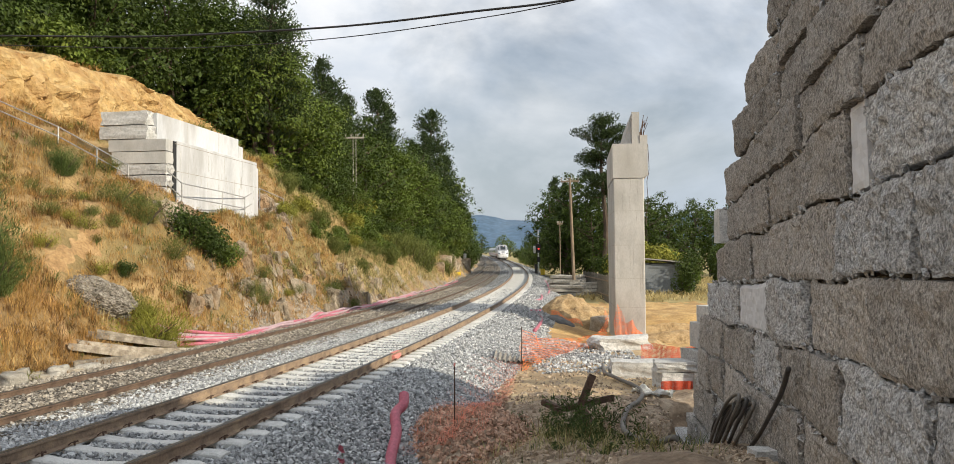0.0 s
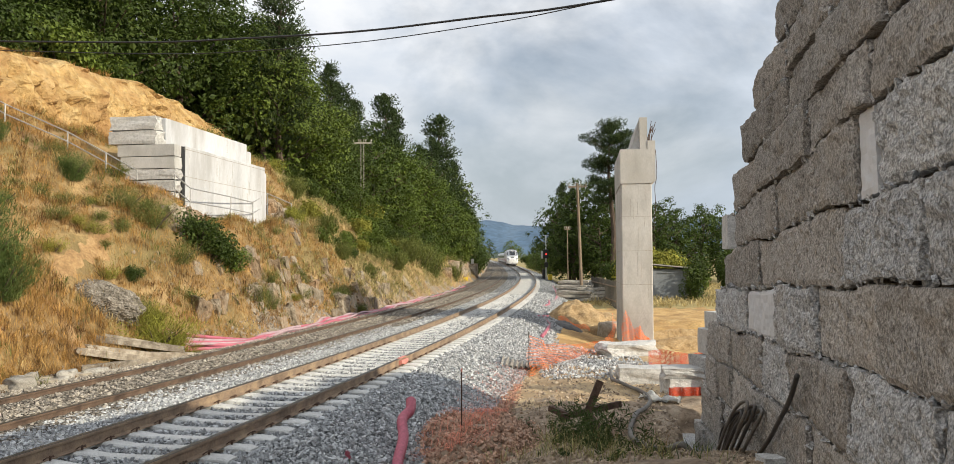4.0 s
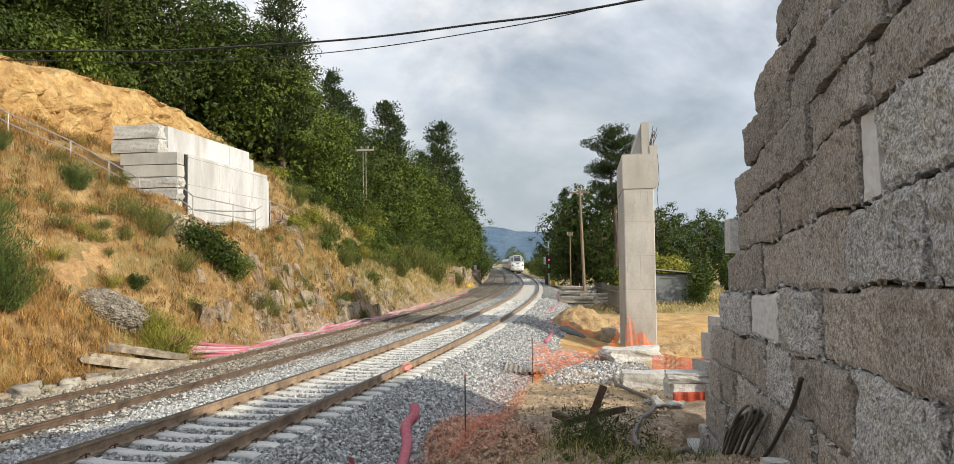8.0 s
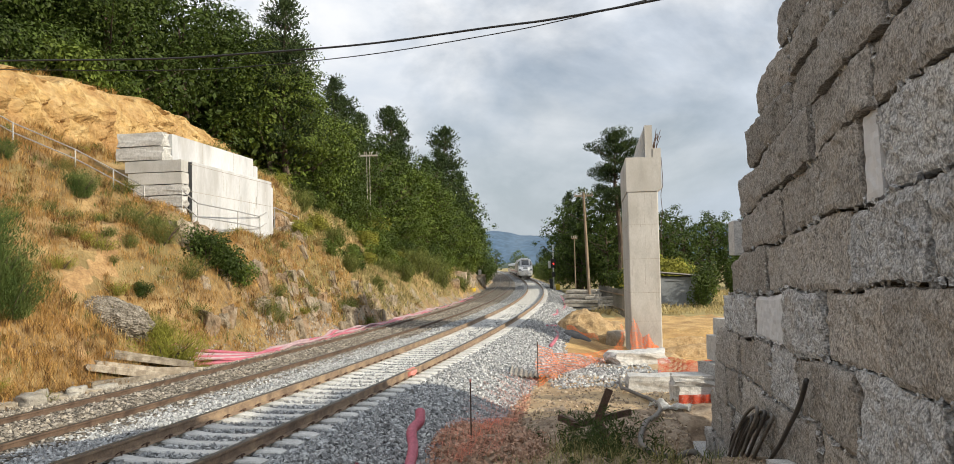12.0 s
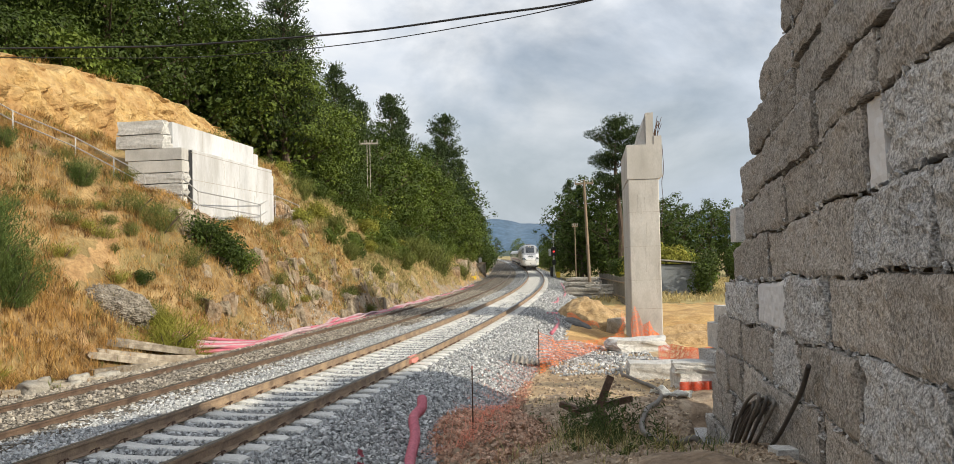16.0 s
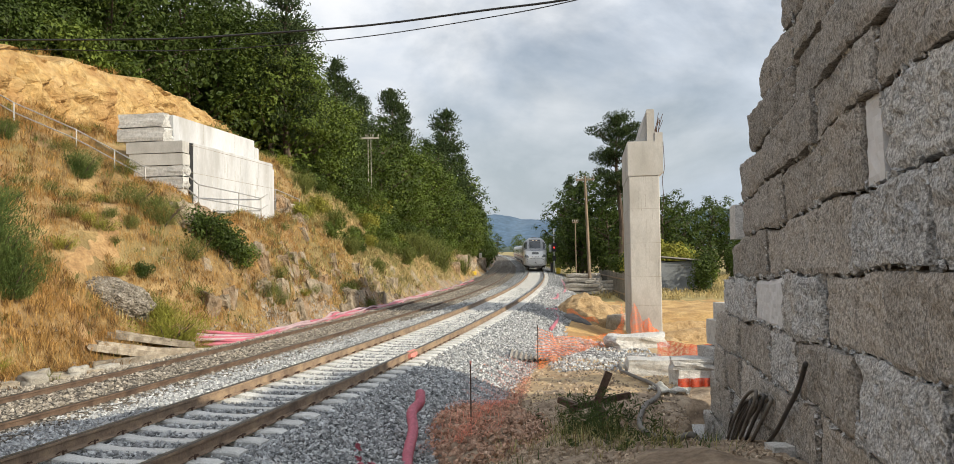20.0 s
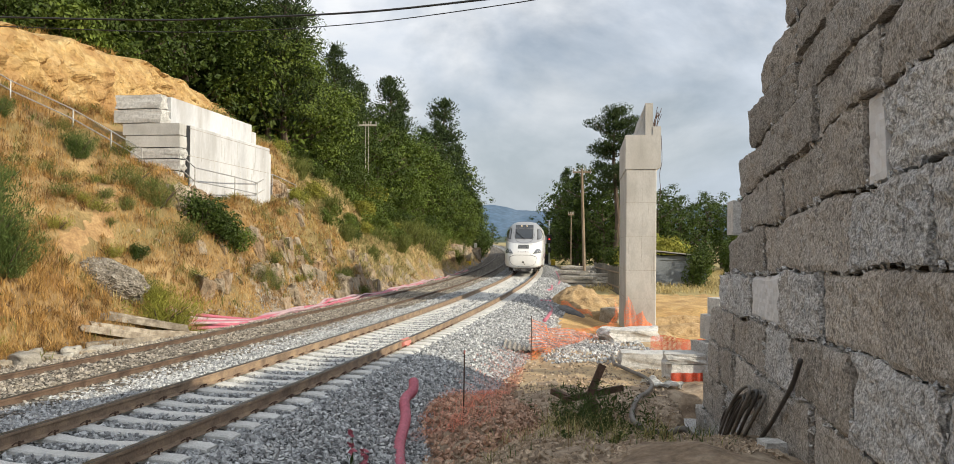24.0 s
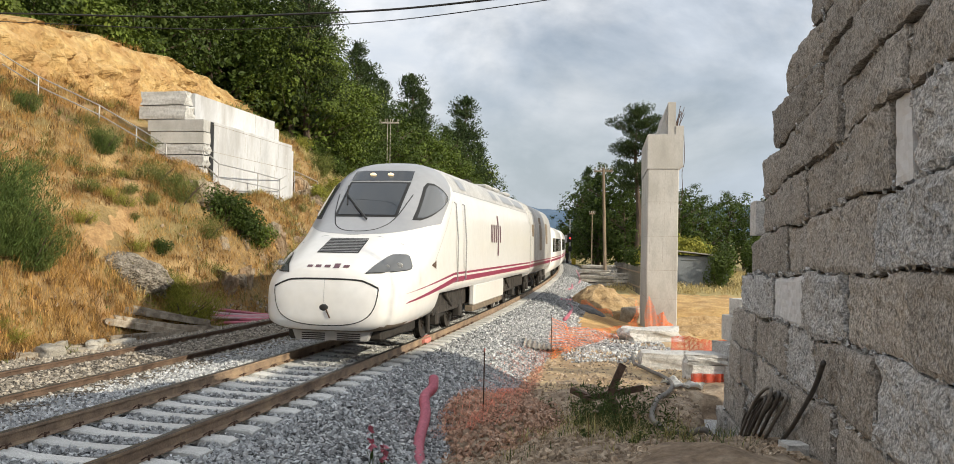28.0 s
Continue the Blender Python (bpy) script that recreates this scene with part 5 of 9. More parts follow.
def power_car():
    car = thing("power_car", Matrix.Identity(4), "white streamlined diesel power car with grey cab hood and burgundy stripes", "train")
    o = new("body", body_mesh(PC_LEN, lambda y: 0.0 if y < 3.15 else 1.06))
    o.parent = car
    part("hood", hood_bm(), M["train_grey"], car, "silver-grey hood round the cab glazing", True)
    part("windscreen", front_patch([(-0.64, 3.45), (0.64, 3.45), (0.63, 2.72), (-0.63, 2.72)], 26, 22, 0.020), M["glass"], car, "dark sloping cab windscreen", True)
    part("windscreen_frame", front_patch([(-0.70, 3.495), (0.70, 3.495), (0.69, 2.68), (-0.69, 2.68)], 26, 22, 0.010), M["seam"], car, "", True)
    lp = part("lamp_panel", front_patch([(-0.68, 3.77), (0.68, 3.77), (0.70, 3.53), (-0.70, 3.53)], 24, 10, 0.018), M["glass"], car, "dark glazed panel for the upper headlamps", True)
    for x in (-0.22, 0.19):
        bm = bmesh.new()
        p = nose_point(x, 3.66, 0.022)
        bmesh.ops.create_uvsphere(bm, u_segments=12, v_segments=8, radius=0.075, matrix=Matrix.Translation(p) @ Matrix.Rotation(0.8, 4, "X") @ Matrix.Diagonal((1, 0.3, 0.8, 1)))
        part("upper_headlamp", bm, M["lamp"], lp, "glowing warm white headlamp", True)
    part("hood_seam", skin_tube(rounded([(-0.84, 3.2), (-0.77, 2.95), (-0.70, 2.74), (-0.56, 2.52), (-0.32, 2.40), (0, 2.37), (0.32, 2.40), (0.56, 2.52), (0.70, 2.74), (0.77, 2.95), (0.84, 3.2)]), 0.012, 0.004), M["seam"], car)
    part("bonnet_seam", skin_tube([(-1.30, 1.95), (-1.05, 2.12), (-0.6, 2.26), (0, 2.30), (0.6, 2.26), (1.05, 2.12), (1.30, 1.95)], 0.008), M["train_grey"], car)
    # wiper
    bm = bmesh.new()
    a, b = (0.08, 2.62), (-0.62, 3.18)
    tube(bm, [Vector((a[0] + (b[0] - a[0]) * t, front_at(a[0] + (b[0] - a[0]) * t, a[1] + (b[1] - a[1]) * t) - 0.05, a[1] + (b[1] - a[1]) * t + 0.02)) for t in (0, 0.5, 1)], 0.024, 6)
    c, d = (-0.70, 3.40), (-0.50, 2.95)
    tube(bm, [Vector((c[0] + (d[0] - c[0]) * t, front_at(c[0] + (d[0] - c[0]) * t, c[1] + (d[1] - c[1]) * t) - 0.03, c[1] + (d[1] - c[1]) * t)) for t in (0, 0.5, 1)], 0.020, 6)
    part("wiper", bm, M["black_paint"], car)
    # bonnet grille
    gr = part("grille", front_patch([(-0.40, 2.22), (0.40, 2.22), (0.42, 1.93), (-0.42, 1.93)], 8, 6, 0.006), M["seam"], car, "black louvred grille on the bonnet", True)
    for i in range(9):
        z = 1.945 + i * 0.030
        part("louvre", front_patch([(-0.39, z + 0.010), (0.39, z + 0.010), (0.39, z), (-0.39, z)], 8, 1, 0.016), M["steel"], gr)
    # headlamps
    for sx in (-1, 1):
        pts = [(sx * a, b) for a, b in rounded([(0.75, 1.565), (0.80, 1.63), (0.92, 1.80), (0.99, 1.885), (1.05, 1.905), (1.18, 1.905), (1.24, 1.875), (1.31, 1.73), (1.325, 1.66), (1.29, 1.61), (1.0, 1.575)], 2)]
        part("headlamp_rim", outline_patch(grown(pts, 1.05), 9, lambda a, b: nose_point(a, b, 0.012)), M["seam"], car, "", True)
        hl = part("headlamp", outline_patch(pts, 9, lambda a, b: nose_point(a, b, 0.026)), M["lens"], car, "clear glazed headlamp over a dark housing", True)
        for x, z, r in ((sx * 1.19, 1.70, 0.075), (sx * 1.04, 1.68, 0.05)):
            bm = bmesh.new()
            bmesh.ops.create_uvsphere(bm, u_segments=12, v_segments=8, radius=r, matrix=Matrix.Translation(nose_point(x, z, 0.02)) @ Matrix.Diagonal((0.9, 0.2, 0.8, 1)))
            part("reflector", bm, M["steel"], hl, "", True)
    # beak
    half = [(1.01, 1.30), (1.0, 1.16), (0.95, 0.95), (0.84, 0.78), (0.62, 0.66), (0.32, 0.605)]
    part("coupler_cover_seam", skin_tube(rounded([(-a, b) for a, b in half] + [(0, 0.595)] + half[::-1]), 0.009, 0.003), M["seam"], car)
    part("coupler_cover_gap", skin_tube(rounded([(-1.01, 1.30), (-0.82, 1.39), (-0.60, 1.445), (0, 1.46), (0.60, 1.445), (0.82, 1.39), (1.01, 1.30)]), 0.017, 0.004), M["seam"], car)
    bm = bmesh.new()
    bmesh.ops.create_uvsphere(bm, u_segments=14, v_segments=8, radius=0.09, matrix=Matrix.Translation((0, front_at(0, 0.93) + 0.005, 0.93)) @ Matrix.Diagonal((1, 0.3, 0.7, 1)))
    part("coupler_opening", bm, M["seam"], car)
    bm = bmesh.new()
    y0 = front_at(0.05, 0.9)
    tube(bm, [(0.02, y0 + 0.02, 0.95), (0.08, y0 - 0.03, 0.84), (0.12, y0 - 0.01, 0.74)], 0.014, 6)
    part("coupler_hook", bm, M["rust_dark"], car)
    part("beak_crease", skin_tube([(0, 1.45), (0, 1.4), (0, 1.2), (0, 1.02)], 0.004), M["train_grey"], car)
    # skirt under the nose
    bm = bmesh.new()
    prism(bm, [(-0.70, 0.28), (0.70, 0.28), (0.78, 0.48), (-0.78, 0.48)], 0.42, 0.60)
    part("front_skirt", bm, M["train_roof"], car, "pale grey louvred skirt under the nose")
    for sx in (-1, 1):
        for i in range(4):
            bm = bmesh.new()
            box(bm, (min(sx * 0.12, sx * 0.58), 0.405, 0.285 + i * 0.038), (max(sx * 0.12, sx * 0.58), 0.425, 0.305 + i * 0.038))
            part("skirt_slot", bm, M["seam"], car)
    bm = bmesh.new()
    box(bm, (-0.95, 0.62, 0.26), (0.95, 3.1, 0.5), 0.05)
    part("nose_underside", bm, M["train_dark"], car)
    for side in (-1, 1):
        q = [(2.60, 2.69), (3.05, 3.02), (3.50, 3.36), (3.66, 3.45), (3.80, 3.44), (4.02, 3.33), (4.17, 3.22), (4.13, 3.14), (3.62, 2.95), (3.10, 2.79), (2.72, 2.69)]
        q = [(a + (c - a) * k / 5, b + (d - b) * k / 5) for (a, b), (c, d) in zip(q, q[1:] + q[:1]) for k in range(5)]
        part("side_window_rim", outline_patch(grown(q, 1.15), 12, lambda a, b: (side * (half_width(a, b) + 0.016), a, b)), M["seam"], car, "", True)
        part("side_window", outline_patch(q, 12, lambda a, b: (side * (half_width(a, b) + 0.026), a, b)), M["side_glass"], car, "grey wedge-shaped cab side window", True)
        # stripes
        for z0, z1, h, mat in ((0.98, 1.235, 0.125, "train_purple"), (1.17, 1.415, 0.055, "train_purple")):
            part("stripe", side_patch([(0.75, z0), (4.6, z1), (4.6, z1 + h), (0.95, z0 + h * 0.35)], 20, 2, 0.005, side), M[mat], car)
            part("stripe", side_patch([(4.6, z1), (PC_LEN - 0.1, z1), (PC_LEN - 0.1, z1 + h), (4.6, z1 + h)], 20, 2, 0.005, side), M[mat], car)
        # door and panel lines
        for y, za, zb in ((4.95, 1.2, 3.25), (5.65, 1.2, 3.25), (PC_LEN - 0.35, 1.1, 3.4)):
            part("panel_line", side_patch([(y, za), (y + 0.02, za), (y + 0.02, zb), (y, zb)], 1, 10, 0.004, side), M["train_roof"], car)
        for y in (4.80, 5.80):
            bm = bmesh.new()
            tube(bm, [(side * (half_width(y, z) + k), y, z) for z, k in ((1.25, 0.0), (1.28, 0.05), (2.2, 0.05), (3.10, 0.05), (3.13, 0.0))], 0.016, 6)
            part("handrail", bm, M["steel"], car)
        part("cab_seam", side_patch([(2.6, 1.7), (2.63, 1.7), (4.78, 3.2), (4.75, 3.2)], 1, 14, 0.004, side), M["train_roof"], car)
        part("roof_line", side_patch([(5.05, 3.40), (PC_LEN - 0.05, 3.40), (PC_LEN - 0.05, 3.42), (5.05, 3.42)], 12, 1, 0.004, side), M["train_grey"], car)
        for y0, y1 in ((6.1, 6.9), (11.2, 12.2), (13.2, 15.6), (16.2, 18.6)):
            part("roof_grille", side_patch([(y0, 3.52), (y1, 3.52), (y1, 3.80), (y0, 3.80)], 4, 4, 0.008, side), M["train_grey"], car, "grey roof air grille")
        bm = bmesh.new()
        box(bm, (min(side * 1.30, side * 1.455), 7.35, 0.52), (max(side * 1.30, side * 1.455), 12.4, 1.075), 0.03)
        part("side_skirt", bm, M["train_white"], car, "white equipment skirt between the bogies")
        bm = bmesh.new()
        box(bm, (min(side * 1.2, side * 1.42), 7.3, 0.36), (max(side * 1.2, side * 1.42), 12.3, 0.515), 0.02)
        part("skirt_edge", bm, M["train_brown"], car)
        part("warning_sign", side_patch([(2.41, 1.69), (2.80, 1.60), (2.80, 1.60), (2.80, 1.78)], 2, 2, 0.006, side), M["wood_dark"], car, "small dark triangular sign")
        logo_bars(car, lambda a, z, side=side: (side * (half_width(10, 2.2 + z * 1.25) + 0.008), (9.75 + a * 1.9) if side > 0 else (11.95 - a * 1.9), 2.2 + z * 1.25))
    for a, z0, z1 in ((-0.40, 1.665, 1.705), (-0.23, 1.665, 1.71), (-0.05, 1.665, 1.71), (0.13, 1.655, 1.735), (0.31, 1.665, 1.71)):
        bm = bmesh.new()
        vs = [bm.verts.new(Vector((x, front_at(x, z) - 0.012, z + 0.006))) for x, z in ((a, z0), (a + 0.11, z0), (a + 0.11, z1), (a, z1))]
        bm.faces.new(vs)
        part("wordmark_stroke", bm, M["wordmark"], car)
    bm = bmesh.new()
    box(bm, (-1.2, 3.2, 0.55), (1.2, PC_LEN - 0.3, 1.1), 0.05)
    part("underframe", bm, M["train_dark"], car)
    for y in (12.9, 14.6, 17.2):
        bm = bmesh.new()
        box(bm, (-0.75, y, 4.02), (0.75, y + 1.2, 4.14), 0.04)
        part("roof_hatch", bm, M["train_roof"], car)
    bm = bmesh.new()
    box(bm, (-0.35, 11.9, 4.02), (0.35, 12.5, 4.22), 0.06)
    part("exhaust_box", bm, M["train_dark"], car, "sooty exhaust outlet")
    for y in (5.3, 14.9):
        bogie(car, y)
    wheels = [wheelset(car, y) for y in (4.0, 6.6, 13.6, 16.2)]
    return car, wheels


def coach_skin(w, h, bot):
    def f(y, z):
        zc = 1.7
        k = 4.2
        t = (z - zc) / (h - zc) if z > zc else (zc - z) / (zc - bot)
        return w * max(0.0, 1 - min(1, abs(t)) ** k) ** (1 / k)
    return f


def coach(name, label, length, w, h, bot, side_mat, windows, stripe=True, vents=()):
    car = thing(name, Matrix.Identity(4), label, "train", group="coaches of the train")
    skin = coach_skin(w, h, bot)
    na = 40
    ring = []
    for j in range(na):
        a = 2 * math.pi * (j + 0.5) / na
        c, s = math.cos(a), math.sin(a)
        r = (abs(c) ** 4.2 + abs(s) ** 4.2) ** (-1 / 4.2)
        ring.append((c * r * w, 1.7 + s * r * ((h - 1.7) if s > 0 else (1.7 - bot))))
    bm = bmesh.new()
    rows = []
    for y, k in ((0.12, 0.94), (0.16, 1.0), (length / 2, 1.0), (length - 0.16, 1.0), (length - 0.12, 0.94)):
        rows.append([bm.verts.new((x * k, y, 1.7 + (z - 1.7) * k)) for x, z in ring])
    for a, b in zip(rows, rows[1:]):
        for j in range(na):
            f = bm.faces.new((a[j], a[(j + 1) % na], b[(j + 1) % na], b[j]))
            zc = sum(v.co.z for v in f.verts) / 4
            f.material_index = 1 if zc > h - 0.22 else (2 if zc < bot + 0.12 else 0)
            f.smooth = True
    bm.faces.new(rows[0])
    bm.faces.new(rows[-1][::-1])
    bmesh.ops.recalc_face_normals(bm, faces=bm.faces)
    part("body", bm, [M[side_mat], M["train_roof"], M["train_brown"]], car)
    bm = bmesh.new()
    box(bm, (-1.0, -0.25, 0.6), (1.0, 0.2, h - 0.35), 0.05)
    part("gangway", bm, M["train_dark"], car, "black bellows between the cars")
    for side in (-1, 1):
        for y0, y1, z0, z1 in windows:
            part("window", side_patch([(y0, z0), (y1, z0), (y1, z1), (y0, z1)], 1, 3, 0.008, side, skin), M["glass"], car, "dark tinted window")
        for y0, y1, z0, z1 in vents:
            part("vent", side_patch([(y0, z0), (y1, z0), (y1, z1), (y0, z1)], 1, 3, 0.010, side, skin), M["train_brown"], car, "dusty louvred vent")
        if stripe:
            for z, hh in ((1.235, 0.125), (1.415, 0.055)):
                part("stripe", side_patch([(0.2, z), (length - 0.2, z), (length - 0.2, z + hh), (0.2, z + hh)], 2, 1, 0.006, side, skin), M["train_purple"], car)
    return car


def set_of_cars():
    tech = coach("technical_car", "grey and white generator car with louvred vents", 12.0, 1.47, 4.02, 0.75, "train_roof", [], True,
                 ((0.7, 1.5, 2.5, 3.0), (4.4, 5.6, 1.9, 3.4), (8.0, 9.2, 2.2, 3.2)))
    for side in (-1, 1):
        part("end_panel", side_patch([(0.16, 0.9), (2.2, 0.9), (2.2, 3.6), (0.16, 3.6)], 1, 10, 0.004, side, coach_skin(1.47, 4.02, 0.75)), M["train_white"], tech)
    for y in (2.4, 9.6):
        bogie(tech, y, 2.2)
        for dy in (-1.1, 1.1):
            wheelset(tech, y + dy)
    win = [(1.6 + 1.75 * i, 2.95 + 1.75 * i, 1.75, 2.55) for i in range(6)]
    first = coach("passenger_coach", "low white passenger coach with dark windows and burgundy stripes", 13.1, 1.46, 3.36, 0.45, "train_white", win)
    wheelset(first, 13.0)
    cars = [(tech, PC_LEN + 0.35, 12.0)]
    y = PC_LEN + 0.35 + 12.25
    for i in range(7):
        c = first if i == 0 else copy_thing(first, Matrix.Identity(4))
        cars.append((c, y, 13.1))
        y += 13.35
    return cars


pc, pc_wheels = power_car()
coaches = set_of_cars()


def train_at(t):
    """Metres along the line of the train's tip at t seconds."""
    return float(np.polyval([-47.623, -59.197, -109.977, 233.064], t / 28.0))


def car_pose(s, length):
    a, b = on_line(s + 0.18 * length), on_line(s + 0.82 * length)
    f = Vector(b - a).normalized()
    r = Vector((f.y, -f.x, 0)).normalized()
    u = r.cross(f)
    o = Vector(a) - f * 0.18 * length * (Vector(b - a).length / (0.64 * length))
    m = Matrix((r, f, u)).transposed().to_4x4()
    m.translation = o
    return m


# ---------------------------------------------------------------- trees and shrubs
def leaf_cards(points, size, seed, aspect=1.0, droop=0.0, dirs=None, normals=None):
    """Small folded leaf sprays at the points: two triangles each."""
    r = np.random.RandomState(seed)
    n = len(points)
    a = r.normal(size=(n, 3)) if dirs is None else dirs + 0.45 * r.normal(size=(n, 3))
    a /= np.linalg.norm(a, axis=1, keepdims=True)
    if normals is None:
        b = np.cross(a, r.normal(size=(n, 3)))
    else:
        b = np.cross(normals, a)
        a = np.cross(b, normals)
        a /= np.linalg.norm(a, axis=1, keepdims=True)
    b /= np.linalg.norm(b, axis=1, keepdims=True)
    c = np.cross(a, b)
    s = (size * r.uniform(0.55, 1.35, n))[:, None]
    P = np.asarray(points)
    v = np.stack([P - a * s * 0.5, P + b * s * 0.32 / aspect + c * s * 0.10, P + a * s * 0.5 * aspect ** 0.5, P - b * s * 0.32 / aspect + c * s * 0.10], 1)
    v[:, 2, 2] -= droop * s[:, 0]
    return v.reshape(-1, 3), np.arange(4 * n).reshape(n, 4)


def trunk_bm(height, radius, lean, limbs, rnd, bottom=0.2):
    bm = bmesh.new()
    pts = [Vector((lean[0] * t * t * height, lean[1] * t * t * height, t * height - 0.5 * (t == 0))) + 0.06 * height * t * Vector((math.sin(5 * t), math.cos(4 * t), 0)) * 0.3
           for t in (0, 0.2, 0.4, 0.6, 0.8, 1.0)]
    tube(bm, pts, [radius * (1.25, 0.95, 0.75, 0.55, 0.32, 0.08)[i] for i in range(6)], 8)
    ends = []
    for i in range(limbs):
        t = rnd.uniform(bottom, 0.85)
        k = min(4, int(t * 5))
        base = pts[k].lerp(pts[k + 1], t * 5 - k)
        a = i * 2.4 + rnd.uniform(-0.4, 0.4)
        ln = height * (0.42 - 0.26 * t) * rnd.uniform(0.8, 1.2)
        tip = base + Vector((math.cos(a) * ln, math.sin(a) * ln, ln * rnd.uniform(0.25, 0.8)))
        mid = base.lerp(tip, 0.5) + Vector((0, 0, -0.06 * ln))
        tube(bm, [base, mid, tip], [radius * 0.38, radius * 0.2, radius * 0.05], 5, False)
        ends += [mid, tip]
    return bm, ends, pts[-1]


def broad_tree(name, label, seed, height, spread, leaves, leaf, mat, bottom=0.18):
    rnd = random.Random(seed)
    r = np.random.RandomState(seed)
    tree = thing(name, Matrix.Identity(4), label, "tree")
    bm, ends, tip = trunk_bm(height * 0.88, 0.022 * height, (rnd.uniform(-0.05, 0.05), rnd.uniform(-0.05, 0.05)), 16, rnd, bottom)
    part("trunk", bm, M["bark"], tree)
    clumps = [np.array(e) for e in ends[1::2]] + [np.array(tip)]
    for i in range(44):
        a, t = i * 2.39996 + rnd.uniform(-0.5, 0.5), rnd.uniform(bottom, 0.96)
        rad = spread * (math.sin(math.pi * min(1, (t - bottom * 0.5 + 0.08) / (1.12 - bottom * 0.5)) ** 0.8)) * rnd.uniform(0.62, 1.0)
        clumps.append(np.array([math.cos(a) * rad, math.sin(a) * rad, t * height]))
    # each bough carries tufts on its outer side, each tuft a shell of leaves that face outwards
    tufts = 6
    per = max(8, leaves // (len(clumps) * tufts))
    pts, nrm = [], []
    heart = np.array([0, 0, 0.45 * height])
    for c in clumps:
        out = (c - heart) * np.array([1, 1, 0.7])
        out = out / (np.linalg.norm(out) + 0.1)
        size = spread * rnd.uniform(0.24, 0.38)
        for _ in range(tufts):
            q = r.normal(size=3) + 0.9 * out + np.array([0, 0, 0.35])
            q /= np.linalg.norm(q)
            centre = c + q * size * np.array([1, 1, 0.7]) * rnd.uniform(0.55, 1.0)
            w = r.normal(size=(per, 3))
            w /= np.linalg.norm(w, axis=1, keepdims=True)
            small = size * rnd.uniform(0.42, 0.68)
            pts.append(centre + w * (r.uniform(0.15, 1.0, per) ** 0.5)[:, None] * np.array([small, small, small * 0.62]))
            nrm.append(0.75 * w + 0.7 * q + np.array([0, 0, 0.45]) + 0.30 * r.normal(size=(per, 3)))
    P, Q = np.concatenate(pts), np.concatenate(nrm)
    k = P[:, 2] > bottom * height * 0.4
    v, f = leaf_cards(P[k], leaf, seed, normals=Q[k])
    # sparse large sprays inside close the crown
    n = leaves // 9
    w = r.normal(size=(n, 3))
    w /= np.linalg.norm(w, axis=1, keepdims=True)
    inner = heart + np.array([0, 0, 0.06 * height]) + w * (r.uniform(0, 1, n) ** 0.4)[:, None] * np.array([spread * 0.72, spread * 0.72, height * 0.40])
    v2, f2 = leaf_cards(inner, leaf * 2.0, seed + 1)
    crown = new("crown", array_mesh("crown", np.concatenate([v, v2]), np.concatenate([f, f2 + len(v)]), mat))
    crown.parent = tree
    return tree


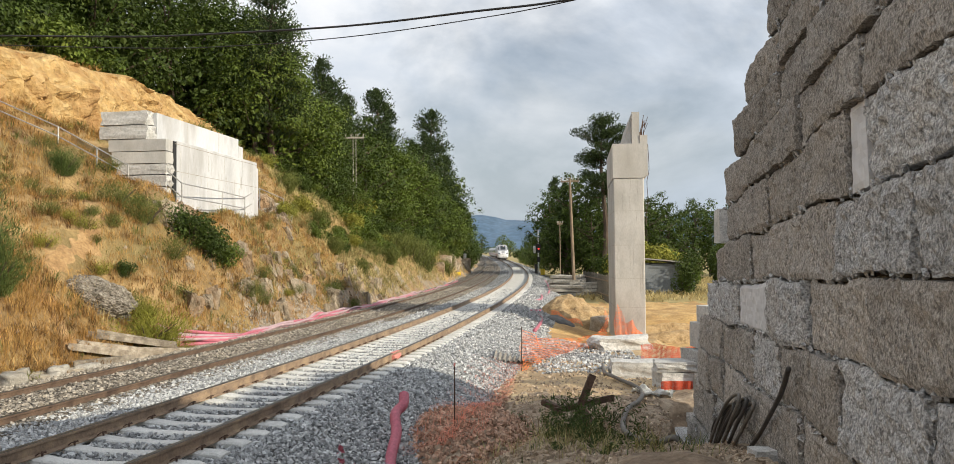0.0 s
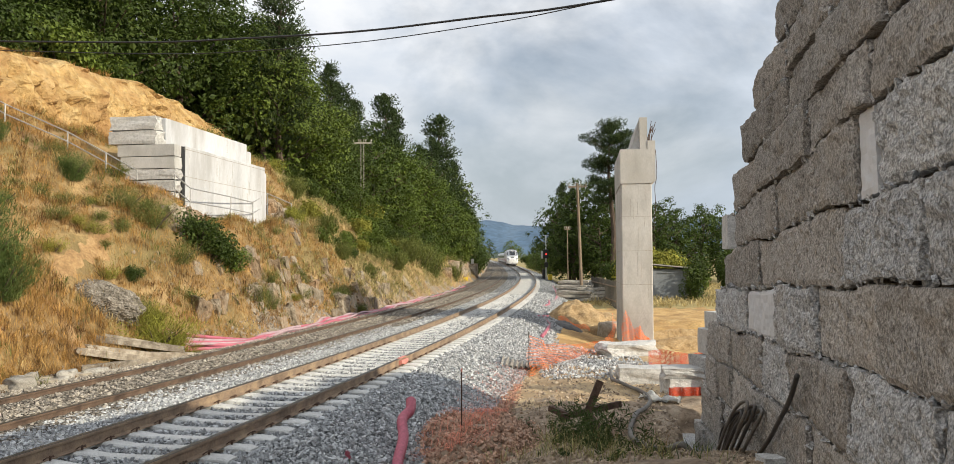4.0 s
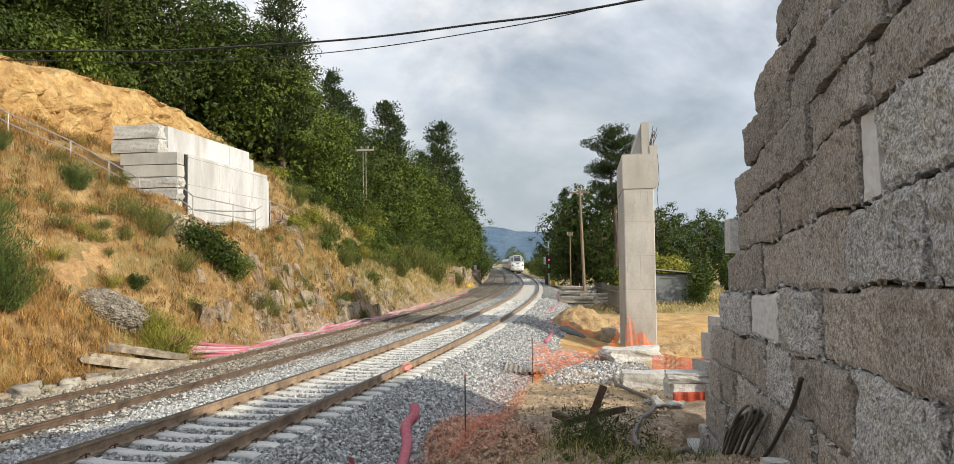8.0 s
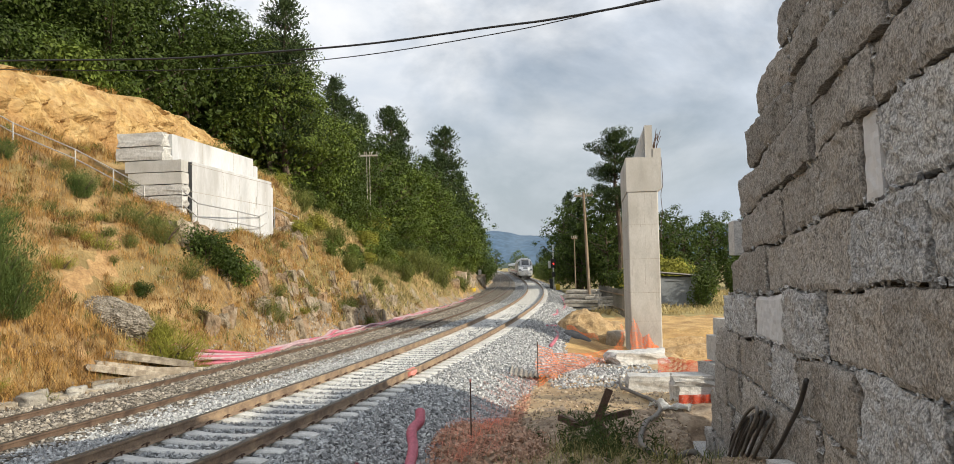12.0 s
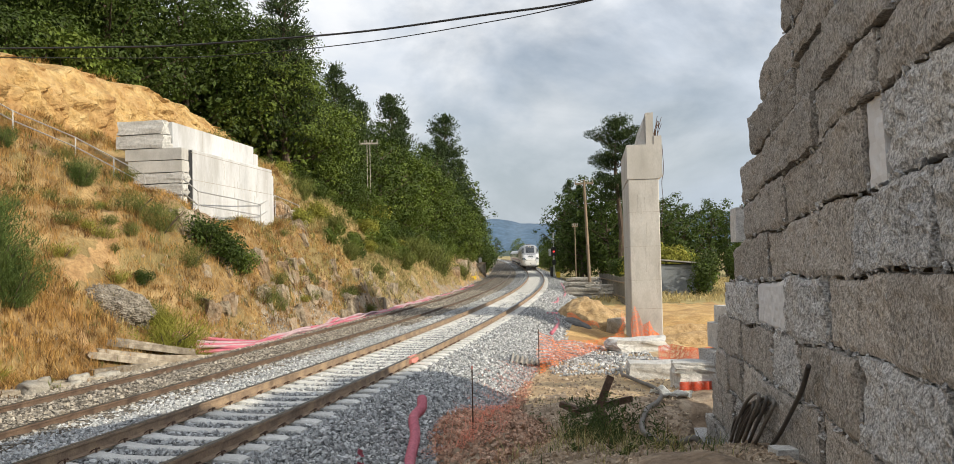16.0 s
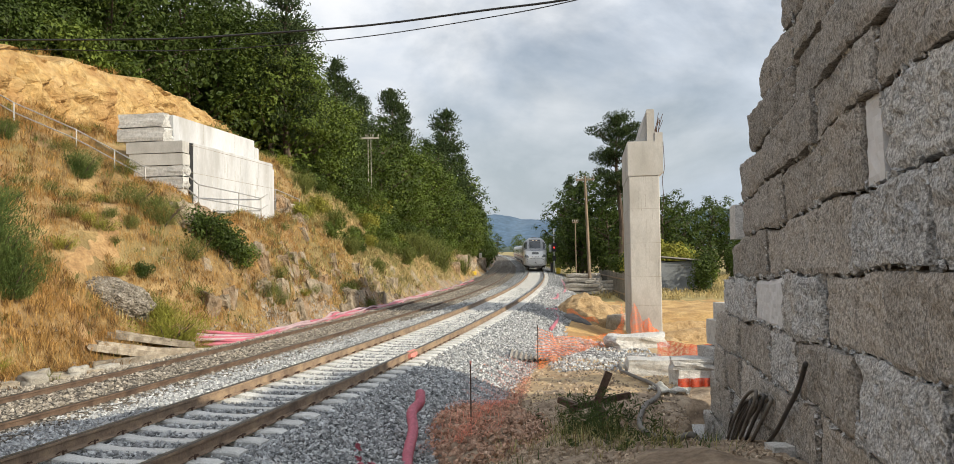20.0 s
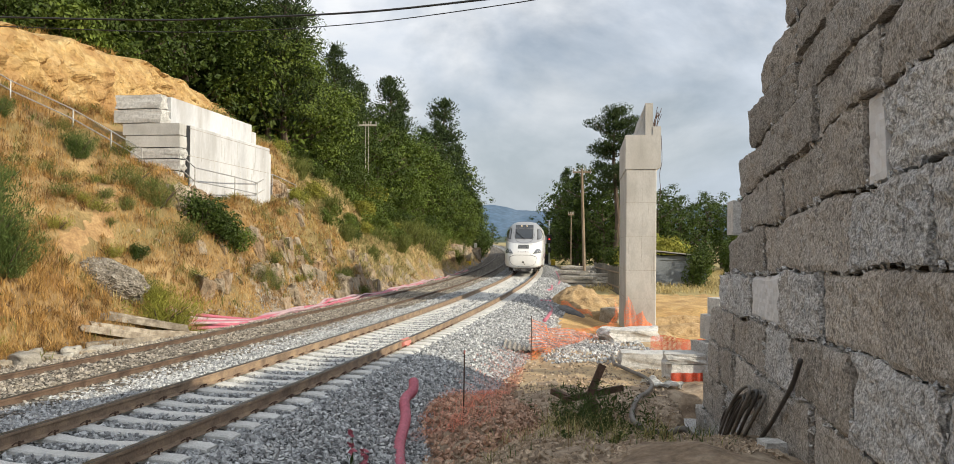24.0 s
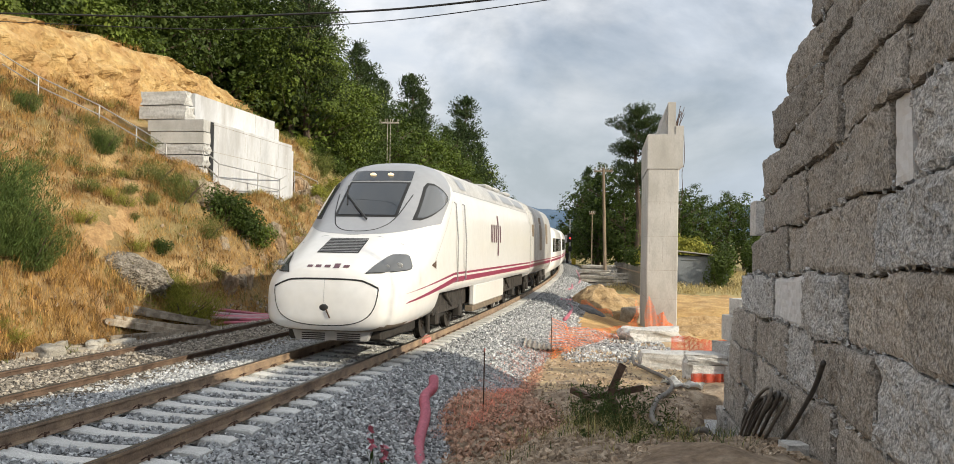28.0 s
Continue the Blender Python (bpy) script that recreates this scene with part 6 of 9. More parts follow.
def pine_tree(name, label, seed, height, spread, leaves, bottom=0.25, clump=0.42, needle=0.42, taper=0.85, boughs=78):
    rnd = random.Random(seed)
    r = np.random.RandomState(seed)
    tree = thing(name, Matrix.Identity(4), label, "tree")
    bm = bmesh.new()
    tube(bm, [(0, 0, -0.5), (0.03 * height, 0, height * 0.35), (0.01 * height, 0.02 * height, height * 0.7), (0, 0, height)], [0.02 * height, 0.016 * height, 0.009 * height, 0.02], 8)
    spots = []
    for i in range(boughs):
        u = ((i + rnd.uniform(-1.5, 1.5)) / boughs)
        u = min(0.985, max(0.0, u))
        a = i * 2.39996 + rnd.uniform(-0.5, 0.5)
        lobe = 0.80 + 0.22 * math.sin(2 * a + seed) * math.sin(7 * u + seed) + rnd.uniform(-0.22, 0.16)
        ln = spread * (1.05 - u) ** taper * lobe * min(1.0, 0.55 + 2.2 * u)
        b = Vector((0.01 * height, 0, (bottom + (1 - bottom) * u) * height - 0.2))
        tip = b + Vector((math.cos(a) * ln, math.sin(a) * ln, ln * rnd.uniform(0.0, 0.45) + 0.2))
        tube(bm, [b, b.lerp(tip, 0.6) - Vector((0, 0, 0.06 * ln)), tip], [0.004 * height, 0.003 * height, 0.01], 4, False)
        for w in ((0.45, 0.72, 1.0) if ln > 1.2 else (0.6, 1.0)):
            side = Vector((-math.sin(a), math.cos(a), 0)) * rnd.uniform(-0.35, 0.35) * ln * w
            spots.append((b.lerp(tip, w) + side, a, 0.55 + 0.55 * w))
    for k in range(4):
        spots.append((Vector((0, 0, height * (0.96 + 0.015 * k))), 0.0, 0.55 - 0.1 * k))
    k = leaves // len(spots)
    pts, dirs = [], []
    for c, a, big in spots:
        q = r.normal(size=(k, 3))
        q /= np.linalg.norm(q, axis=1, keepdims=True)
        size = clump * rnd.uniform(0.75, 1.25) * big
        pts.append(np.array(c) + q * (r.uniform(0, 1, k) ** 0.45)[:, None] * np.array([size, size, size * 0.62]) + np.array([0, 0, 0.2 * size]))
        dirs.append(q * 0.7 + np.array([math.cos(a) * 0.5, math.sin(a) * 0.5, 0.9]))
    part("trunk", bm, M["bark"], tree)
    v, f = leaf_cards(np.concatenate(pts), needle, seed, 1.5, 0.0, np.concatenate(dirs))
    crown = new("crown", array_mesh("crown", v, f, M["needle"]))
    crown.parent = tree
    return tree


def blades(n, seed, spread, height, width, lean=0.5, power=0.5):
    """Thin upright blades on a disc: triangles."""
    r = np.random.RandomState(seed)
    a, q = r.uniform(0, 6.283, n), spread * r.uniform(0, 1, n) ** power
    base = np.stack([np.cos(a) * q, np.sin(a) * q, np.zeros(n)], 1)
    h = height * r.uniform(0.5, 1.1, n) * (1 - 0.35 * (q / spread) ** 2)
    out = np.stack([np.cos(a), np.sin(a), np.zeros(n)], 1) * (lean * h * (0.25 + 0.75 * q / spread))[:, None]
    tip = base + out + np.stack([r.normal(0, 0.12, n) * h, r.normal(0, 0.12, n) * h, h], 1)
    side = np.stack([np.sin(a + r.uniform(-1.5, 1.5, n)), np.cos(a), np.zeros(n)], 1) * width * 0.5
    mid = base * 0.55 + tip * 0.45 + np.stack([np.zeros(n), np.zeros(n), 0.10 * h], 1)
    v = np.stack([base, mid - side, tip, mid + side], 1)
    return v.reshape(-1, 3), np.arange(4 * n).reshape(n, 4)


def broom_bush(name, label, seed, spread, height, n, mat, lean=0.55, shoot=0.07):
    b = thing(name, Matrix.Identity(4), label, "shrub")
    r = np.random.RandomState(seed)
    pts, dirs = [], []
    for i in range(40):
        a, q = r.uniform(0, 6.283), spread * 0.75 * r.uniform(0, 1) ** 0.6
        k = n // 40
        hh = height * (1 - 0.45 * (q / spread) ** 2) * r.uniform(0.6, 1.0)
        t = r.uniform(0.05, 1.0, k)
        c = np.array([math.cos(a) * q, math.sin(a) * q, 0])
        fan = r.normal(0, 0.13 * spread, (k, 3)) * (0.35 + 0.65 * t)[:, None]
        pts.append(c * (0.45 + 0.75 * t)[:, None] + fan + np.stack([np.zeros(k), np.zeros(k), t * hh], 1))
        dirs.append(c * lean / max(q, 0.01) * 0.8 + np.array([0, 0, 1.0]) + r.normal(0, 0.25, (k, 3)))
    P, D = np.concatenate(pts), np.concatenate(dirs)
    P[:, 2] = np.abs(P[:, 2])
    v, f = leaf_cards(P, shoot * height, seed, 4.0, 0.0, D)
    o = new("crown", array_mesh("crown", v, f, mat))
    o.parent = b
    rnd = random.Random(seed)
    bm = bmesh.new()
    for i in range(7):
        a = rnd.uniform(0, 6.283)
        tube(bm, [(0, 0, -0.1), (math.cos(a) * spread * 0.3, math.sin(a) * spread * 0.3, height * 0.3), (math.cos(a) * spread * 0.6, math.sin(a) * spread * 0.6, height * 0.6)], [0.02, 0.014, 0.006], 4, False)
    part("stem", bm, M["bark"], b)
    return b


def leafy_bush(name, label, seed, spread, height, n, mat, leaf=0.10):
    b = thing(name, Matrix.Identity(4), label, "shrub")
    r = np.random.RandomState(seed)
    pts, nrm = [], []
    for _ in range(14):
        a, q = r.uniform(0, 6.283), spread * r.uniform(0, 0.75)
        c = np.array([math.cos(a) * q, math.sin(a) * q, height * r.uniform(0.25, 0.8)])
        p = r.normal(size=(n // 14, 3))
        p /= np.linalg.norm(p, axis=1, keepdims=True)
        pts.append(c + p * (r.uniform(0.3, 1, n // 14) ** 0.5)[:, None] * np.array([spread * 0.42, spread * 0.42, height * 0.30]))
        nrm.append(p + np.array([0, 0, 0.3]) + 0.4 * r.normal(size=p.shape))
    P = np.concatenate(pts)
    P[:, 2] = np.abs(P[:, 2])
    v, f = leaf_cards(P, leaf, seed, normals=np.concatenate(nrm))
    o = new("foliage", array_mesh("foliage", v, f, mat))
    o.parent = b
    rnd = random.Random(seed)
    bm = bmesh.new()
    for i in range(6):
        a = rnd.uniform(0, 6.283)
        tube(bm, [(0, 0, -0.1), (math.cos(a) * spread * 0.5, math.sin(a) * spread * 0.5, height * 0.6)], [0.025, 0.008], 4, False)
    part("stem", bm, M["bark"], b)
    return b


def plant(src, x, y, size, turn, dz=0.0, z=None):
    zz = float(ground_z(x, y)) if z is None else z
    o = copy_thing(src, Matrix.Translation((x, y, zz + dz)) @ Matrix.Rotation(turn, 4, "Z"))
    o.scale = (size, size, size)
    return o


def sunk(x, y):
    """How deep a tree of the wood stands in the bank past the abutment."""
    return -float(bank_lift(-offset_of(x, y) - 6.5, y))


def drop_source(ob):
    for o in (*ob.children_recursive, ob):
        bpy.data.objects.remove(o)


OAKS = [broad_tree("oak_tree", "dense green oak in the roadside wood", 1, 10, 3.4, 3600, 0.27, M["leaf"], 0.08),
        broad_tree("oak_tree", "dense green oak in the roadside wood", 2, 9, 3.8, 3600, 0.27, M["leaf"], 0.08),
        broad_tree("oak_tree", "dark green oak in the roadside wood", 3, 11, 3.3, 3600, 0.27, M["leaf_dark"], 0.1)]
TALL_PINE = pine_tree("pine_tree", "tall bare-trunked pine with a dark ragged crown", 9, 18.3, 3.8, 30000, 0.54, 1.05, 0.19, 0.45, 27)
FINE_OAKS = [broad_tree("oak_tree", "dense fresh green oak at the top of the cutting", 6, 10, 3.7, 11500, 0.165, M["leaf"], 0.04),
             broad_tree("oak_tree", "dense dark green oak at the top of the cutting", 7, 10.5, 3.6, 11500, 0.165, M["leaf_dark"], 0.04),
             broad_tree("oak_tree", "dense dark green oak at the top of the cutting", 8, 9.6, 3.9, 11500, 0.165, M["leaf_dark"], 0.04)]
PINES = [pine_tree("pine_tree", "slender dark green pine standing above the wood", 4, 14, 3.0, 13000, 0.14, 0.74, 0.20, 0.9, 46),
         pine_tree("pine_tree", "dark green pine with a ragged crown", 5, 12, 3.3, 13000, 0.16, 0.80, 0.20, 0.8, 42)]


def build_wood():
    rnd = random.Random(21)
    # left wood, in rows parallel to the line
    for row, (off0, s0, s1, step) in enumerate(((-11.6, 72, 190, 4.8), (-14.8, 60, 160, 5.4), (-20.0, 42, 110, 5.4), (-22.5, 35, 62, 5.0), (-27.5, 33, 50, 6.5))):
        s = s0
        while s < s1:
            o = off0 + rnd.uniform(-1.4, 1.4) - (4.2 if row > 1 and s < 58 else 0.0)
            p = on_line(s + rnd.uniform(-1, 1), o)
            pine = row >= 1 and rnd.random() < 0.12 and s > 60
            src = rnd.choice(PINES if pine else FINE_OAKS if s < 66 else OAKS)
            # rows above the bank: dark leaf colour stands in for the wood's shade
            if row > 1 and src is FINE_OAKS[0]:
                src = FINE_OAKS[2]
            size = rnd.uniform(0.85, 1.1) * (0.95 if row == 0 else 0.9 if row == 1 else 1.0) * (1.28 if s < 60 and row == 2 else 1.45 if s < 60 and row == 3 else 1.7 if s < 60 and row == 4 else 1.0)
            t = plant(src, p[0], p[1], size, rnd.uniform(0, 6.28), sunk(p[0], p[1]) - 0.2)
            t["group"] = "trees of the wood on the slope"
            s += step * rnd.uniform(0.8, 1.2)
    for x, y, top in ((-11.5, 53, 19.6), (-10.8, 66, 17.5), (-10.7, 70, 16.9), (-10.1, 75, 16.4), (-8.7, 88, 19.4), (-7.8, 90, 18.2), (-3.7, 108, 20.6), (-4.4, 104, 17.2), (-5.8, 100, 15.8), (-2.2, 118, 16.0)):
        z = float(ground_z(x, y))
        t = plant(PINES[int(x * 10) % 2], x, y, (top - z) / (14.0 if int(x * 10) % 2 == 0 else 12.0), rnd.uniform(0, 6.28), -0.2)
        t["group"] = "trees of the wood on the slope"
    # the tall oaks that make the wood's skyline
    for x, y, top in ((-16.2, 60.4, 13.6), (-14.2, 60.1, 13.6), (-12.5, 56.0, 11.9), (-12.0, 57.9, 10.1), (-11.0, 60.8, 8.7), (-10.3, 67.6, 8.5), (-8.8, 77.3, 8.9), (-7.4, 88.1, 9.6),
                      (-5.4, 109.7, 11.0), (-3.9, 146.0, 12.2), (-1.8, 205.0, 10.5), (-1.6, 122.0, 10.4), (-4.0, 120.0, 13.2), (-17.5, 52.0, 13.0), (-16.4, 55.0, 13.0), (-20.0, 47.0, 12.5), (-12.6, 53.0, 10.6)):
        # left end dark-leaved as well, shade put into the leaf colour
        t = plant(FINE_OAKS[2] if x < -15 else FINE_OAKS[int(y * 3) % 3] if y < 80 else OAKS[int(y) % 3], x, y, top / 10.2, rnd.uniform(0, 6.28), sunk(x, y) - 0.3)
        t["group"] = "trees of the wood on the slope"
    # fresh green crowns before the pines
    for x, y, top in ((-7.9, 62.6, 8.0), (-4.9, 86.0, 12.0), (-3.0, 100.0, 10.6), (-6.2, 76.0, 9.2)):
        t = plant(FINE_OAKS[0], x, y, (top - float(ground_z(x, y))) / 10.2, rnd.uniform(0, 6.28), -0.3)
        t["group"] = "trees of the wood on the slope"
    # far belt across the end of the straight
    for i in range(20):
        plant(OAKS[i % 3], -40 + 6.5 * i + rnd.uniform(-2, 2), rnd.uniform(430, 480), rnd.uniform(0.85, 1.3), rnd.uniform(0, 6.28), -0.3)["group"] = "far trees"
    # right: grove past the yard
    for x, y, k, size in ((12.9, 112.5, 0, 0.88), (13.7, 108, 1, 1.2), (15.6, 108.5, 2, 1.25), (18, 104, 0, 1.12), (24.0, 134, 2, 1.0), (25.0, 110, 1, 1.0), (13.0, 110, 3, 0.86),
                        (21, 98, 1, 0.85), (24, 100, 2, 0.82), (28, 104, 0, 0.88), (32, 102, 1, 0.85), (37, 104, 2, 0.85), (42, 106, 0, 0.9), (22.0, 150, 3, 0.8),
                        (25, 116, 1, 0.95), (34, 118, 2, 0.95), (25.0, 146, 0, 1.0), (47, 104, 1, 0.9), (53, 108, 2, 0.9), (30, 112, 0, 0.9), (39, 114, 1, 0.95), (19.5, 108, 2, 0.95), (15.0, 99.0, 1, 0.82), (17.4, 100.5, 2, 0.85), (12.7, 105.0, 0, 0.80), (16.0, 160.0, 1, 1.3), (17.4, 162.0, 3, 1.22), (17.5, 168.0, 2, 1.1), (19.0, 176.0, 0, 1.2)):
        src = (OAKS[2], OAKS[2], OAKS[2], PINES[0])[k]
        t = plant(src, x, y, size, rnd.uniform(0, 6.28), -0.2)
        t["group"] = "trees beyond the yard"
    for i in range(13):
        p = on_line(152 + 7.0 * i, 5.2 + 0.9 * math.sin(i * 2.3))
        plant(OAKS[i % 3], p[0], p[1], 0.34 + 0.10 * math.sin(i * 1.7), rnd.uniform(0, 6.28), -0.3)["group"] = "trees beyond the yard"
    plant(TALL_PINE, 15.7, 96.0, 1.0, 0.7, -0.3)


build_wood()
for source in OAKS + FINE_OAKS + PINES + [TALL_PINE]:
    drop_source(source)


# ---------------------------------------------------------------- grass, shrubs and stones of the cutting
def slope_points(n, seed, y0, y1, d0, d1, keep=None):
    r = np.random.RandomState(seed)
    y = r.uniform(y0, y1, n)
    d = r.uniform(d0, d1, n)
    x = np.interp(y, T_Y, T_X) - (6.5 + d) / np.cos(np.interp(y, T_Y, T_H))
    if keep is not None:
        k = keep(x, y, d)
        x, y = x[k], y[k]
    return np.stack([x, y, ground_z(x, y)], 1)


def bare(x, y):
    """The trodden path and the rock faces carry no grass."""
    path = np.abs(x - np.interp(y, [18, 21, 23.5, 26, 28, 30], [-9.0, -9.3, -11.0, -10.95, -12.4, -13.6])) < 0.30 + 0.10 * waves(x, y, 2, 40)
    return path & (y < 30)


def grass_object(name, label, roots, blades_each, height, width, seed, mat):
    r = np.random.RandomState(seed)
    P = np.repeat(roots, blades_each, 0)
    n = len(P)
    hs = np.repeat(height * r.uniform(0.45, 1.25, len(roots)), blades_each) * r.uniform(0.6, 1.1, n)
    base = P + np.stack([r.normal(0, 0.07, n), r.normal(0, 0.07, n), np.full(n, -0.03)], 1)
    a = r.uniform(0, 6.283, n)
    bend = np.stack([np.cos(a), np.sin(a), np.zeros(n)], 1) * (hs * r.uniform(0.15, 1.15, n))[:, None]
    tip = base + bend + np.stack([np.zeros(n), np.zeros(n), hs], 1)
    mid = base + bend * 0.3 + np.stack([np.zeros(n), np.zeros(n), hs * 0.62], 1)
    side = np.stack([-np.sin(a), np.cos(a), np.zeros(n)], 1) * (width * r.uniform(0.6, 1.3, n))[:, None] * 0.5
    v = np.stack([base - side * 0.6, mid + side, tip, mid - side], 1).reshape(-1, 3)
    return tagged(new(name, array_mesh(name, v, np.arange(4 * n).reshape(n, 4), mat)), label, "grass", kind="stuff")


def build_grass():
    near = slope_points(15500, 31, 15, 46, 0.1, 9.3, lambda x, y, d: (d > 0.9 - ease((y - 20.5) / 3.5)) & ~bare(x, y) & (waves(x, y, 3.2, 33) > -0.85) & ~((d > 3.6) & (d < 8.0) & (y > 31) & (y < 42)))
    grass_object("dry_grass", "tufts of golden dry grass on the cutting slope", near, 11, 0.30, 0.011, 32, M["straw"])
    pale = slope_points(3600, 34, 13, 46, 0.1, 10, lambda x, y, d: (d > 0.9 - ease((y - 20.5) / 3.5)) & ~bare(x, y) & (waves(x, y, 2.4, 35) > 0.15) & ~((d > 3.6) & (d < 8.0) & (y > 31) & (y < 42)))
    grass_object("pale_grass", "pale straw-coloured seeding grass on the slope", pale, 8, 0.46, 0.013, 36, M["straw_pale"])
    far = slope_points(6000, 37, 44, 110, 0.3, 7.5, lambda x, y, d: waves(x, y, 5, 38) > -0.8)
    grass_object("far_dry_grass", "dry grass on the far slope of the cutting", far, 8, 0.48, 0.03, 39, M["straw_pale"])
    green = slope_points(4200, 41, 14, 60, 0.2, 9, lambda x, y, d: waves(x, y, 3.0, 42) > 0.15)
    grass_object("green_grass", "grey-green weeds between the dry grass", green, 10, 0.32, 0.016, 43, M["broom"])
    olive = slope_points(4200, 57, 34, 78, 0.6, 7.5, lambda x, y, d: (waves(x, y, 3.5, 58) > -0.35) & ~((d > 3.4) & (d < 8.0) & (y < 42)))
    grass_object("olive_grass", "yellow-green grass on the far part of the cutting", olive, 10, 0.42, 0.022, 59, M["olive"])
    toe = slope_points(1500, 51, 15, 23, 0.75, 4.2, lambda x, y, d: waves(x, y, 1.6, 52) > -0.7)
    grass_object("toe_grass", "dry brown grass and weeds at the foot of the slope", toe, 10, 0.42, 0.016, 53, M["straw"])
    toe = slope_points(700, 54, 15, 23, 0.75, 4.2, lambda x, y, d: waves(x, y, 1.4, 55) > 0.0)
    grass_object("toe_bracken", "brown dead weeds at the foot of the slope", toe, 14, 0.30, 0.015, 56, M["bracken"])
    crest = slope_points(1500, 49, 18, 52, 8.9, 13.2, lambda x, y, d: (d < 9.2) | (d > 11.3))
    grass_object("crest_grass", "dry grass and weeds along the edge of the cut bank", crest, 10, 0.5, 0.02, 50, M["straw"])
    dark = slope_points(3200, 46, 13, 60, 0.2, 9.5, lambda x, y, d: ~bare(x, y) & (waves(x, y, 2.8, 47) > 0.05) & ~((d > 3.6) & (d < 8.0) & (y > 31) & (y < 42)))
    grass_object("dead_bracken", "brown dead bracken among the dry grass", dark, 14, 0.28, 0.017, 48, M["bracken"])
    clumps = slope_points(7000, 146, 15, 48, 0.8, 9.3, lambda x, y, d: ~bare(x, y) & (waves(x, y, 1.1, 147) > 0.42) & ~((d > 3.6) & (d < 8.0) & (y > 31) & (y < 42)))
    grass_object("bracken_clumps", "matted dark brown clumps in the dry grass", clumps, 12, 0.34, 0.014, 148, M["bracken"])
    r = np.random.RandomState(44)
    x, y = r.uniform(6.8, 40, 5200), r.uniform(60, 100, 5200)
    k = offset_of(x, y) > 4.6
    roots = np.stack([x[k], y[k], ground_z(x[k], y[k])], 1)
    grass_object("meadow_grass", "dry yellow meadow grass beyond the yard", roots, 5, 0.5, 0.05, 45, M["straw_pale"])


build_grass()

BROOM = [broom_bush("broom_shrub", "green broom shrub with fine upright shoots on the slope", 61, 1.0, 1.3, 12000, M["broom_dark"], 0.55, 0.055),
         broom_bush("broom_shrub", "grey-green broom shrub with fine upright shoots", 62, 1.0, 0.9, 4200, M["broom"], 0.8),
         broom_bush("broom_shrub", "yellow-green broom shrub beside the rubble", 63, 1.0, 0.7, 6500, M["broom_yellow"], 0.8, 0.10)]
BUSH = [leafy_bush("leafy_bush", "dark green leafy bush on the slope", 64, 1.0, 1.5, 3200, M["leaf_dark"], 0.10),
        leafy_bush("leafy_bush", "fresh green leafy bush on the slope", 65, 1.0, 1.2, 2600, M["leaf"], 0.11),
        leafy_bush("leafy_bush", "tall dense green bush beside the shed", 67, 1.0, 2.3, 3600, M["leaf_dark"], 0.12),
        leafy_bush("leafy_bush", "yellow-green bush behind the shed", 68, 1.0, 1.4, 2600, M["broom_yellow"], 0.10)]
TUFT = [broom_bush("broom_shrub", "low tufty grey-green shrub in the dry grass", 90, 1.0, 0.9, 1500, M["broom"], 0.8, 0.13),
        broom_bush("broom_shrub", "low yellow-green shrub in the dry grass", 91, 1.0, 0.8, 1500, M["broom_yellow"], 0.8, 0.13)]
SCRUB = leafy_bush("leafy_bush", "dark low bush beside the line in the distance", 92, 1.0, 1.3, 900, M["leaf_dark"], 0.2)
FAR_BROOM = broom_bush("broom_shrub", "green broom shrub with fine upright shoots on the slope", 69, 1.0, 1.3, 4200, M["broom"], 0.55, 0.10)


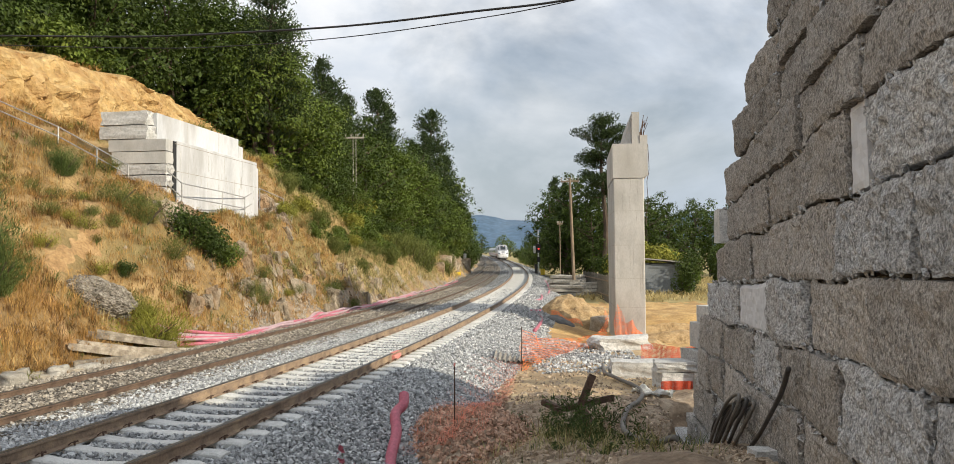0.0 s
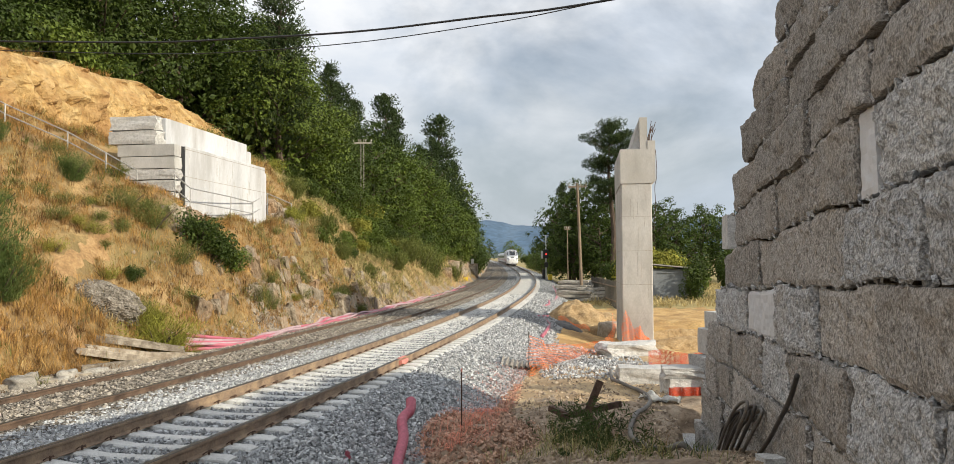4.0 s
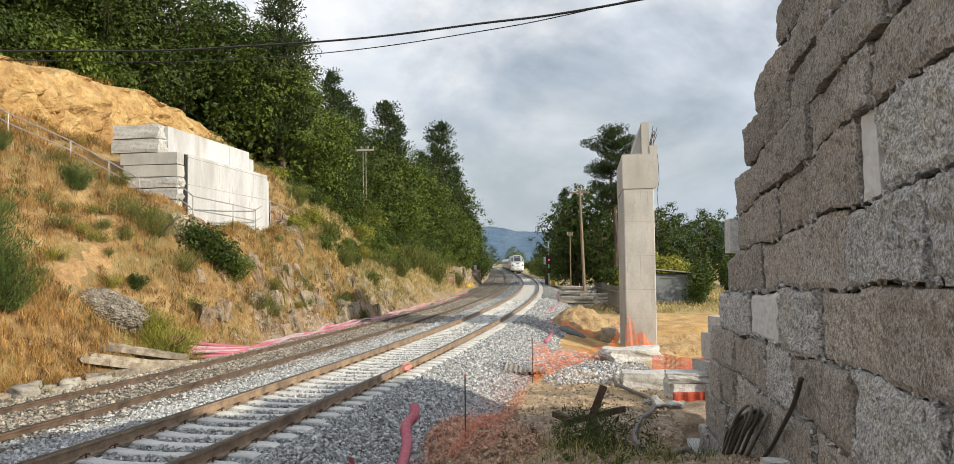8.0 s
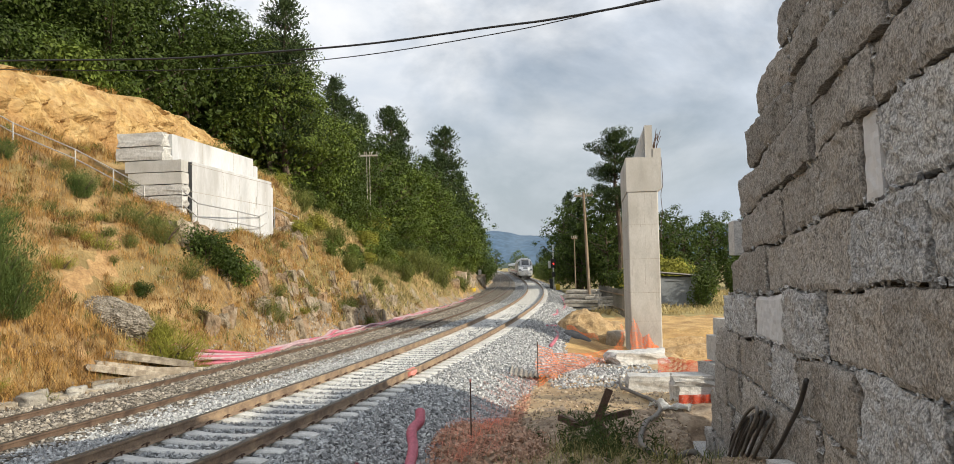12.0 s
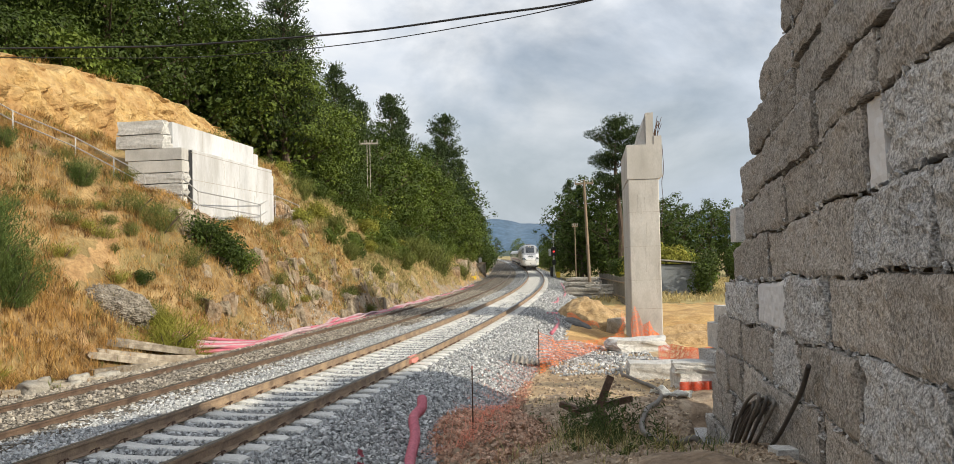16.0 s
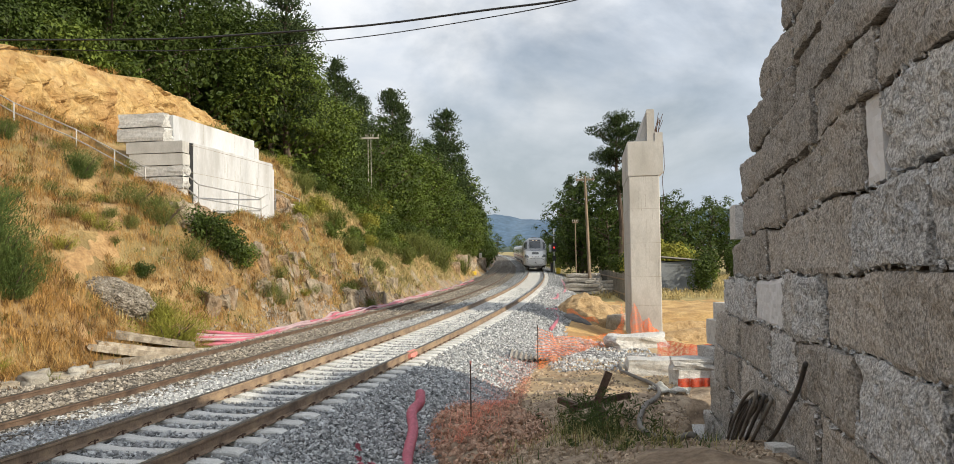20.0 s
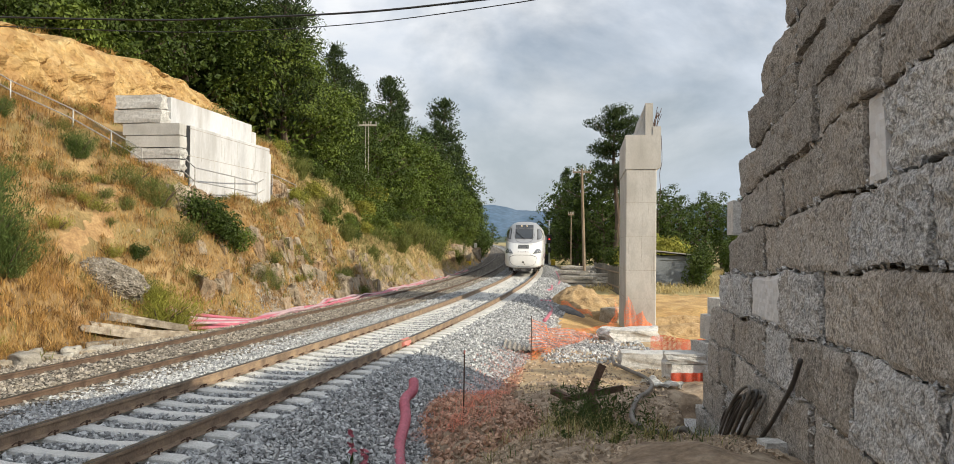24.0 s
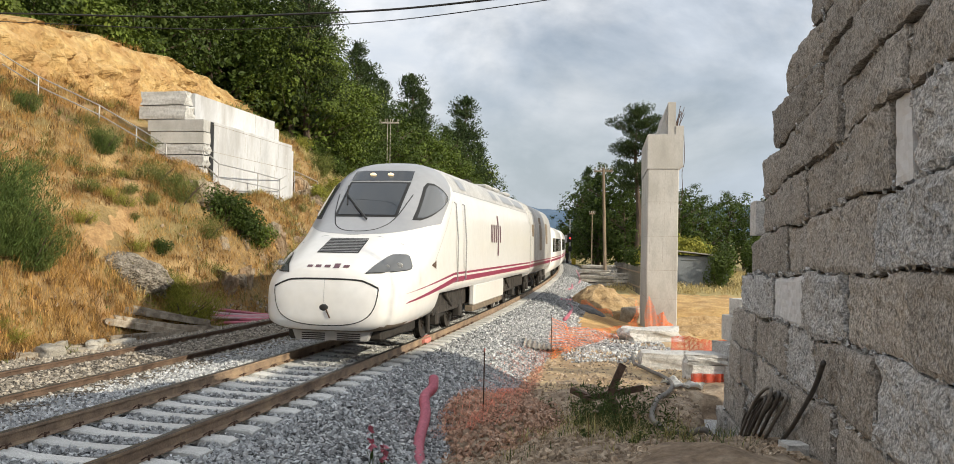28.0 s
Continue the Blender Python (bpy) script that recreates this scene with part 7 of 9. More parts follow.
def build_shrubs():
    rnd = random.Random(66)
    for src, x, y, size in ((BROOM[0], -11.2, 20.6, 1.15), (BROOM[0], -11.5, 20.2, 1.35), (BROOM[0], -12.1, 20.4, 1.6), (BROOM[0], -11.6, 19.8, 1.2), (BROOM[0], -13.4, 29.1, 0.75), (BROOM[1], -11.0, 27.6, 1.0), (BROOM[1], -10.2, 28.0, 1.15), (BROOM[1], -9.5, 28.4, 1.0), (BROOM[1], -7.9, 31.6, 0.8), (BROOM[1], -7.6, 32.6, 0.7),
                            (BUSH[0], -9.9, 25.5, 0.36), (BUSH[0], -9.3, 29.6, 1.0), (BUSH[0], -8.9, 30.3, 0.95), (BUSH[1], -8.6, 31.3, 0.75), (BROOM[2], -8.75, 24.2, 1.5), (BROOM[2], -9.2, 24.9, 0.9),
                            (BROOM[2], -8.3, 24.7, 0.75), (BROOM[1], -9.5, 24.6, 0.7), (BROOM[1], -12.4, 30.3, 0.6), (BROOM[1], -14.2, 29.4, 0.6), (BROOM[1], -13.0, 24.0, 0.7),
                            (BROOM[0], -15.0, 27.2, 0.6), (BROOM[1], -7.0, 36.2, 0.55), (BROOM[2], -7.2, 35.4, 0.45), (BROOM[1], -8.0, 34.0, 0.7), (BROOM[1], -7.6, 38.0, 0.6),
                            (BROOM[1], -6.3, 41.5, 0.7), (BROOM[1], -5.6, 43.4, 0.6),
                            (BUSH[3], -8.6, 41.9, 0.7), (BROOM[0], -8.9, 43.9, 0.7), (BUSH[1], -7.7, 44.8, 0.9), (BUSH[3], -8.6, 46.5, 1.0), (BUSH[1], -7.6, 48.6, 1.0), (BROOM[0], -8.4, 50.5, 1.1),
                            (BUSH[1], -7.5, 53.0, 1.1), (BUSH[3], -7.0, 55.5, 0.9), (BROOM[0], -6.2, 57.6, 1.2), (BUSH[1], -6.6, 60.5, 1.4), (BUSH[1], -7.5, 61.8, 1.7), (BUSH[3], -8.0, 63.4, 1.8), (BUSH[1], -5.4, 62.5, 1.3), (BROOM[0], -4.9, 66.0, 1.5),
                            (BROOM[0], -3.9, 69.5, 1.9), (BROOM[0], -3.2, 71.5, 1.7), (BUSH[0], -4.2, 75.0, 1.6), (BUSH[1], -4.4, 80.0, 1.8), (BUSH[0], -4.2, 86.0, 2.0), (BUSH[1], -3.6, 93.0, 2.0),
                            (BUSH[0], -2.8, 101.0, 2.2), (FAR_BROOM, -1.7, 84.5, 1.3), (FAR_BROOM, -1.6, 92.0, 1.5), (BUSH[1], -1.2, 100.5, 1.3), (BUSH[1], -1.6, 112.0, 2.3), (BUSH[0], 1.0, 125.0, 2.5), (BROOM[0], -9.8, 47.5, 1.0), (BUSH[3], -10.6, 46.5, 0.8),
                            (BROOM[0], -13.3, 44.0, 1.0), (BROOM[1], -6.9, 46.5, 0.8), (BROOM[1], -5.9, 51.0, 0.8),
                            (BUSH[2], 17.2, 66.4, 1.4), (BUSH[2], 20.6, 67.6, 1.7), (BUSH[2], 23.4, 68.6, 1.6), (BUSH[3], 18.4, 80.0, 3.2), (BUSH[3], 16.8, 82.0, 3.3), (BUSH[1], 20.8, 83.0, 2.8), (BUSH[0], 15.5, 92.0, 2.4)):
        src = FAR_BROOM if src in BROOM and y > 40 else src
        o = plant(src, x, y, size * rnd.uniform(0.92, 1.08), rnd.uniform(0, 6.28), -0.05)
        o["group"] = "shrubs of the cutting" if x < 5 else "shrubs beyond the yard"
    # scrub between the grass and the wood past the abutment
    for i in range(44):
        y = rnd.uniform(43.5, 84)
        d = rnd.uniform(2.6, 8.0) if y < 60 else rnd.uniform(1.6, 6.0)
        x = float(np.interp(y, T_Y, T_X)) - (6.5 + d) / math.cos(float(np.interp(y, T_Y, T_H)))
        src = (FAR_BROOM, BUSH[1], BUSH[3], FAR_BROOM, BUSH[0])[i % 5]
        plant(src, x, y, rnd.uniform(0.55, 1.15) * (1.0 if y < 60 else 1.4), rnd.uniform(0, 6.28), -0.1)["group"] = "shrubs of the cutting"
    # low tufty shrubs scattered over the dry slope
    for i in range(60):
        y = rnd.uniform(19, 44)
        d = rnd.uniform(0.8, 9.0)
        x = float(np.interp(y, T_Y, T_X)) - (6.5 + d) / math.cos(float(np.interp(y, T_Y, T_H)))
        if 31 < y < 42 and 3.4 < d < 8.4:
            continue
        plant(TUFT[int(i % 3 == 0)], x, y, rnd.uniform(0.25, 0.6), rnd.uniform(0, 6.28), -0.03)["group"] = "shrubs of the cutting"
    for x, y, k in ((-19.6, 41.4, 2.2), (-20.6, 43.0, 2.2), (-18.9, 45.5, 1.8)):
        plant(BUSH[1], x, y, k, rnd.uniform(0, 6.28), -0.1)["group"] = "shrubs of the cutting"
    for x, y, k in ((-10.3, 19.3, 0.45), (-10.7, 19.0, 0.5), (-10.0, 19.7, 0.35), (-11.0, 18.7, 0.5)):
        plant(TUFT[1], x, y, k, rnd.uniform(0, 6.28), -0.03)["group"] = "shrubs of the cutting"
    # low scrub beside the line in the distance
    for i in range(16):
        p = on_line(150 + 11 * i, (8.5, -9.5, 12.0)[i % 3] + rnd.uniform(-1, 1))
        plant(SCRUB, p[0], p[1], rnd.uniform(2.0, 3.2), rnd.uniform(0, 6.28), -0.1)["group"] = "shrubs beyond the yard"
    # undergrowth along the edge of the wood
    for i in range(9):
        s = 31 + 2.0 * i + rnd.uniform(-0.6, 0.6)
        p = on_line(s, -21.2 + 4.2 * float(ease((s - 44) / 18)) + rnd.uniform(-0.5, 0.5))
        plant(BUSH[i % 2], p[0], p[1], rnd.uniform(1.5, 2.3), rnd.uniform(0, 6.28), -0.15)["group"] = "shrubs of the cutting"
    for b in BROOM + BUSH + TUFT + [FAR_BROOM, SCRUB]:
        drop_source(b)


build_shrubs()


def put_stone(name, label, size, seed, x, y, turn, mat, sink=0.06, cuts=3, rough=0.18, flat=False, category="stone", group="", z=None):
    bm = bmesh.new()
    stone(bm, size, seed, cuts, rough, flat)
    o = new(name, mesh_of(name, bm, mat, not flat and category != "rock"))
    zz = float(ground_z(x, y)) - sink if z is None else z
    o.matrix_world = Matrix.Translation((x, y, zz)) @ Matrix.Rotation(radians(turn), 4, "Z")
    return tagged(o, label, category, group)


def build_rocks():
    bm = bmesh.new()
    bmesh.ops.create_icosphere(bm, subdivisions=6, radius=1.0)
    for v in bm.verts:
        p = v.co.copy()
        q = Vector((p.x * 7, p.y * 7 + p.z * 5, p.z * 15 - p.x * 4))
        k = 1 + 0.22 * noise.noise(p * 1.6 + Vector((3, 7, 1))) + 0.09 * noise.noise(p * 4.5) - 0.10 * abs(noise.noise(q)) - 0.05 * abs(noise.noise(q * 2.3)) + 0.05
        v.co = Vector((p.x * 1.15, p.y * 0.95, p.z * 0.66)) * k
    o = new("outcrop", mesh_of("outcrop", bm, M["lichen"], False))
    o.matrix_world = Matrix.Translation(at_ground(-10.25, 24.1, -0.42)) @ Matrix.Rotation(radians(8), 4, "Z") @ Matrix.Rotation(radians(15), 4, "Y")
    tagged(o, "grey lichen-covered rock outcrop in dry grass", "rock")
    ledge = random.Random(79)
    for i in range(64):
        y = ledge.uniform(28, 52)
        d = ledge.uniform(0.0, 2.6) * (1.0 if y < 44 else 0.6)
        x = float(np.interp(y, T_Y, T_X)) - (6.5 + d) / math.cos(float(np.interp(y, T_Y, T_H)))
        k = ledge.uniform(0.3, 0.95)
        o = put_stone("rock", "split grey-brown rock ledge standing out of the cutting", (k * 0.55, k * 0.9, k * 1.1), 800 + i, x, y, ledge.uniform(-25, 25), M["rock"], 0.45 * k, 4, 0.20, True, category="rock", group="rocks of the cutting")
        o.matrix_world = o.matrix_world @ Matrix.Rotation(radians(ledge.uniform(-30, 5)), 4, "Y") @ Matrix.Rotation(radians(ledge.uniform(-15, 15)), 4, "X")
    rnd = random.Random(72)
    for x, y, s in ((-8.7, 27.8, 0.9), (-8.5, 28.8, 0.6), (-7.7, 33.4, 0.9), (-6.9, 38.0, 1.1), (-6.3, 41.4, 1.2),
                    (-5.7, 44.0, 1.0), (-7.4, 36.6, 0.7), (-9.2, 41.6, 0.8), (-9.5, 42.2, 0.9), (-9.0, 42.6, 0.7), (-8.7, 41.2, 0.6), (-9.7, 41.9, 1.0), (-2.2, 81.0, 1.5), (-1.9, 88.0, 1.8), (-1.3, 96.5, 2.0), (-0.6, 104.0, 1.7), (0.1, 114.0, 2.0)):
        put_stone("rock", "broken rock in the face of the cutting", (s * 0.8, s * 0.6, s * 0.9), rnd.randint(0, 999), x, y, rnd.uniform(0, 180), M["rock"], 0.5 * s, 7, 0.26, category="rock", group="rocks of the cutting")
    for x, y, k, up in ((-9.62, 42.0, 0.75, 0.0), (-9.25, 42.2, 0.65, 0.0), (-9.0, 42.8, 0.7, 0.0), (-9.5, 42.9, 0.7, 0.0), (-9.45, 42.3, 0.6, 0.45), (-9.15, 42.6, 0.5, 0.42), (-9.7, 42.7, 0.55, 0.5), (-8.7, 42.6, 0.45, 0.0)):
        put_stone("rock", "pale broken stone piled at the end of the abutment", (k * 1.1, k * 0.8, k), rnd.randint(0, 999), x, y, rnd.uniform(0, 180), M["rubble_stone"], 0, 5, 0.24, category="rock", group="stones piled at the abutment", z=min(float(ground_z(x, y)), 4.0) - 0.05 + up)
    drain = slope_points(3400, 77, 23.5, 50, -0.75, 0.55)
    small_stones("ditch_stones", "dark broken stones in the ditch beside the conduits", drain, 0.075, 78, M["ballast_old"])
    loose = slope_points(420, 74, 17, 50, -0.5, 2.2)
    small_stones("scree", "loose broken stones at the foot of the cutting", loose, 0.10, 75, M["rock"])


def small_stones(name, label, P, size, seed, mat, kind="stuff", cat="stones", spread=0.5):
    """Many small angular stones, one object."""
    r = np.random.RandomState(seed)
    n = len(P)
    base = np.array([(-1, -0.5, -0.4), (0.2, -1, -0.3), (1, -0.1, -0.5), (0.1, 1, -0.4), (-0.5, -0.3, 0.9), (0.6, 0.3, 0.8)], float) * 0.62
    faces = np.array([(0, 1, 4), (1, 5, 4), (1, 2, 5), (2, 3, 5), (3, 4, 5), (3, 0, 4), (0, 3, 2), (0, 2, 1)])
    V = np.repeat(base[None], n, 0) * r.uniform(0.7, 1.25, (n, 6, 1)) + r.normal(0, 0.10, (n, 6, 3))
    V *= (size * (1 + spread * r.uniform(-1, 1, n)))[:, None, None] * r.uniform(0.7, 1.2, (n, 1, 3))
    q = r.normal(size=(n, 4))
    q /= np.linalg.norm(q, axis=1, keepdims=True)
    w, x, y, z = q.T
    R = np.stack([1 - 2 * (y * y + z * z), 2 * (x * y - z * w), 2 * (x * z + y * w), 2 * (x * y + z * w), 1 - 2 * (x * x + z * z), 2 * (y * z - x * w),
                  2 * (x * z - y * w), 2 * (y * z + x * w), 1 - 2 * (x * x + y * y)], 1).reshape(n, 3, 3)
    V = np.einsum("nij,nkj->nki", R, V) + P[:, None, :]
    F = (faces[None] + 6 * np.arange(n)[:, None, None]).reshape(-1, 3)
    return tagged(new(name, array_mesh(name, V.reshape(-1, 3), F, mat)), label, cat, kind=kind)


build_rocks()


def build_path():
    """The trodden sandy path that climbs the slope, draped on the ground."""
    line = smooth_line([(-9.75, 21.9, 0), (-10.2, 22.1, 0), (-10.8, 22.4, 0), (-11.05, 23.2, 0), (-10.98, 24.2, 0), (-10.85, 25.3, 0), (-11.0, 26.2, 0), (-11.4, 27.0, 0), (-12.2, 27.8, 0)], 10)
    rows, k = [], 9
    for i, p in enumerate(line):
        q = line[min(i + 1, len(line) - 1)] - line[max(i - 1, 0)]
        side = Vector((q.y, -q.x, 0)).normalized()
        half = 0.22 + 0.08 * math.sin(i * 0.41) + 0.07 * math.sin(i * 1.3)
        for j in range(k):
            t = 2 * j / (k - 1) - 1
            e = p + side * half * t * (1 + 0.18 * math.sin(i * 2.1 + 3 * t))
            rows.append((e.x, e.y, float(ground_z(e.x, e.y)) + 0.055 * (1 - t * t) - 0.01))
    i = np.arange(len(rows)).reshape(-1, k)
    F = np.stack([i[:-1, :-1], i[:-1, 1:], i[1:, 1:], i[1:, :-1]], -1).reshape(-1, 4)
    tagged(new("path", array_mesh("path", rows, F, M["path_sand"], smooth=True)), "trodden sandy path climbing through the dry grass", "path", kind="structure")


build_path()


def build_ballast_stones():
    r = np.random.RandomState(81)

    def on_bed(n, s0, s1, o0, o1, shape_o, shape_z, shift, drop, lift):
        s, o = s0 + (s1 - s0) * r.uniform(0, 1, n) ** 1.25, r.uniform(o0, o1, n)
        h = np.interp(s, T_S, T_H)
        x = np.interp(s, T_S, T_X) + (o + shift) * np.cos(h)
        y = np.interp(s, T_S, T_Y) - (o + shift) * np.sin(h)
        z = np.interp(o, shape_o, shape_z) + drop + rise(y) + lift + r.uniform(-0.02, 0.022, n)
        on_sleeper = (np.abs(((s - 10.57) / 0.6 + 0.5) % 1 - 0.5) < 0.26) & (np.abs(o) < 1.32)
        near_rail = np.abs(np.abs(o) - 0.87) < 0.10
        k = ~near_rail & (~on_sleeper if shift == 0 else True)
        return np.stack([x, y, z], 1)[k]

    so, sz = [-3.05, -2.55, -1.75, -0.9, 0.9, 1.75, 2.3, 3.35, 3.6], [-0.33, -0.34, -0.23, -0.235, -0.235, -0.23, -0.36, -0.68, -0.80]
    P = on_bed(64000, 7.5, 34, -3.05, 3.7, so, sz, 0, 0, 0.006)
    small_stones("ballast_stones", "loose grey crushed granite stones of the ballast", P, 0.046, 82, M["ballast"])
    P = on_bed(10000, 34, 66, -2.5, 3.6, so, sz, 0, 0, 0.01)
    small_stones("far_ballast_stones", "coarse grey ballast stones further along the line", P, 0.062, 86, M["ballast"])
    P = on_bed(18500, 8.5, 36, -3.6, 1.15, [-3.5, -2.5, -1.5, 1.45, 1.6], [-0.40, -0.36, -0.21, -0.215, -0.26], FAR_TRACK, FAR_DROP + 0.085, 0.006)
    small_stones("old_ballast_stones", "dusty brown-grey stones of the older ballast", P, 0.047, 83, M["ballast_old"])
    P = on_bed(6000, 36, 70, -2.6, 1.6, [-2.9, -1.5, 1.45, 1.6], [-0.36, -0.21, -0.215, -0.26], FAR_TRACK, FAR_DROP + 0.085, 0.006)
    small_stones("far_old_ballast_stones", "dusty brown stones of the older ballast further along", P, 0.062, 87, M["ballast_old"])
    # rubble strewn over the yard
    n = 10500
    x, y = r.uniform(-0.8, 5.0, n), 7.2 + 20 * r.uniform(0, 1, n) ** 1.7
    k = (offset_of(x, y) > 3.3) & (x < WALL_X + WALL_RUN * y - 0.1)
    Q = np.stack([x[k], y[k], ground_z(x[k], y[k])], 1)
    small_stones("yard_rubble", "pale stones and crumbs of granite on the soil", Q, 0.042, 84, M["rubble"], spread=0.85)
    n = 3200
    a, q = r.uniform(0, 6.283, n), r.uniform(0, 1, n) ** 0.5
    x, y = 0.05 + 1.1 * q * np.cos(a), 13.6 + 3.0 * q * np.sin(a)
    lift = 0.30 * np.maximum(0, 1 - (q * 1.12) ** 2.4) ** 0.9
    small_stones("hump_rubble", "pinkish broken stones on the soil hump", np.stack([x, y, ground_z(x, y) + lift], 1), 0.045, 88, M["rubble_red"], spread=0.8)
    n = 4200
    x, y = r.uniform(-1.0, 1.2, n), r.uniform(12.6, 20.5, n)
    k = (offset_of(x, y) > 3.35) & (x < np.interp(y, [12, 14.8, 16.8, 19.85, 22.6], [0.2, 0.6, 0.85, 1.2, 1.6]))
    small_stones("red_rubble", "reddish broken stones under the fallen net", np.stack([x[k], y[k], ground_z(x[k], y[k]) + 0.01], 1), 0.052, 89, M["rubble_red"], spread=0.8)
    n = 7000
    x, y = r.uniform(-0.6, 3.0, n), r.uniform(7.0, 13.5, n)
    k = (offset_of(x, y) > 3.5) & (x < WALL_X + WALL_RUN * y - 0.1)
    small_stones("soil_crumbs", "crumbs of soil and small stones in the shaded foreground", np.stack([x[k], y[k], ground_z(x[k], y[k]) + 0.004], 1), 0.022, 90, M["rubble"], spread=0.8)
    n = 2400
    x, y = r.uniform(1.8, 5.2, n), r.uniform(21, 31, n)
    k = offset_of(x, y) > 3.2
    small_stones("gravel_heap", "grey gravel spilled beside the net", np.stack([x[k], y[k], ground_z(x[k], y[k]) + 0.03], 1), 0.065, 85, M["ballast"])


build_ballast_stones()


# ---------------------------------------------------------------- left: conduits, beams, guard rail, pole, wires
def ribbed(pts, radius, pitch, sides=10):
    """A corrugated pipe along points."""
    bm = bmesh.new()
    line, out, rad = smooth_line(pts, 14), [], []
    acc = 0.0
    out, rad = [line[0]], [radius]
    for a, b in zip(line, line[1:]):
        n = max(1, int((b - a).length / (pitch / 2)))
        for i in range(n):
            acc += 1
            out.append(a.lerp(b, (i + 1) / n))
            rad.append(radius * (1.0 if int(acc) % 2 else 0.90))
    tube(bm, out, rad, sides)
    return bm


def build_conduits():
    rnd = random.Random(91)
    for i in range(8):
        ph, base = rnd.uniform(0, 6), -5.76 - 0.085 * i
        end = 84 if i < 4 else 60
        pts = []
        s = 24.6 + 0.35 * i
        while s < end:
            o = base + 0.11 * math.sin(s * 0.33 + ph) + 0.06 * math.sin(s * 0.95 + 2 * ph) - 0.05
            p = on_line(s, o)
            zz = max(float(ground_z(p[0], p[1])), -0.62 + float(rise(p[1]))) + 0.10 + 0.055 * (i % 3) + 0.05 * math.sin(s * 0.7 + ph) + 0.03 * math.sin(s * 1.7 + 3 * ph)
            pts.append((p[0], p[1], zz))
            s += 1.4
        pts = [q for q in pts if q[1] > 26.4 + 0.2 * i]
        for ends in ((-8.16 - 0.05 * i, 25.7 + 0.2 * math.sin(ph)), (-8.34 - 0.06 * i + 0.1 * math.sin(2 * ph), 25.2), (-8.46 - 0.05 * i, 24.6 + 0.35 * math.sin(3 * ph))):
            pts.insert(0, (*ends, float(ground_z(*ends)) + 0.07 + 0.06 * (i % 3)))
        bm = bmesh.new()
        tube(bm, smooth_line(pts, 4), 0.058 if i % 4 != 2 else 0.045, 8)
        faded = i in (2, 5, 6)
        o = new("conduit", mesh_of("conduit", bm, M["pipe_pale"] if faded else M["pipe_pink"], True))
        tagged(o, "faded pale pink plastic cable conduit beside the track" if faded else "bright pink plastic cable conduit beside the track", "pipe", "cable conduits along the line")


build_conduits()


def build_beams():
    """Broken precast concrete beams lying at the foot of the slope."""
    for i, (ax, ay, bx, by, up) in enumerate(((-9.75, 22.55, -7.95, 24.05, 0.20), (-9.70, 22.05, -8.05, 23.55, 0.02), (-9.85, 21.75, -8.35, 23.05, 0.0), (-9.60, 21.45, -8.60, 22.75, 0.0), (-9.3, 22.35, -7.75, 24.35, 0.0), (-9.55, 22.75, -8.2, 24.1, 0.22))):
        a, b = Vector((ax, ay, float(ground_z(ax, ay)) + up * 0.6)), Vector((bx, by, float(ground_z(bx, by)) + up))
        a.z = min(a.z, b.z + 0.45)
        ln = (b - a).length
        bm = bmesh.new()
        stone(bm, (ln, 0.22, 0.17), 300 + i, 6, 0.05, True)
        o = new("concrete_beam", mesh_of("concrete_beam", bm, M["beam_old"]))
        f = (b - a).normalized()
        r = Vector((-f.y, f.x, 0)).normalized()
        m = Matrix((f, r, f.cross(r))).transposed().to_4x4()
        m.translation = (a + b) / 2 + Vector((0, 0, 0.03))
        o.matrix_world = m
        tagged(o, "broken old concrete beam dumped beside the track", "concrete beam", "dumped concrete beams")
        holes = bmesh.new()
        for k in (-1, 1):
            bmesh.ops.create_cone(holes, cap_ends=True, segments=8, radius1=0.02, radius2=0.02, depth=0.02, matrix=Matrix.Translation((ln / 2 - 0.005, 0.06 * k, 0.1)) @ Matrix.Rotation(math.pi / 2, 4, "Y"))
        part("bolt_holes", holes, M["seam"], o)
    for sx, sy, ln, turn in ((-10.1, 19.15, 1.9, 24), (-9.55, 20.35, 1.2, 42), (-10.5, 18.4, 1.4, 15)):
        put_stone("concrete_slab", "flat pale concrete slab lying beside the old line", (ln, 0.42, 0.14), int(-sx * 10), sx, sy, turn, M["rubble_stone"], 0.02, 4, 0.05, True, "concrete slab", "dumped concrete slabs")
    rnd = random.Random(92)
    for x, y, s in ((-9.9, 19.4, 0.55), (-9.4, 20.3, 0.5), (-9.0, 20.9, 0.45), (-10.4, 19.0, 0.4), (-9.7, 18.7, 0.6), (-9.2, 19.7, 0.35), (-8.8, 21.3, 0.3)):
        put_stone("rubble_block", "broken pale concrete lump beside the old track", (s * 1.2, s * 0.7, s * 0.5), rnd.randint(0, 999), x, y, rnd.uniform(0, 180), M["old_concrete"], 0.03, 3, 0.22, False, "rubble", "rubble beside the old line")


build_beams()


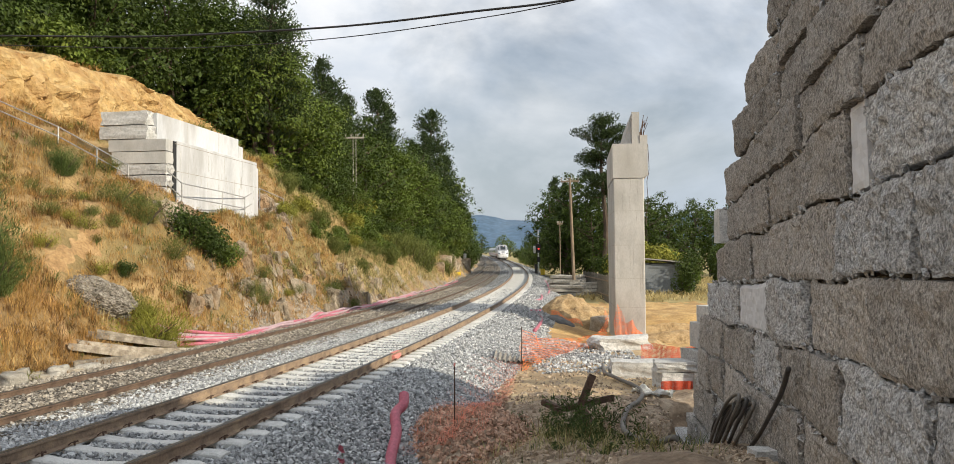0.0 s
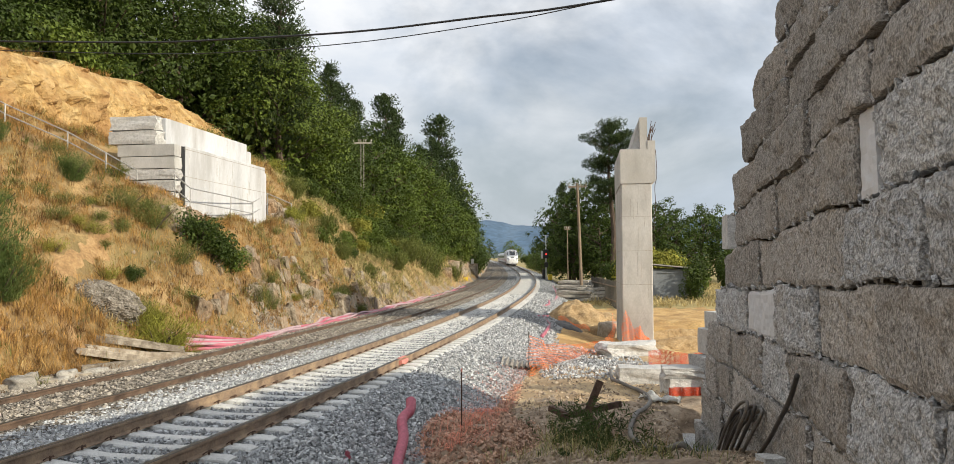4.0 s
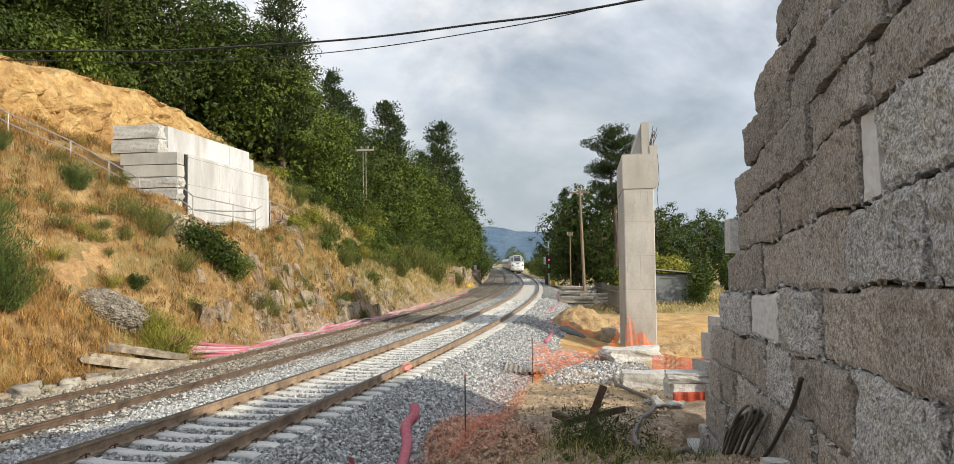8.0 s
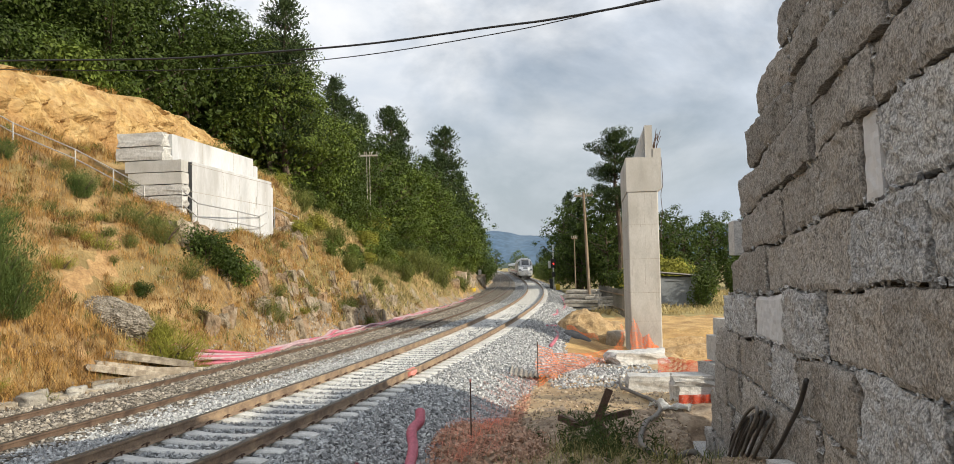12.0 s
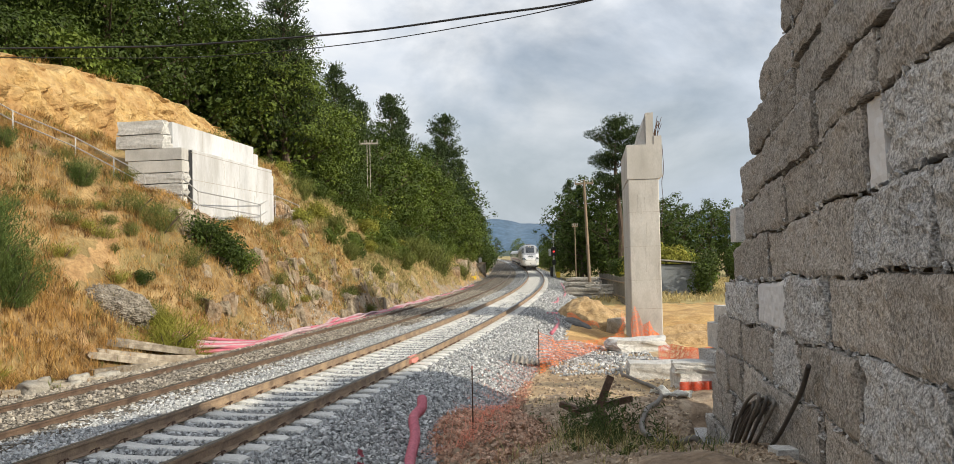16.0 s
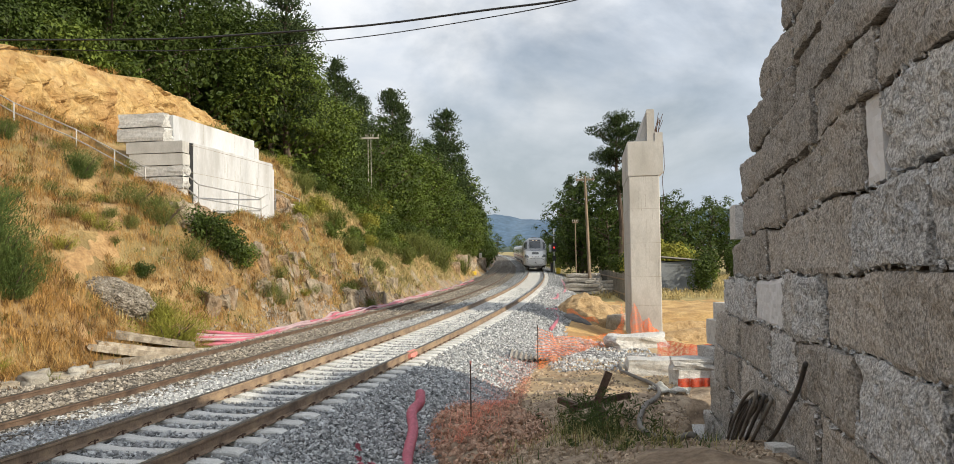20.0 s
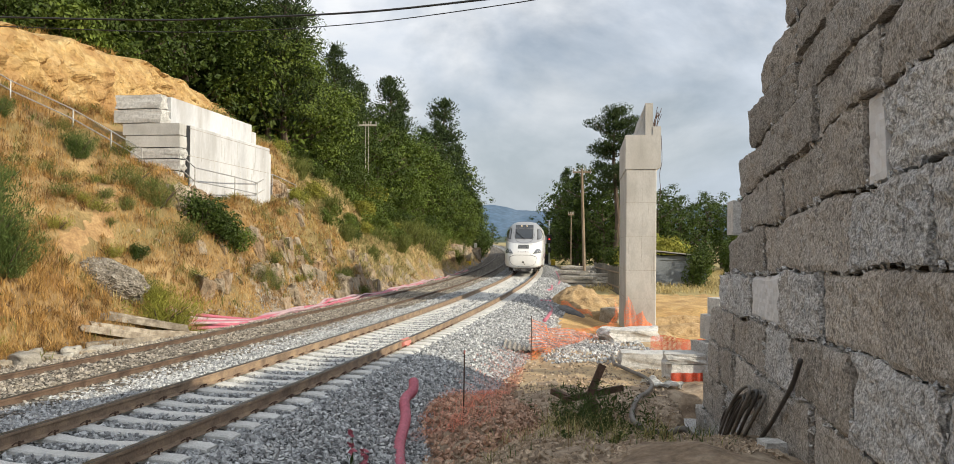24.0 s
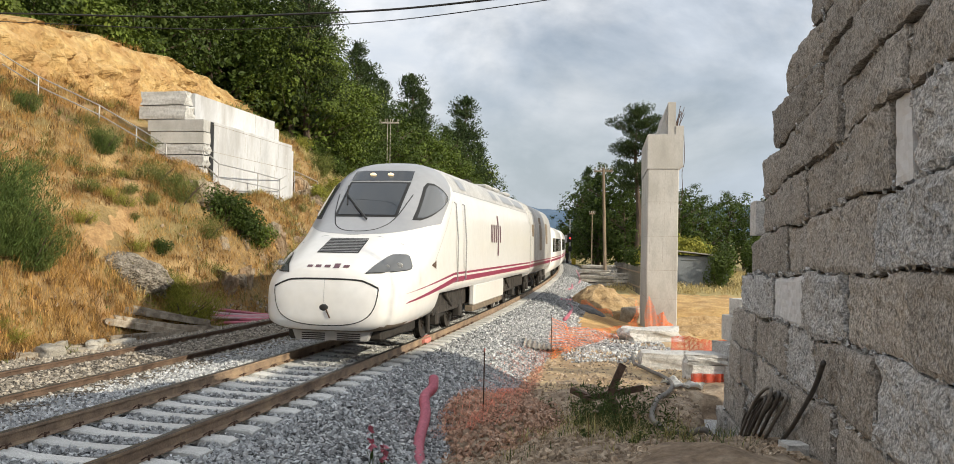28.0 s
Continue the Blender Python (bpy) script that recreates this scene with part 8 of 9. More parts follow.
def guard_rail(points, label, top):
    g = thing("guard_rail", Matrix.Translation(points[0]), label, "railing")
    inv = Matrix.Translation(-Vector(points[0]))
    tops = []
    for p in points:
        p = Vector(p)
        bm = bmesh.new()
        tube(bm, [inv @ (p - Vector((0, 0, 0.3))), inv @ (p + Vector((0, 0, top + 0.02)))], 0.024, 6)
        part("post", bm, M["steel"], g)
        tops.append(p)
    for h in (top, top * 0.5):
        bm = bmesh.new()
        tube(bm, [inv @ (p + Vector((0, 0, h))) for p in tops], 0.022, 6)
        part("rail", bm, M["steel"], g)


def slope_rail(xy, label, top):
    guard_rail([at_ground(x, y) for x, y in xy], label, top)


slope_rail([(-17.5, 28.8), (-15.7, 29.2), (-13.9, 29.9), (-12.7, 30.2), (-11.7, 30.4)], "thin galvanised tube railing stepping down the dry slope", 0.66)
slope_rail([(-10.5, 30.8), (-10.14, 31.4), (-9.85, 35.6), (-9.78, 39.0), (-9.70, 41.5), (-8.97, 43.5)], "thin galvanised tube railing on the bench before the abutment", 1.0)


def build_wires():
    for name, pts, r in (("overhead_cable", [(-27, 30, 10.1), (-15.8, 24, 8.44), (-12.14, 22, 7.91), (-7.49, 20, 7.35), (-5.09, 19, 7.16), (-2.2, 17.5, 6.91), (0.26, 16, 6.76), (1.63, 15, 6.63), (3.59, 13.5, 6.55), (7.5, 10.6, 6.5), (12, 7.5, 6.9)], 0.021),
                         ("overhead_cable", [(-29, 32.5, 10.6), (-17.11, 26, 8.77), (-13.24, 24, 8.18), (-8.24, 22, 7.57), (-5.63, 21, 7.36), (-2.46, 19.5, 7.2), (0.29, 18, 7.17), (1.97, 17, 7.2), (4.53, 15, 7.25), (8, 12, 7.35), (13, 8.4, 7.7)], 0.011)):
        bm = bmesh.new()
        tube(bm, smooth_line(pts, 8), r, 6)
        o = new(name, mesh_of(name, bm, M["cable"], True))
        tagged(o, "thick twisted black overhead cable crossing the line" if r > 0.015 else "thin dark overhead wire crossing the line", "cable", "overhead cables")


build_wires()


def pole(name, label, base, height, radius, arm, mat, twin=False, lean=0.0):
    p = thing(name, Matrix.Translation(base) @ pose(0, 0, 0, 0, lean, 0), label, "utility pole")
    for dx in ((-0.11, 0.11) if twin else (0.0,)):
        bm = bmesh.new()
        tube(bm, [(dx, 0, -0.6), (dx, 0, height * 0.5), (dx, 0, height)], [radius, radius * 0.85, radius * 0.65], 10)
        part("shaft", bm, mat, p)
    bm = bmesh.new()
    box(bm, (-arm, -0.05, height - 0.35), (arm, 0.05, height - 0.22), 0.01)
    part("crossarm", bm, mat, p)
    for x in (-arm * 0.9, -arm * 0.35, arm * 0.35, arm * 0.9):
        bm = bmesh.new()
        tube(bm, [(x, 0, height - 0.22), (x, 0, height - 0.12), (x, 0, height - 0.05), (x, 0, height)], [0.02, 0.05, 0.035, 0.045], 8)
        part("insulator", bm, M["old_concrete"], p)
    return p


pole("wooden_pole", "weathered wooden utility pole with a short crossarm", at_ground(8.98, 69.5), 9.3, 0.15, 0.75, M["wood_grey"], lean=-1.75)
pole("twin_pole", "slim twin concrete utility pole with crossarm before the wood", at_ground(-8.2, 66.0), 11.65 - float(ground_z(-8.2, 66.0)), 0.042, 0.75, M["old_concrete"], True)
pole("far_pole", "slim grey utility pole among the trees", at_ground(9.5, 84.0), 6.2, 0.06, 0.28, M["wood_grey"])


def build_signal(x, y, height, lamp):
    base = Vector((x, y, float(ground_z(x, y))))
    s = thing("railway_signal", Matrix.Translation(base), "railway colour-light signal on a mast, showing red", "railway signal")
    bm = bmesh.new()
    tube(bm, [(0, 0, -0.4), (0, 0, height)], 0.09, 8)
    part("mast", bm, M["white_paint"], s)
    bm = bmesh.new()
    box(bm, (-0.35, -0.05, height - 0.1), (0.35, 0.05, height), 0.02)
    part("top_bar", bm, M["steel"], s)
    head = bmesh.new()
    box(head, (-0.32, -0.22, lamp - 0.55), (0.32, 0.12, lamp + 0.55), 0.05)
    h = part("signal_head", head, M["black_paint"], s)
    for k, (dz, m) in enumerate(((0.25, "black_paint"), (-0.05, "red_lamp"), (-0.33, "black_paint"))):
        bm = bmesh.new()
        bmesh.ops.create_cone(bm, cap_ends=True, segments=16, radius1=0.10, radius2=0.10, depth=0.06, matrix=Matrix.Translation((0, -0.25, lamp + dz)) @ Matrix.Rotation(math.pi / 2, 4, "X"))
        part("lamp", bm, M[m], h, "glowing red lamp" if m == "red_lamp" else "")
    bm = bmesh.new()
    box(bm, (-0.2, -0.15, lamp - 1.7), (0.24, 0.10, lamp - 1.05), 0.05)
    part("repeater_box", bm, M["black_paint"], s)
    bm = bmesh.new()
    box(bm, (-0.62, -0.1, lamp - 0.6), (-0.34, 0.05, lamp + 0.3), 0.03)
    part("plate", bm, M["white_paint"], s)
    bm = bmesh.new()
    box(bm, (0.25, -0.3, 0.0), (0.75, 0.2, 0.75), 0.05)
    part("cabinet", bm, M["yellow"], s, "yellow lineside cabinet")
    bm = bmesh.new()
    box(bm, (-0.5, -0.45, 0.0), (-0.15, -0.15, 1.4), 0.05)
    part("side_cabinet", bm, M["black_paint"], s)


build_signal(9.4, 107.0, 5.6, 3.3)


def build_far_left_signal():
    x, y = on_line(118, FAR_TRACK - 3.2)[:2]
    base = Vector((x, y, 0.2))
    s = thing("lineside_marker", Matrix.Translation(base), "short white lineside marker with a black head", "railway sign")
    bm = bmesh.new()
    tube(bm, [(0, 0, -0.6), (0, 0, 2.2)], 0.06, 8)
    part("post", bm, M["white_paint"], s)
    bm = bmesh.new()
    box(bm, (-0.2, -0.1, 1.7), (0.2, 0.1, 2.4), 0.04)
    part("head", bm, M["white_paint"], s)
    x, y = on_line(96, FAR_TRACK - 2.9)[:2]
    put_stone("yellow_box", "small yellow lineside box beside the pink conduits", (0.8, 0.5, 0.35), 5, x, y, 10, M["yellow"], 0.02, 1, 0.02, True, "box")


build_far_left_signal()

# ---------------------------------------------------------------- right: yard, nets, stacks, shed
def build_sleeper_stacks():
    me = mesh_of("concrete_sleeper", sleeper_bm(), M["old_concrete"])
    rnd = random.Random(94)
    for x, y, rows, layers, turn in ((7.9, 65, 4, 3, -20), (8.3, 68.5, 4, 4, -26), (9.6, 67.0, 3, 4, -18), (8.9, 72.5, 4, 5, -22), (9.3, 70.6, 3, 3, -24), (9.6, 76.5, 4, 5, -16), (10.1, 80.5, 4, 4, -28), (10.6, 85, 4, 4, -20)):
        for i in range(layers):
            for j in range(rows):
                o = new("concrete_sleeper", me)
                z = float(ground_z(x, y)) + 0.40 + 0.27 * i
                o.matrix_world = Matrix.Translation((x - 0.36 * (j - rows / 2) * math.sin(radians(turn)) + rnd.uniform(-0.12, 0.12), y + 0.36 * (j - rows / 2) * math.cos(radians(turn)), z)) @ Matrix.Rotation(radians(turn + rnd.uniform(-4, 4)), 4, "Z")
                tagged(o, "pale concrete sleeper lying in a stack in the yard", "sleeper", "stacked concrete sleepers")


build_sleeper_stacks()


def build_fence():
    f = thing("plank_fence", Matrix.Translation(at_ground(10.05, 60.0)) @ Matrix.Rotation(radians(87.5), 4, "Z"), "weathered grey plank fence at the yard's edge", "fence")
    rnd = random.Random(95)
    me = bpy.data.meshes.new("plank")
    bm = bmesh.new()
    box(bm, (-0.11, -0.02, -0.2), (0.11, 0.02, 1.9), 0.006)
    bm.to_mesh(me)
    bm.free()
    me.materials.append(M["fence_grey"])
    for i in range(60):
        o = new("plank", me)
        o.parent = f
        o.matrix_parent_inverse = Matrix.Identity(4)
        o.location = (-0.6 + i * 0.30, 0.02 * (i % 2), rnd.uniform(-0.12, 0.08))
        o.rotation_euler = (0, radians(rnd.uniform(-1.5, 1.5)), 0)
    for z in (0.45, 1.45):
        bm = bmesh.new()
        box(bm, (-0.8, 0.03, z), (17.6, 0.09, z + 0.09))
        part("rail", bm, M["wood_grey"], f)


build_fence()


def build_shed():
    x0, y0 = 13.4, 69.0
    z0 = float(ground_z(15.5, 69.0)) - 0.1
    s = thing("shed", Matrix.Translation((x0, y0, z0)), "low grey rendered shed with a shallow sheet roof behind the yard", "shed")
    w, d = 5.2, 5.0
    for name, lo, hi in (("front_wall", (0, 0, 0), (1.5, 0.2, 2.5)), ("front_wall", (4.1, 0, 0), (w, 0.2, 2.3)), ("lintel", (1.5, 0, 2.15), (4.1, 0.2, 2.45)), ("side_wall", (0, 0.2, 0), (0.2, d, 2.7)),
                         ("side_wall", (w - 0.2, 0.2, 0), (w, d, 2.3)), ("rear_wall", (0.2, d - 0.2, 0), (w - 0.2, d, 2.5))):
        bm = bmesh.new()
        box(bm, lo, hi)
        part(name, bm, M["shed_wall"], s)
    bm = bmesh.new()
    box(bm, (1.5, 0.08, 0), (4.1, 0.14, 2.15))
    part("door", bm, M["shed_wall"], s, "wide grey sheet door")
    n = 12
    for i in range(n):
        bm = bmesh.new()
        a, b = -0.35 + (w + 0.7) * i / n, -0.35 + (w + 0.7) * (i + 1) / n - 0.015
        za, zb = 2.95 - 0.10 * a, 2.95 - 0.10 * b
        vs = [bm.verts.new(p) for p in ((a, -0.45, za), (b, -0.45, zb), (b, d + 0.3, zb), (a, d + 0.3, za), (a, -0.45, za + 0.09), (b, -0.45, zb + 0.09), (b, d + 0.3, zb + 0.09), (a, d + 0.3, za + 0.09))]
        for f in ((0, 3, 2, 1), (4, 5, 6, 7), (0, 1, 5, 4), (1, 2, 6, 5), (2, 3, 7, 6), (3, 0, 4, 7)):
            bm.faces.new([vs[k] for k in f])
        part("roof_sheet", bm, M["shed_roof"], s)


build_shed()


def mound(name, label, x, y, rx, ry, h, seed, mat, turn=0.0, n=36):
    r = np.random.RandomState(seed)
    u = np.linspace(-1, 1, n)
    U, V = np.meshgrid(u, u)
    q = np.sqrt(U * U + V * V)
    Z = np.maximum(0, 1 - q ** 2.4) ** 0.9
    X, Y = x + rx * (U * math.cos(turn) - V * math.sin(turn)), y + ry * (U * math.sin(turn) + V * math.cos(turn))
    Z = h * Z * (1 + 0.16 * waves(X, Y, 1.6 * rx, seed)) + 0.07 * h * waves(X, Y, 0.6 * rx, seed + 1) * (q < 1) + 0.02 * h * r.uniform(-1, 1, q.shape) * (q < 0.97) - 0.08 * (q > 0.97)
    P = np.stack([X, Y, ground_z(X, Y) + Z - 0.02], -1).reshape(-1, 3)
    i = np.arange(n * n).reshape(n, n)
    F = np.stack([i[:-1, :-1], i[:-1, 1:], i[1:, 1:], i[1:, :-1]], -1).reshape(-1, 4)
    keep = q.ravel()[F].min(1) < 1.0
    return tagged(new(name, array_mesh(name, P, F[keep], mat, smooth=True)), label, "heap")


mound("sand_mound", "heap of ochre excavated sand beside the pier", 5.55, 42.6, 1.75, 1.9, 1.18, 45, M["ochre_sand"], 0.3)
mound("sand_mound", "second lobe of the ochre sand heap beside the pier", 7.0, 42.9, 1.5, 1.7, 0.85, 46, M["ochre_sand"], 0.2)
mound("plastic_heap", "crumpled dark plastic sheeting at the foot of the sand heap", 4.45, 39.7, 0.75, 1.1, 0.26, 61, M["pipe_black"], 0.3, 24)
mound("sand_mound", "low bank of ochre sand behind the pier", 11.5, 44.5, 5.0, 2.0, 0.55, 15, M["sand_orange"])
mound("sand_mound", "broken edge of the ochre excavation behind the pier", 9.6, 38.6, 2.6, 0.9, 0.5, 25, M["ochre_sand"], 0.1)
mound("sand_mound", "small heap of ochre sand before the pier", 6.2, 30.2, 1.0, 0.8, 0.25, 26, M["ochre_sand"], 0.1)
mound("soil_mound", "low sandy hump in the trodden soil", 1.6, 7.0, 0.6, 0.7, 0.09, 19, M["soil_brown"])
mound("soil_mound", "stony brown soil hump under the fallen net", 0.05, 13.6, 0.9, 2.6, 0.30, 29, M["soil_brown"])
mound("gravel_bank", "grey gravel spilled down from the track", 3.1, 25.8, 1.7, 1.9, 0.07, 39, M["ballast_bed"])


def build_yard_stones():
    put_stone("granite_slab", "long split granite slab lying on the sand", (1.75, 0.8, 0.62), 101, 5.2, 28.3, 10, M["granite_pale"], 0.16, 8, 0.17, True)
    put_stone("granite_block", "pale squared granite block on the soil", (1.25, 0.75, 0.42), 102, 4.1, 20.3, -7, M["granite_pale"], 0.02, 8, 0.08, True)
    put_stone("granite_block", "squared granite block half wrapped in red net", (0.75, 0.7, 0.36), 103, 4.32, 17.6, 4, M["granite_pale"], 0.02, 6, 0.06, True)
    put_stone("granite_block", "white granite slab on a netted block", (0.78, 0.7, 0.20), 104, 4.30, 17.6, -6, M["granite_pale"], 0, 6, 0.09, True, z=float(ground_z(4.3, 17.6)) + 0.35)
    put_stone("granite_block", "squared granite block standing past the wall's end", (0.9, 0.9, 0.85), 105, 5.05, 17.6, 10, M["granite"], 0.02, 4, 0.03, True)
    put_stone("granite_block", "squared granite block stacked past the wall's end", (0.55, 0.8, 0.50), 106, 5.05, 17.7, 3, M["granite_pale"], 0, 4, 0.03, True, z=float(ground_z(5.05, 17.7)) + 0.86)
    put_stone("granite_block", "small pale granite block on top of a stack", (0.4, 0.5, 0.34), 107, 5.1, 17.7, 12, M["granite_pale"], 0, 3, 0.03, True, z=float(ground_z(5.05, 17.7)) + 1.37)
    put_stone("granite_block", "grey granite block in the pit by the wall", (0.62, 2.3, 0.40), 108, 3.72, 15.2, -8.6, M["granite"], 0.05, 4, 0.06, True)
    ribbed_slab = bmesh.new()
    box(ribbed_slab, (-0.42, -0.5, 0.0), (0.42, 0.5, 0.10), 0.012)
    for k in range(7):
        box(ribbed_slab, (-0.40, -0.46 + 0.14 * k, 0.095), (0.40, -0.39 + 0.14 * k, 0.135), 0.012)
    slab = new("concrete_slab", mesh_of("concrete_slab", ribbed_slab, M["old_concrete"]))
    slab.matrix_world = Matrix.Translation((3.30, 12.75, float(ground_z(3.3, 12.75)) + 0.10)) @ pose(0, 0, 0, 4, 3, 12)
    tagged(slab, "ribbed grey concrete slab lying in the trench by the wall", "concrete slab")
    put_stone("granite_slab", "flat grey stone slab bridging the trench by the wall", (0.75, 0.8, 0.14), 109, 3.02, 11.35, 8, M["granite_pale"], 0.0, 4, 0.04, True, z=float(ground_z(3.3, 11.35)) + 0.16)
    put_stone("granite_block", "small granite block at the wall's foot", (0.20, 0.22, 0.15), 110, 2.68, 7.75, 5, M["granite_pale"], 0.02, 3, 0.06, True)
    put_stone("granite_block", "white granite block set on the wall's far end", (0.34, 0.5, 0.46), 112, 3.66, 11.75, -8, M["granite_pale"], 0, 3, 0.02, True, z=2.785 - 0.037 * 12.15)
    put_stone("boulder", "rounded brown stone under the sand heap", (1.1, 0.9, 0.85), 113, 6.65, 40.6, 30, M["rubble_stone"], 0.1, 4, 0.12)


build_yard_stones()


def net(name, label, surface, nu, nv, strand, mat):
    """A plastic mesh: thin strands along both ways of surface(u, v), u and v from 0 to 1."""
    P = [[Vector(surface(i / nu, j / nv)) for j in range(nv + 1)] for i in range(nu + 1)]
    V, F = [], []

    def ribbon(a, b, w):
        k = len(V)
        V.extend([a - w, a + w, b + w, b - w])
        F.append((k, k + 1, k + 2, k + 3))

    for i in range(nu + 1):
        for j in range(nv + 1):
            if i < nu:
                w = (P[i][min(j + 1, nv)] - P[i][max(j - 1, 0)]).normalized() * strand * 0.5
                ribbon(P[i][j], P[i + 1][j], w)
            if j < nv:
                w = (P[min(i + 1, nu)][j] - P[max(i - 1, 0)][j]).normalized() * strand * 0.5
                ribbon(P[i][j], P[i][j + 1], w)
    return tagged(new(name, array_mesh(name, [tuple(v) for v in V], F, mat)), label, "safety net")


def build_nets():
    base = smooth_line([(1.45, 21.7, 0), (2.2, 23.9, 0), (3.2, 26.4, 0), (4.5, 30.0, 0), (5.6, 33.3, 0)], 12)
    tops = [1.02, 0.80, 0.55, 0.40, 0.38, 1.35]

    def upright(u, v):
        k = u * (len(base) - 1)
        i = min(int(k), len(base) - 2)
        p = base[i].lerp(base[i + 1], k - i)
        h = float(np.interp(u, [0, 0.15, 0.35, 0.6, 0.85, 1.0], tops))
        lean = 0.25 * math.sin(u * 17) * v
        return (p.x + lean * 0.4 + 0.05 * math.sin(u * 40 + v * 9), p.y + lean, float(ground_z(p.x, p.y)) + 0.02 + v * h * (1 - 0.10 * math.sin(u * 9) ** 2))

    net("safety_net", "sagging orange plastic safety net strung to the pier", upright, 150, 12, 0.012, M["net"])

    def at_pier(u, v):
        x = 5.85 + 1.15 * u
        y = 33.55 + 0.25 * math.sin(u * 8) * v - 0.4 * (1 - v)
        h = float(np.interp(u, [0, 0.18, 0.3, 0.42, 0.6, 0.75, 1.0], [0.6, 1.35, 1.1, 0.6, 0.85, 0.5, 0.3]))
        return (x, y + 0.06 * math.sin(u * 31), float(ground_z(x, y)) + v * h)

    net("safety_net", "bright orange net bunched against the pier's foot", at_pier, 34, 14, 0.020, M["net"])

    def fallen(u, v):
        y = 12.0 + 10.6 * u
        right = float(np.interp(y, [12, 14.8, 16.8, 19.85, 22.6], [0.30, 0.62, 0.85, 1.2, 1.62]))
        x = right - 1.25 * (1 - v) ** 1.9 + 0.05 * math.sin(u * 31)
        y += 0.25 * math.sin(v * 7)
        bump = 0.30 * max(0.0, 1 - ((x - 0.05) / 0.9) ** 2 - ((y - 13.6) / 2.6) ** 2)
        return (x, y, float(ground_z(x, y)) + 0.07 + bump + 0.07 * abs(math.sin(u * 37 + v * 11)) + 0.10 * v * v)

    net("fallen_net", "faded pink-orange plastic net lying on the soil", fallen, 150, 18, 0.0065, M["net_pink"])

    def crumpled(u, v):
        x, y = -0.42 + 0.62 * u + 0.22 * v + 0.03 * math.sin(u * 25), 12.0 + 2.9 * u
        bump = 0.30 * max(0.0, 1 - ((x - 0.05) / 0.9) ** 2 - ((y - 13.6) / 2.6) ** 2)
        return (x, y, float(ground_z(x, y)) + 0.06 + bump + 0.10 * abs(math.sin(u * 21 + v * 5)))

    net("fallen_net", "rumpled orange edge of the fallen plastic net", crumpled, 50, 6, 0.008, M["net_pink"])

    def strip_net(u, v):
        x = 4.9 + 2.6 * u
        return (x, 23.8 + 0.4 * u + 0.1 * math.sin(u * 14), float(ground_z(x, 23.8)) + 0.02 + v * (0.42 + 0.06 * math.sin(u * 9)))

    net("safety_net", "orange net strip fencing the excavation", strip_net, 80, 14, 0.011, M["net_red"])

    def wrap(u, v):
        x = 3.94 + 0.76 * u
        return (x, 17.19 - 0.02 * math.sin(u * 20), float(ground_z(4.3, 17.5)) - 0.02 + v * 0.20)

    net("red_net", "red plastic net wrapped round a granite block", wrap, 30, 9, 0.016, M["net_red"])

    def on_heap(u, v):
        x, y = 4.15 + 1.25 * u, 40.5 - 1.5 * u + 0.4 * v
        return (x, y, float(ground_z(x, y)) + 0.12 + 0.20 * v + 0.08 * math.sin(9 * u))

    net("safety_net", "torn orange net draped at the sand heap", on_heap, 40, 12, 0.016, M["net"])


build_nets()


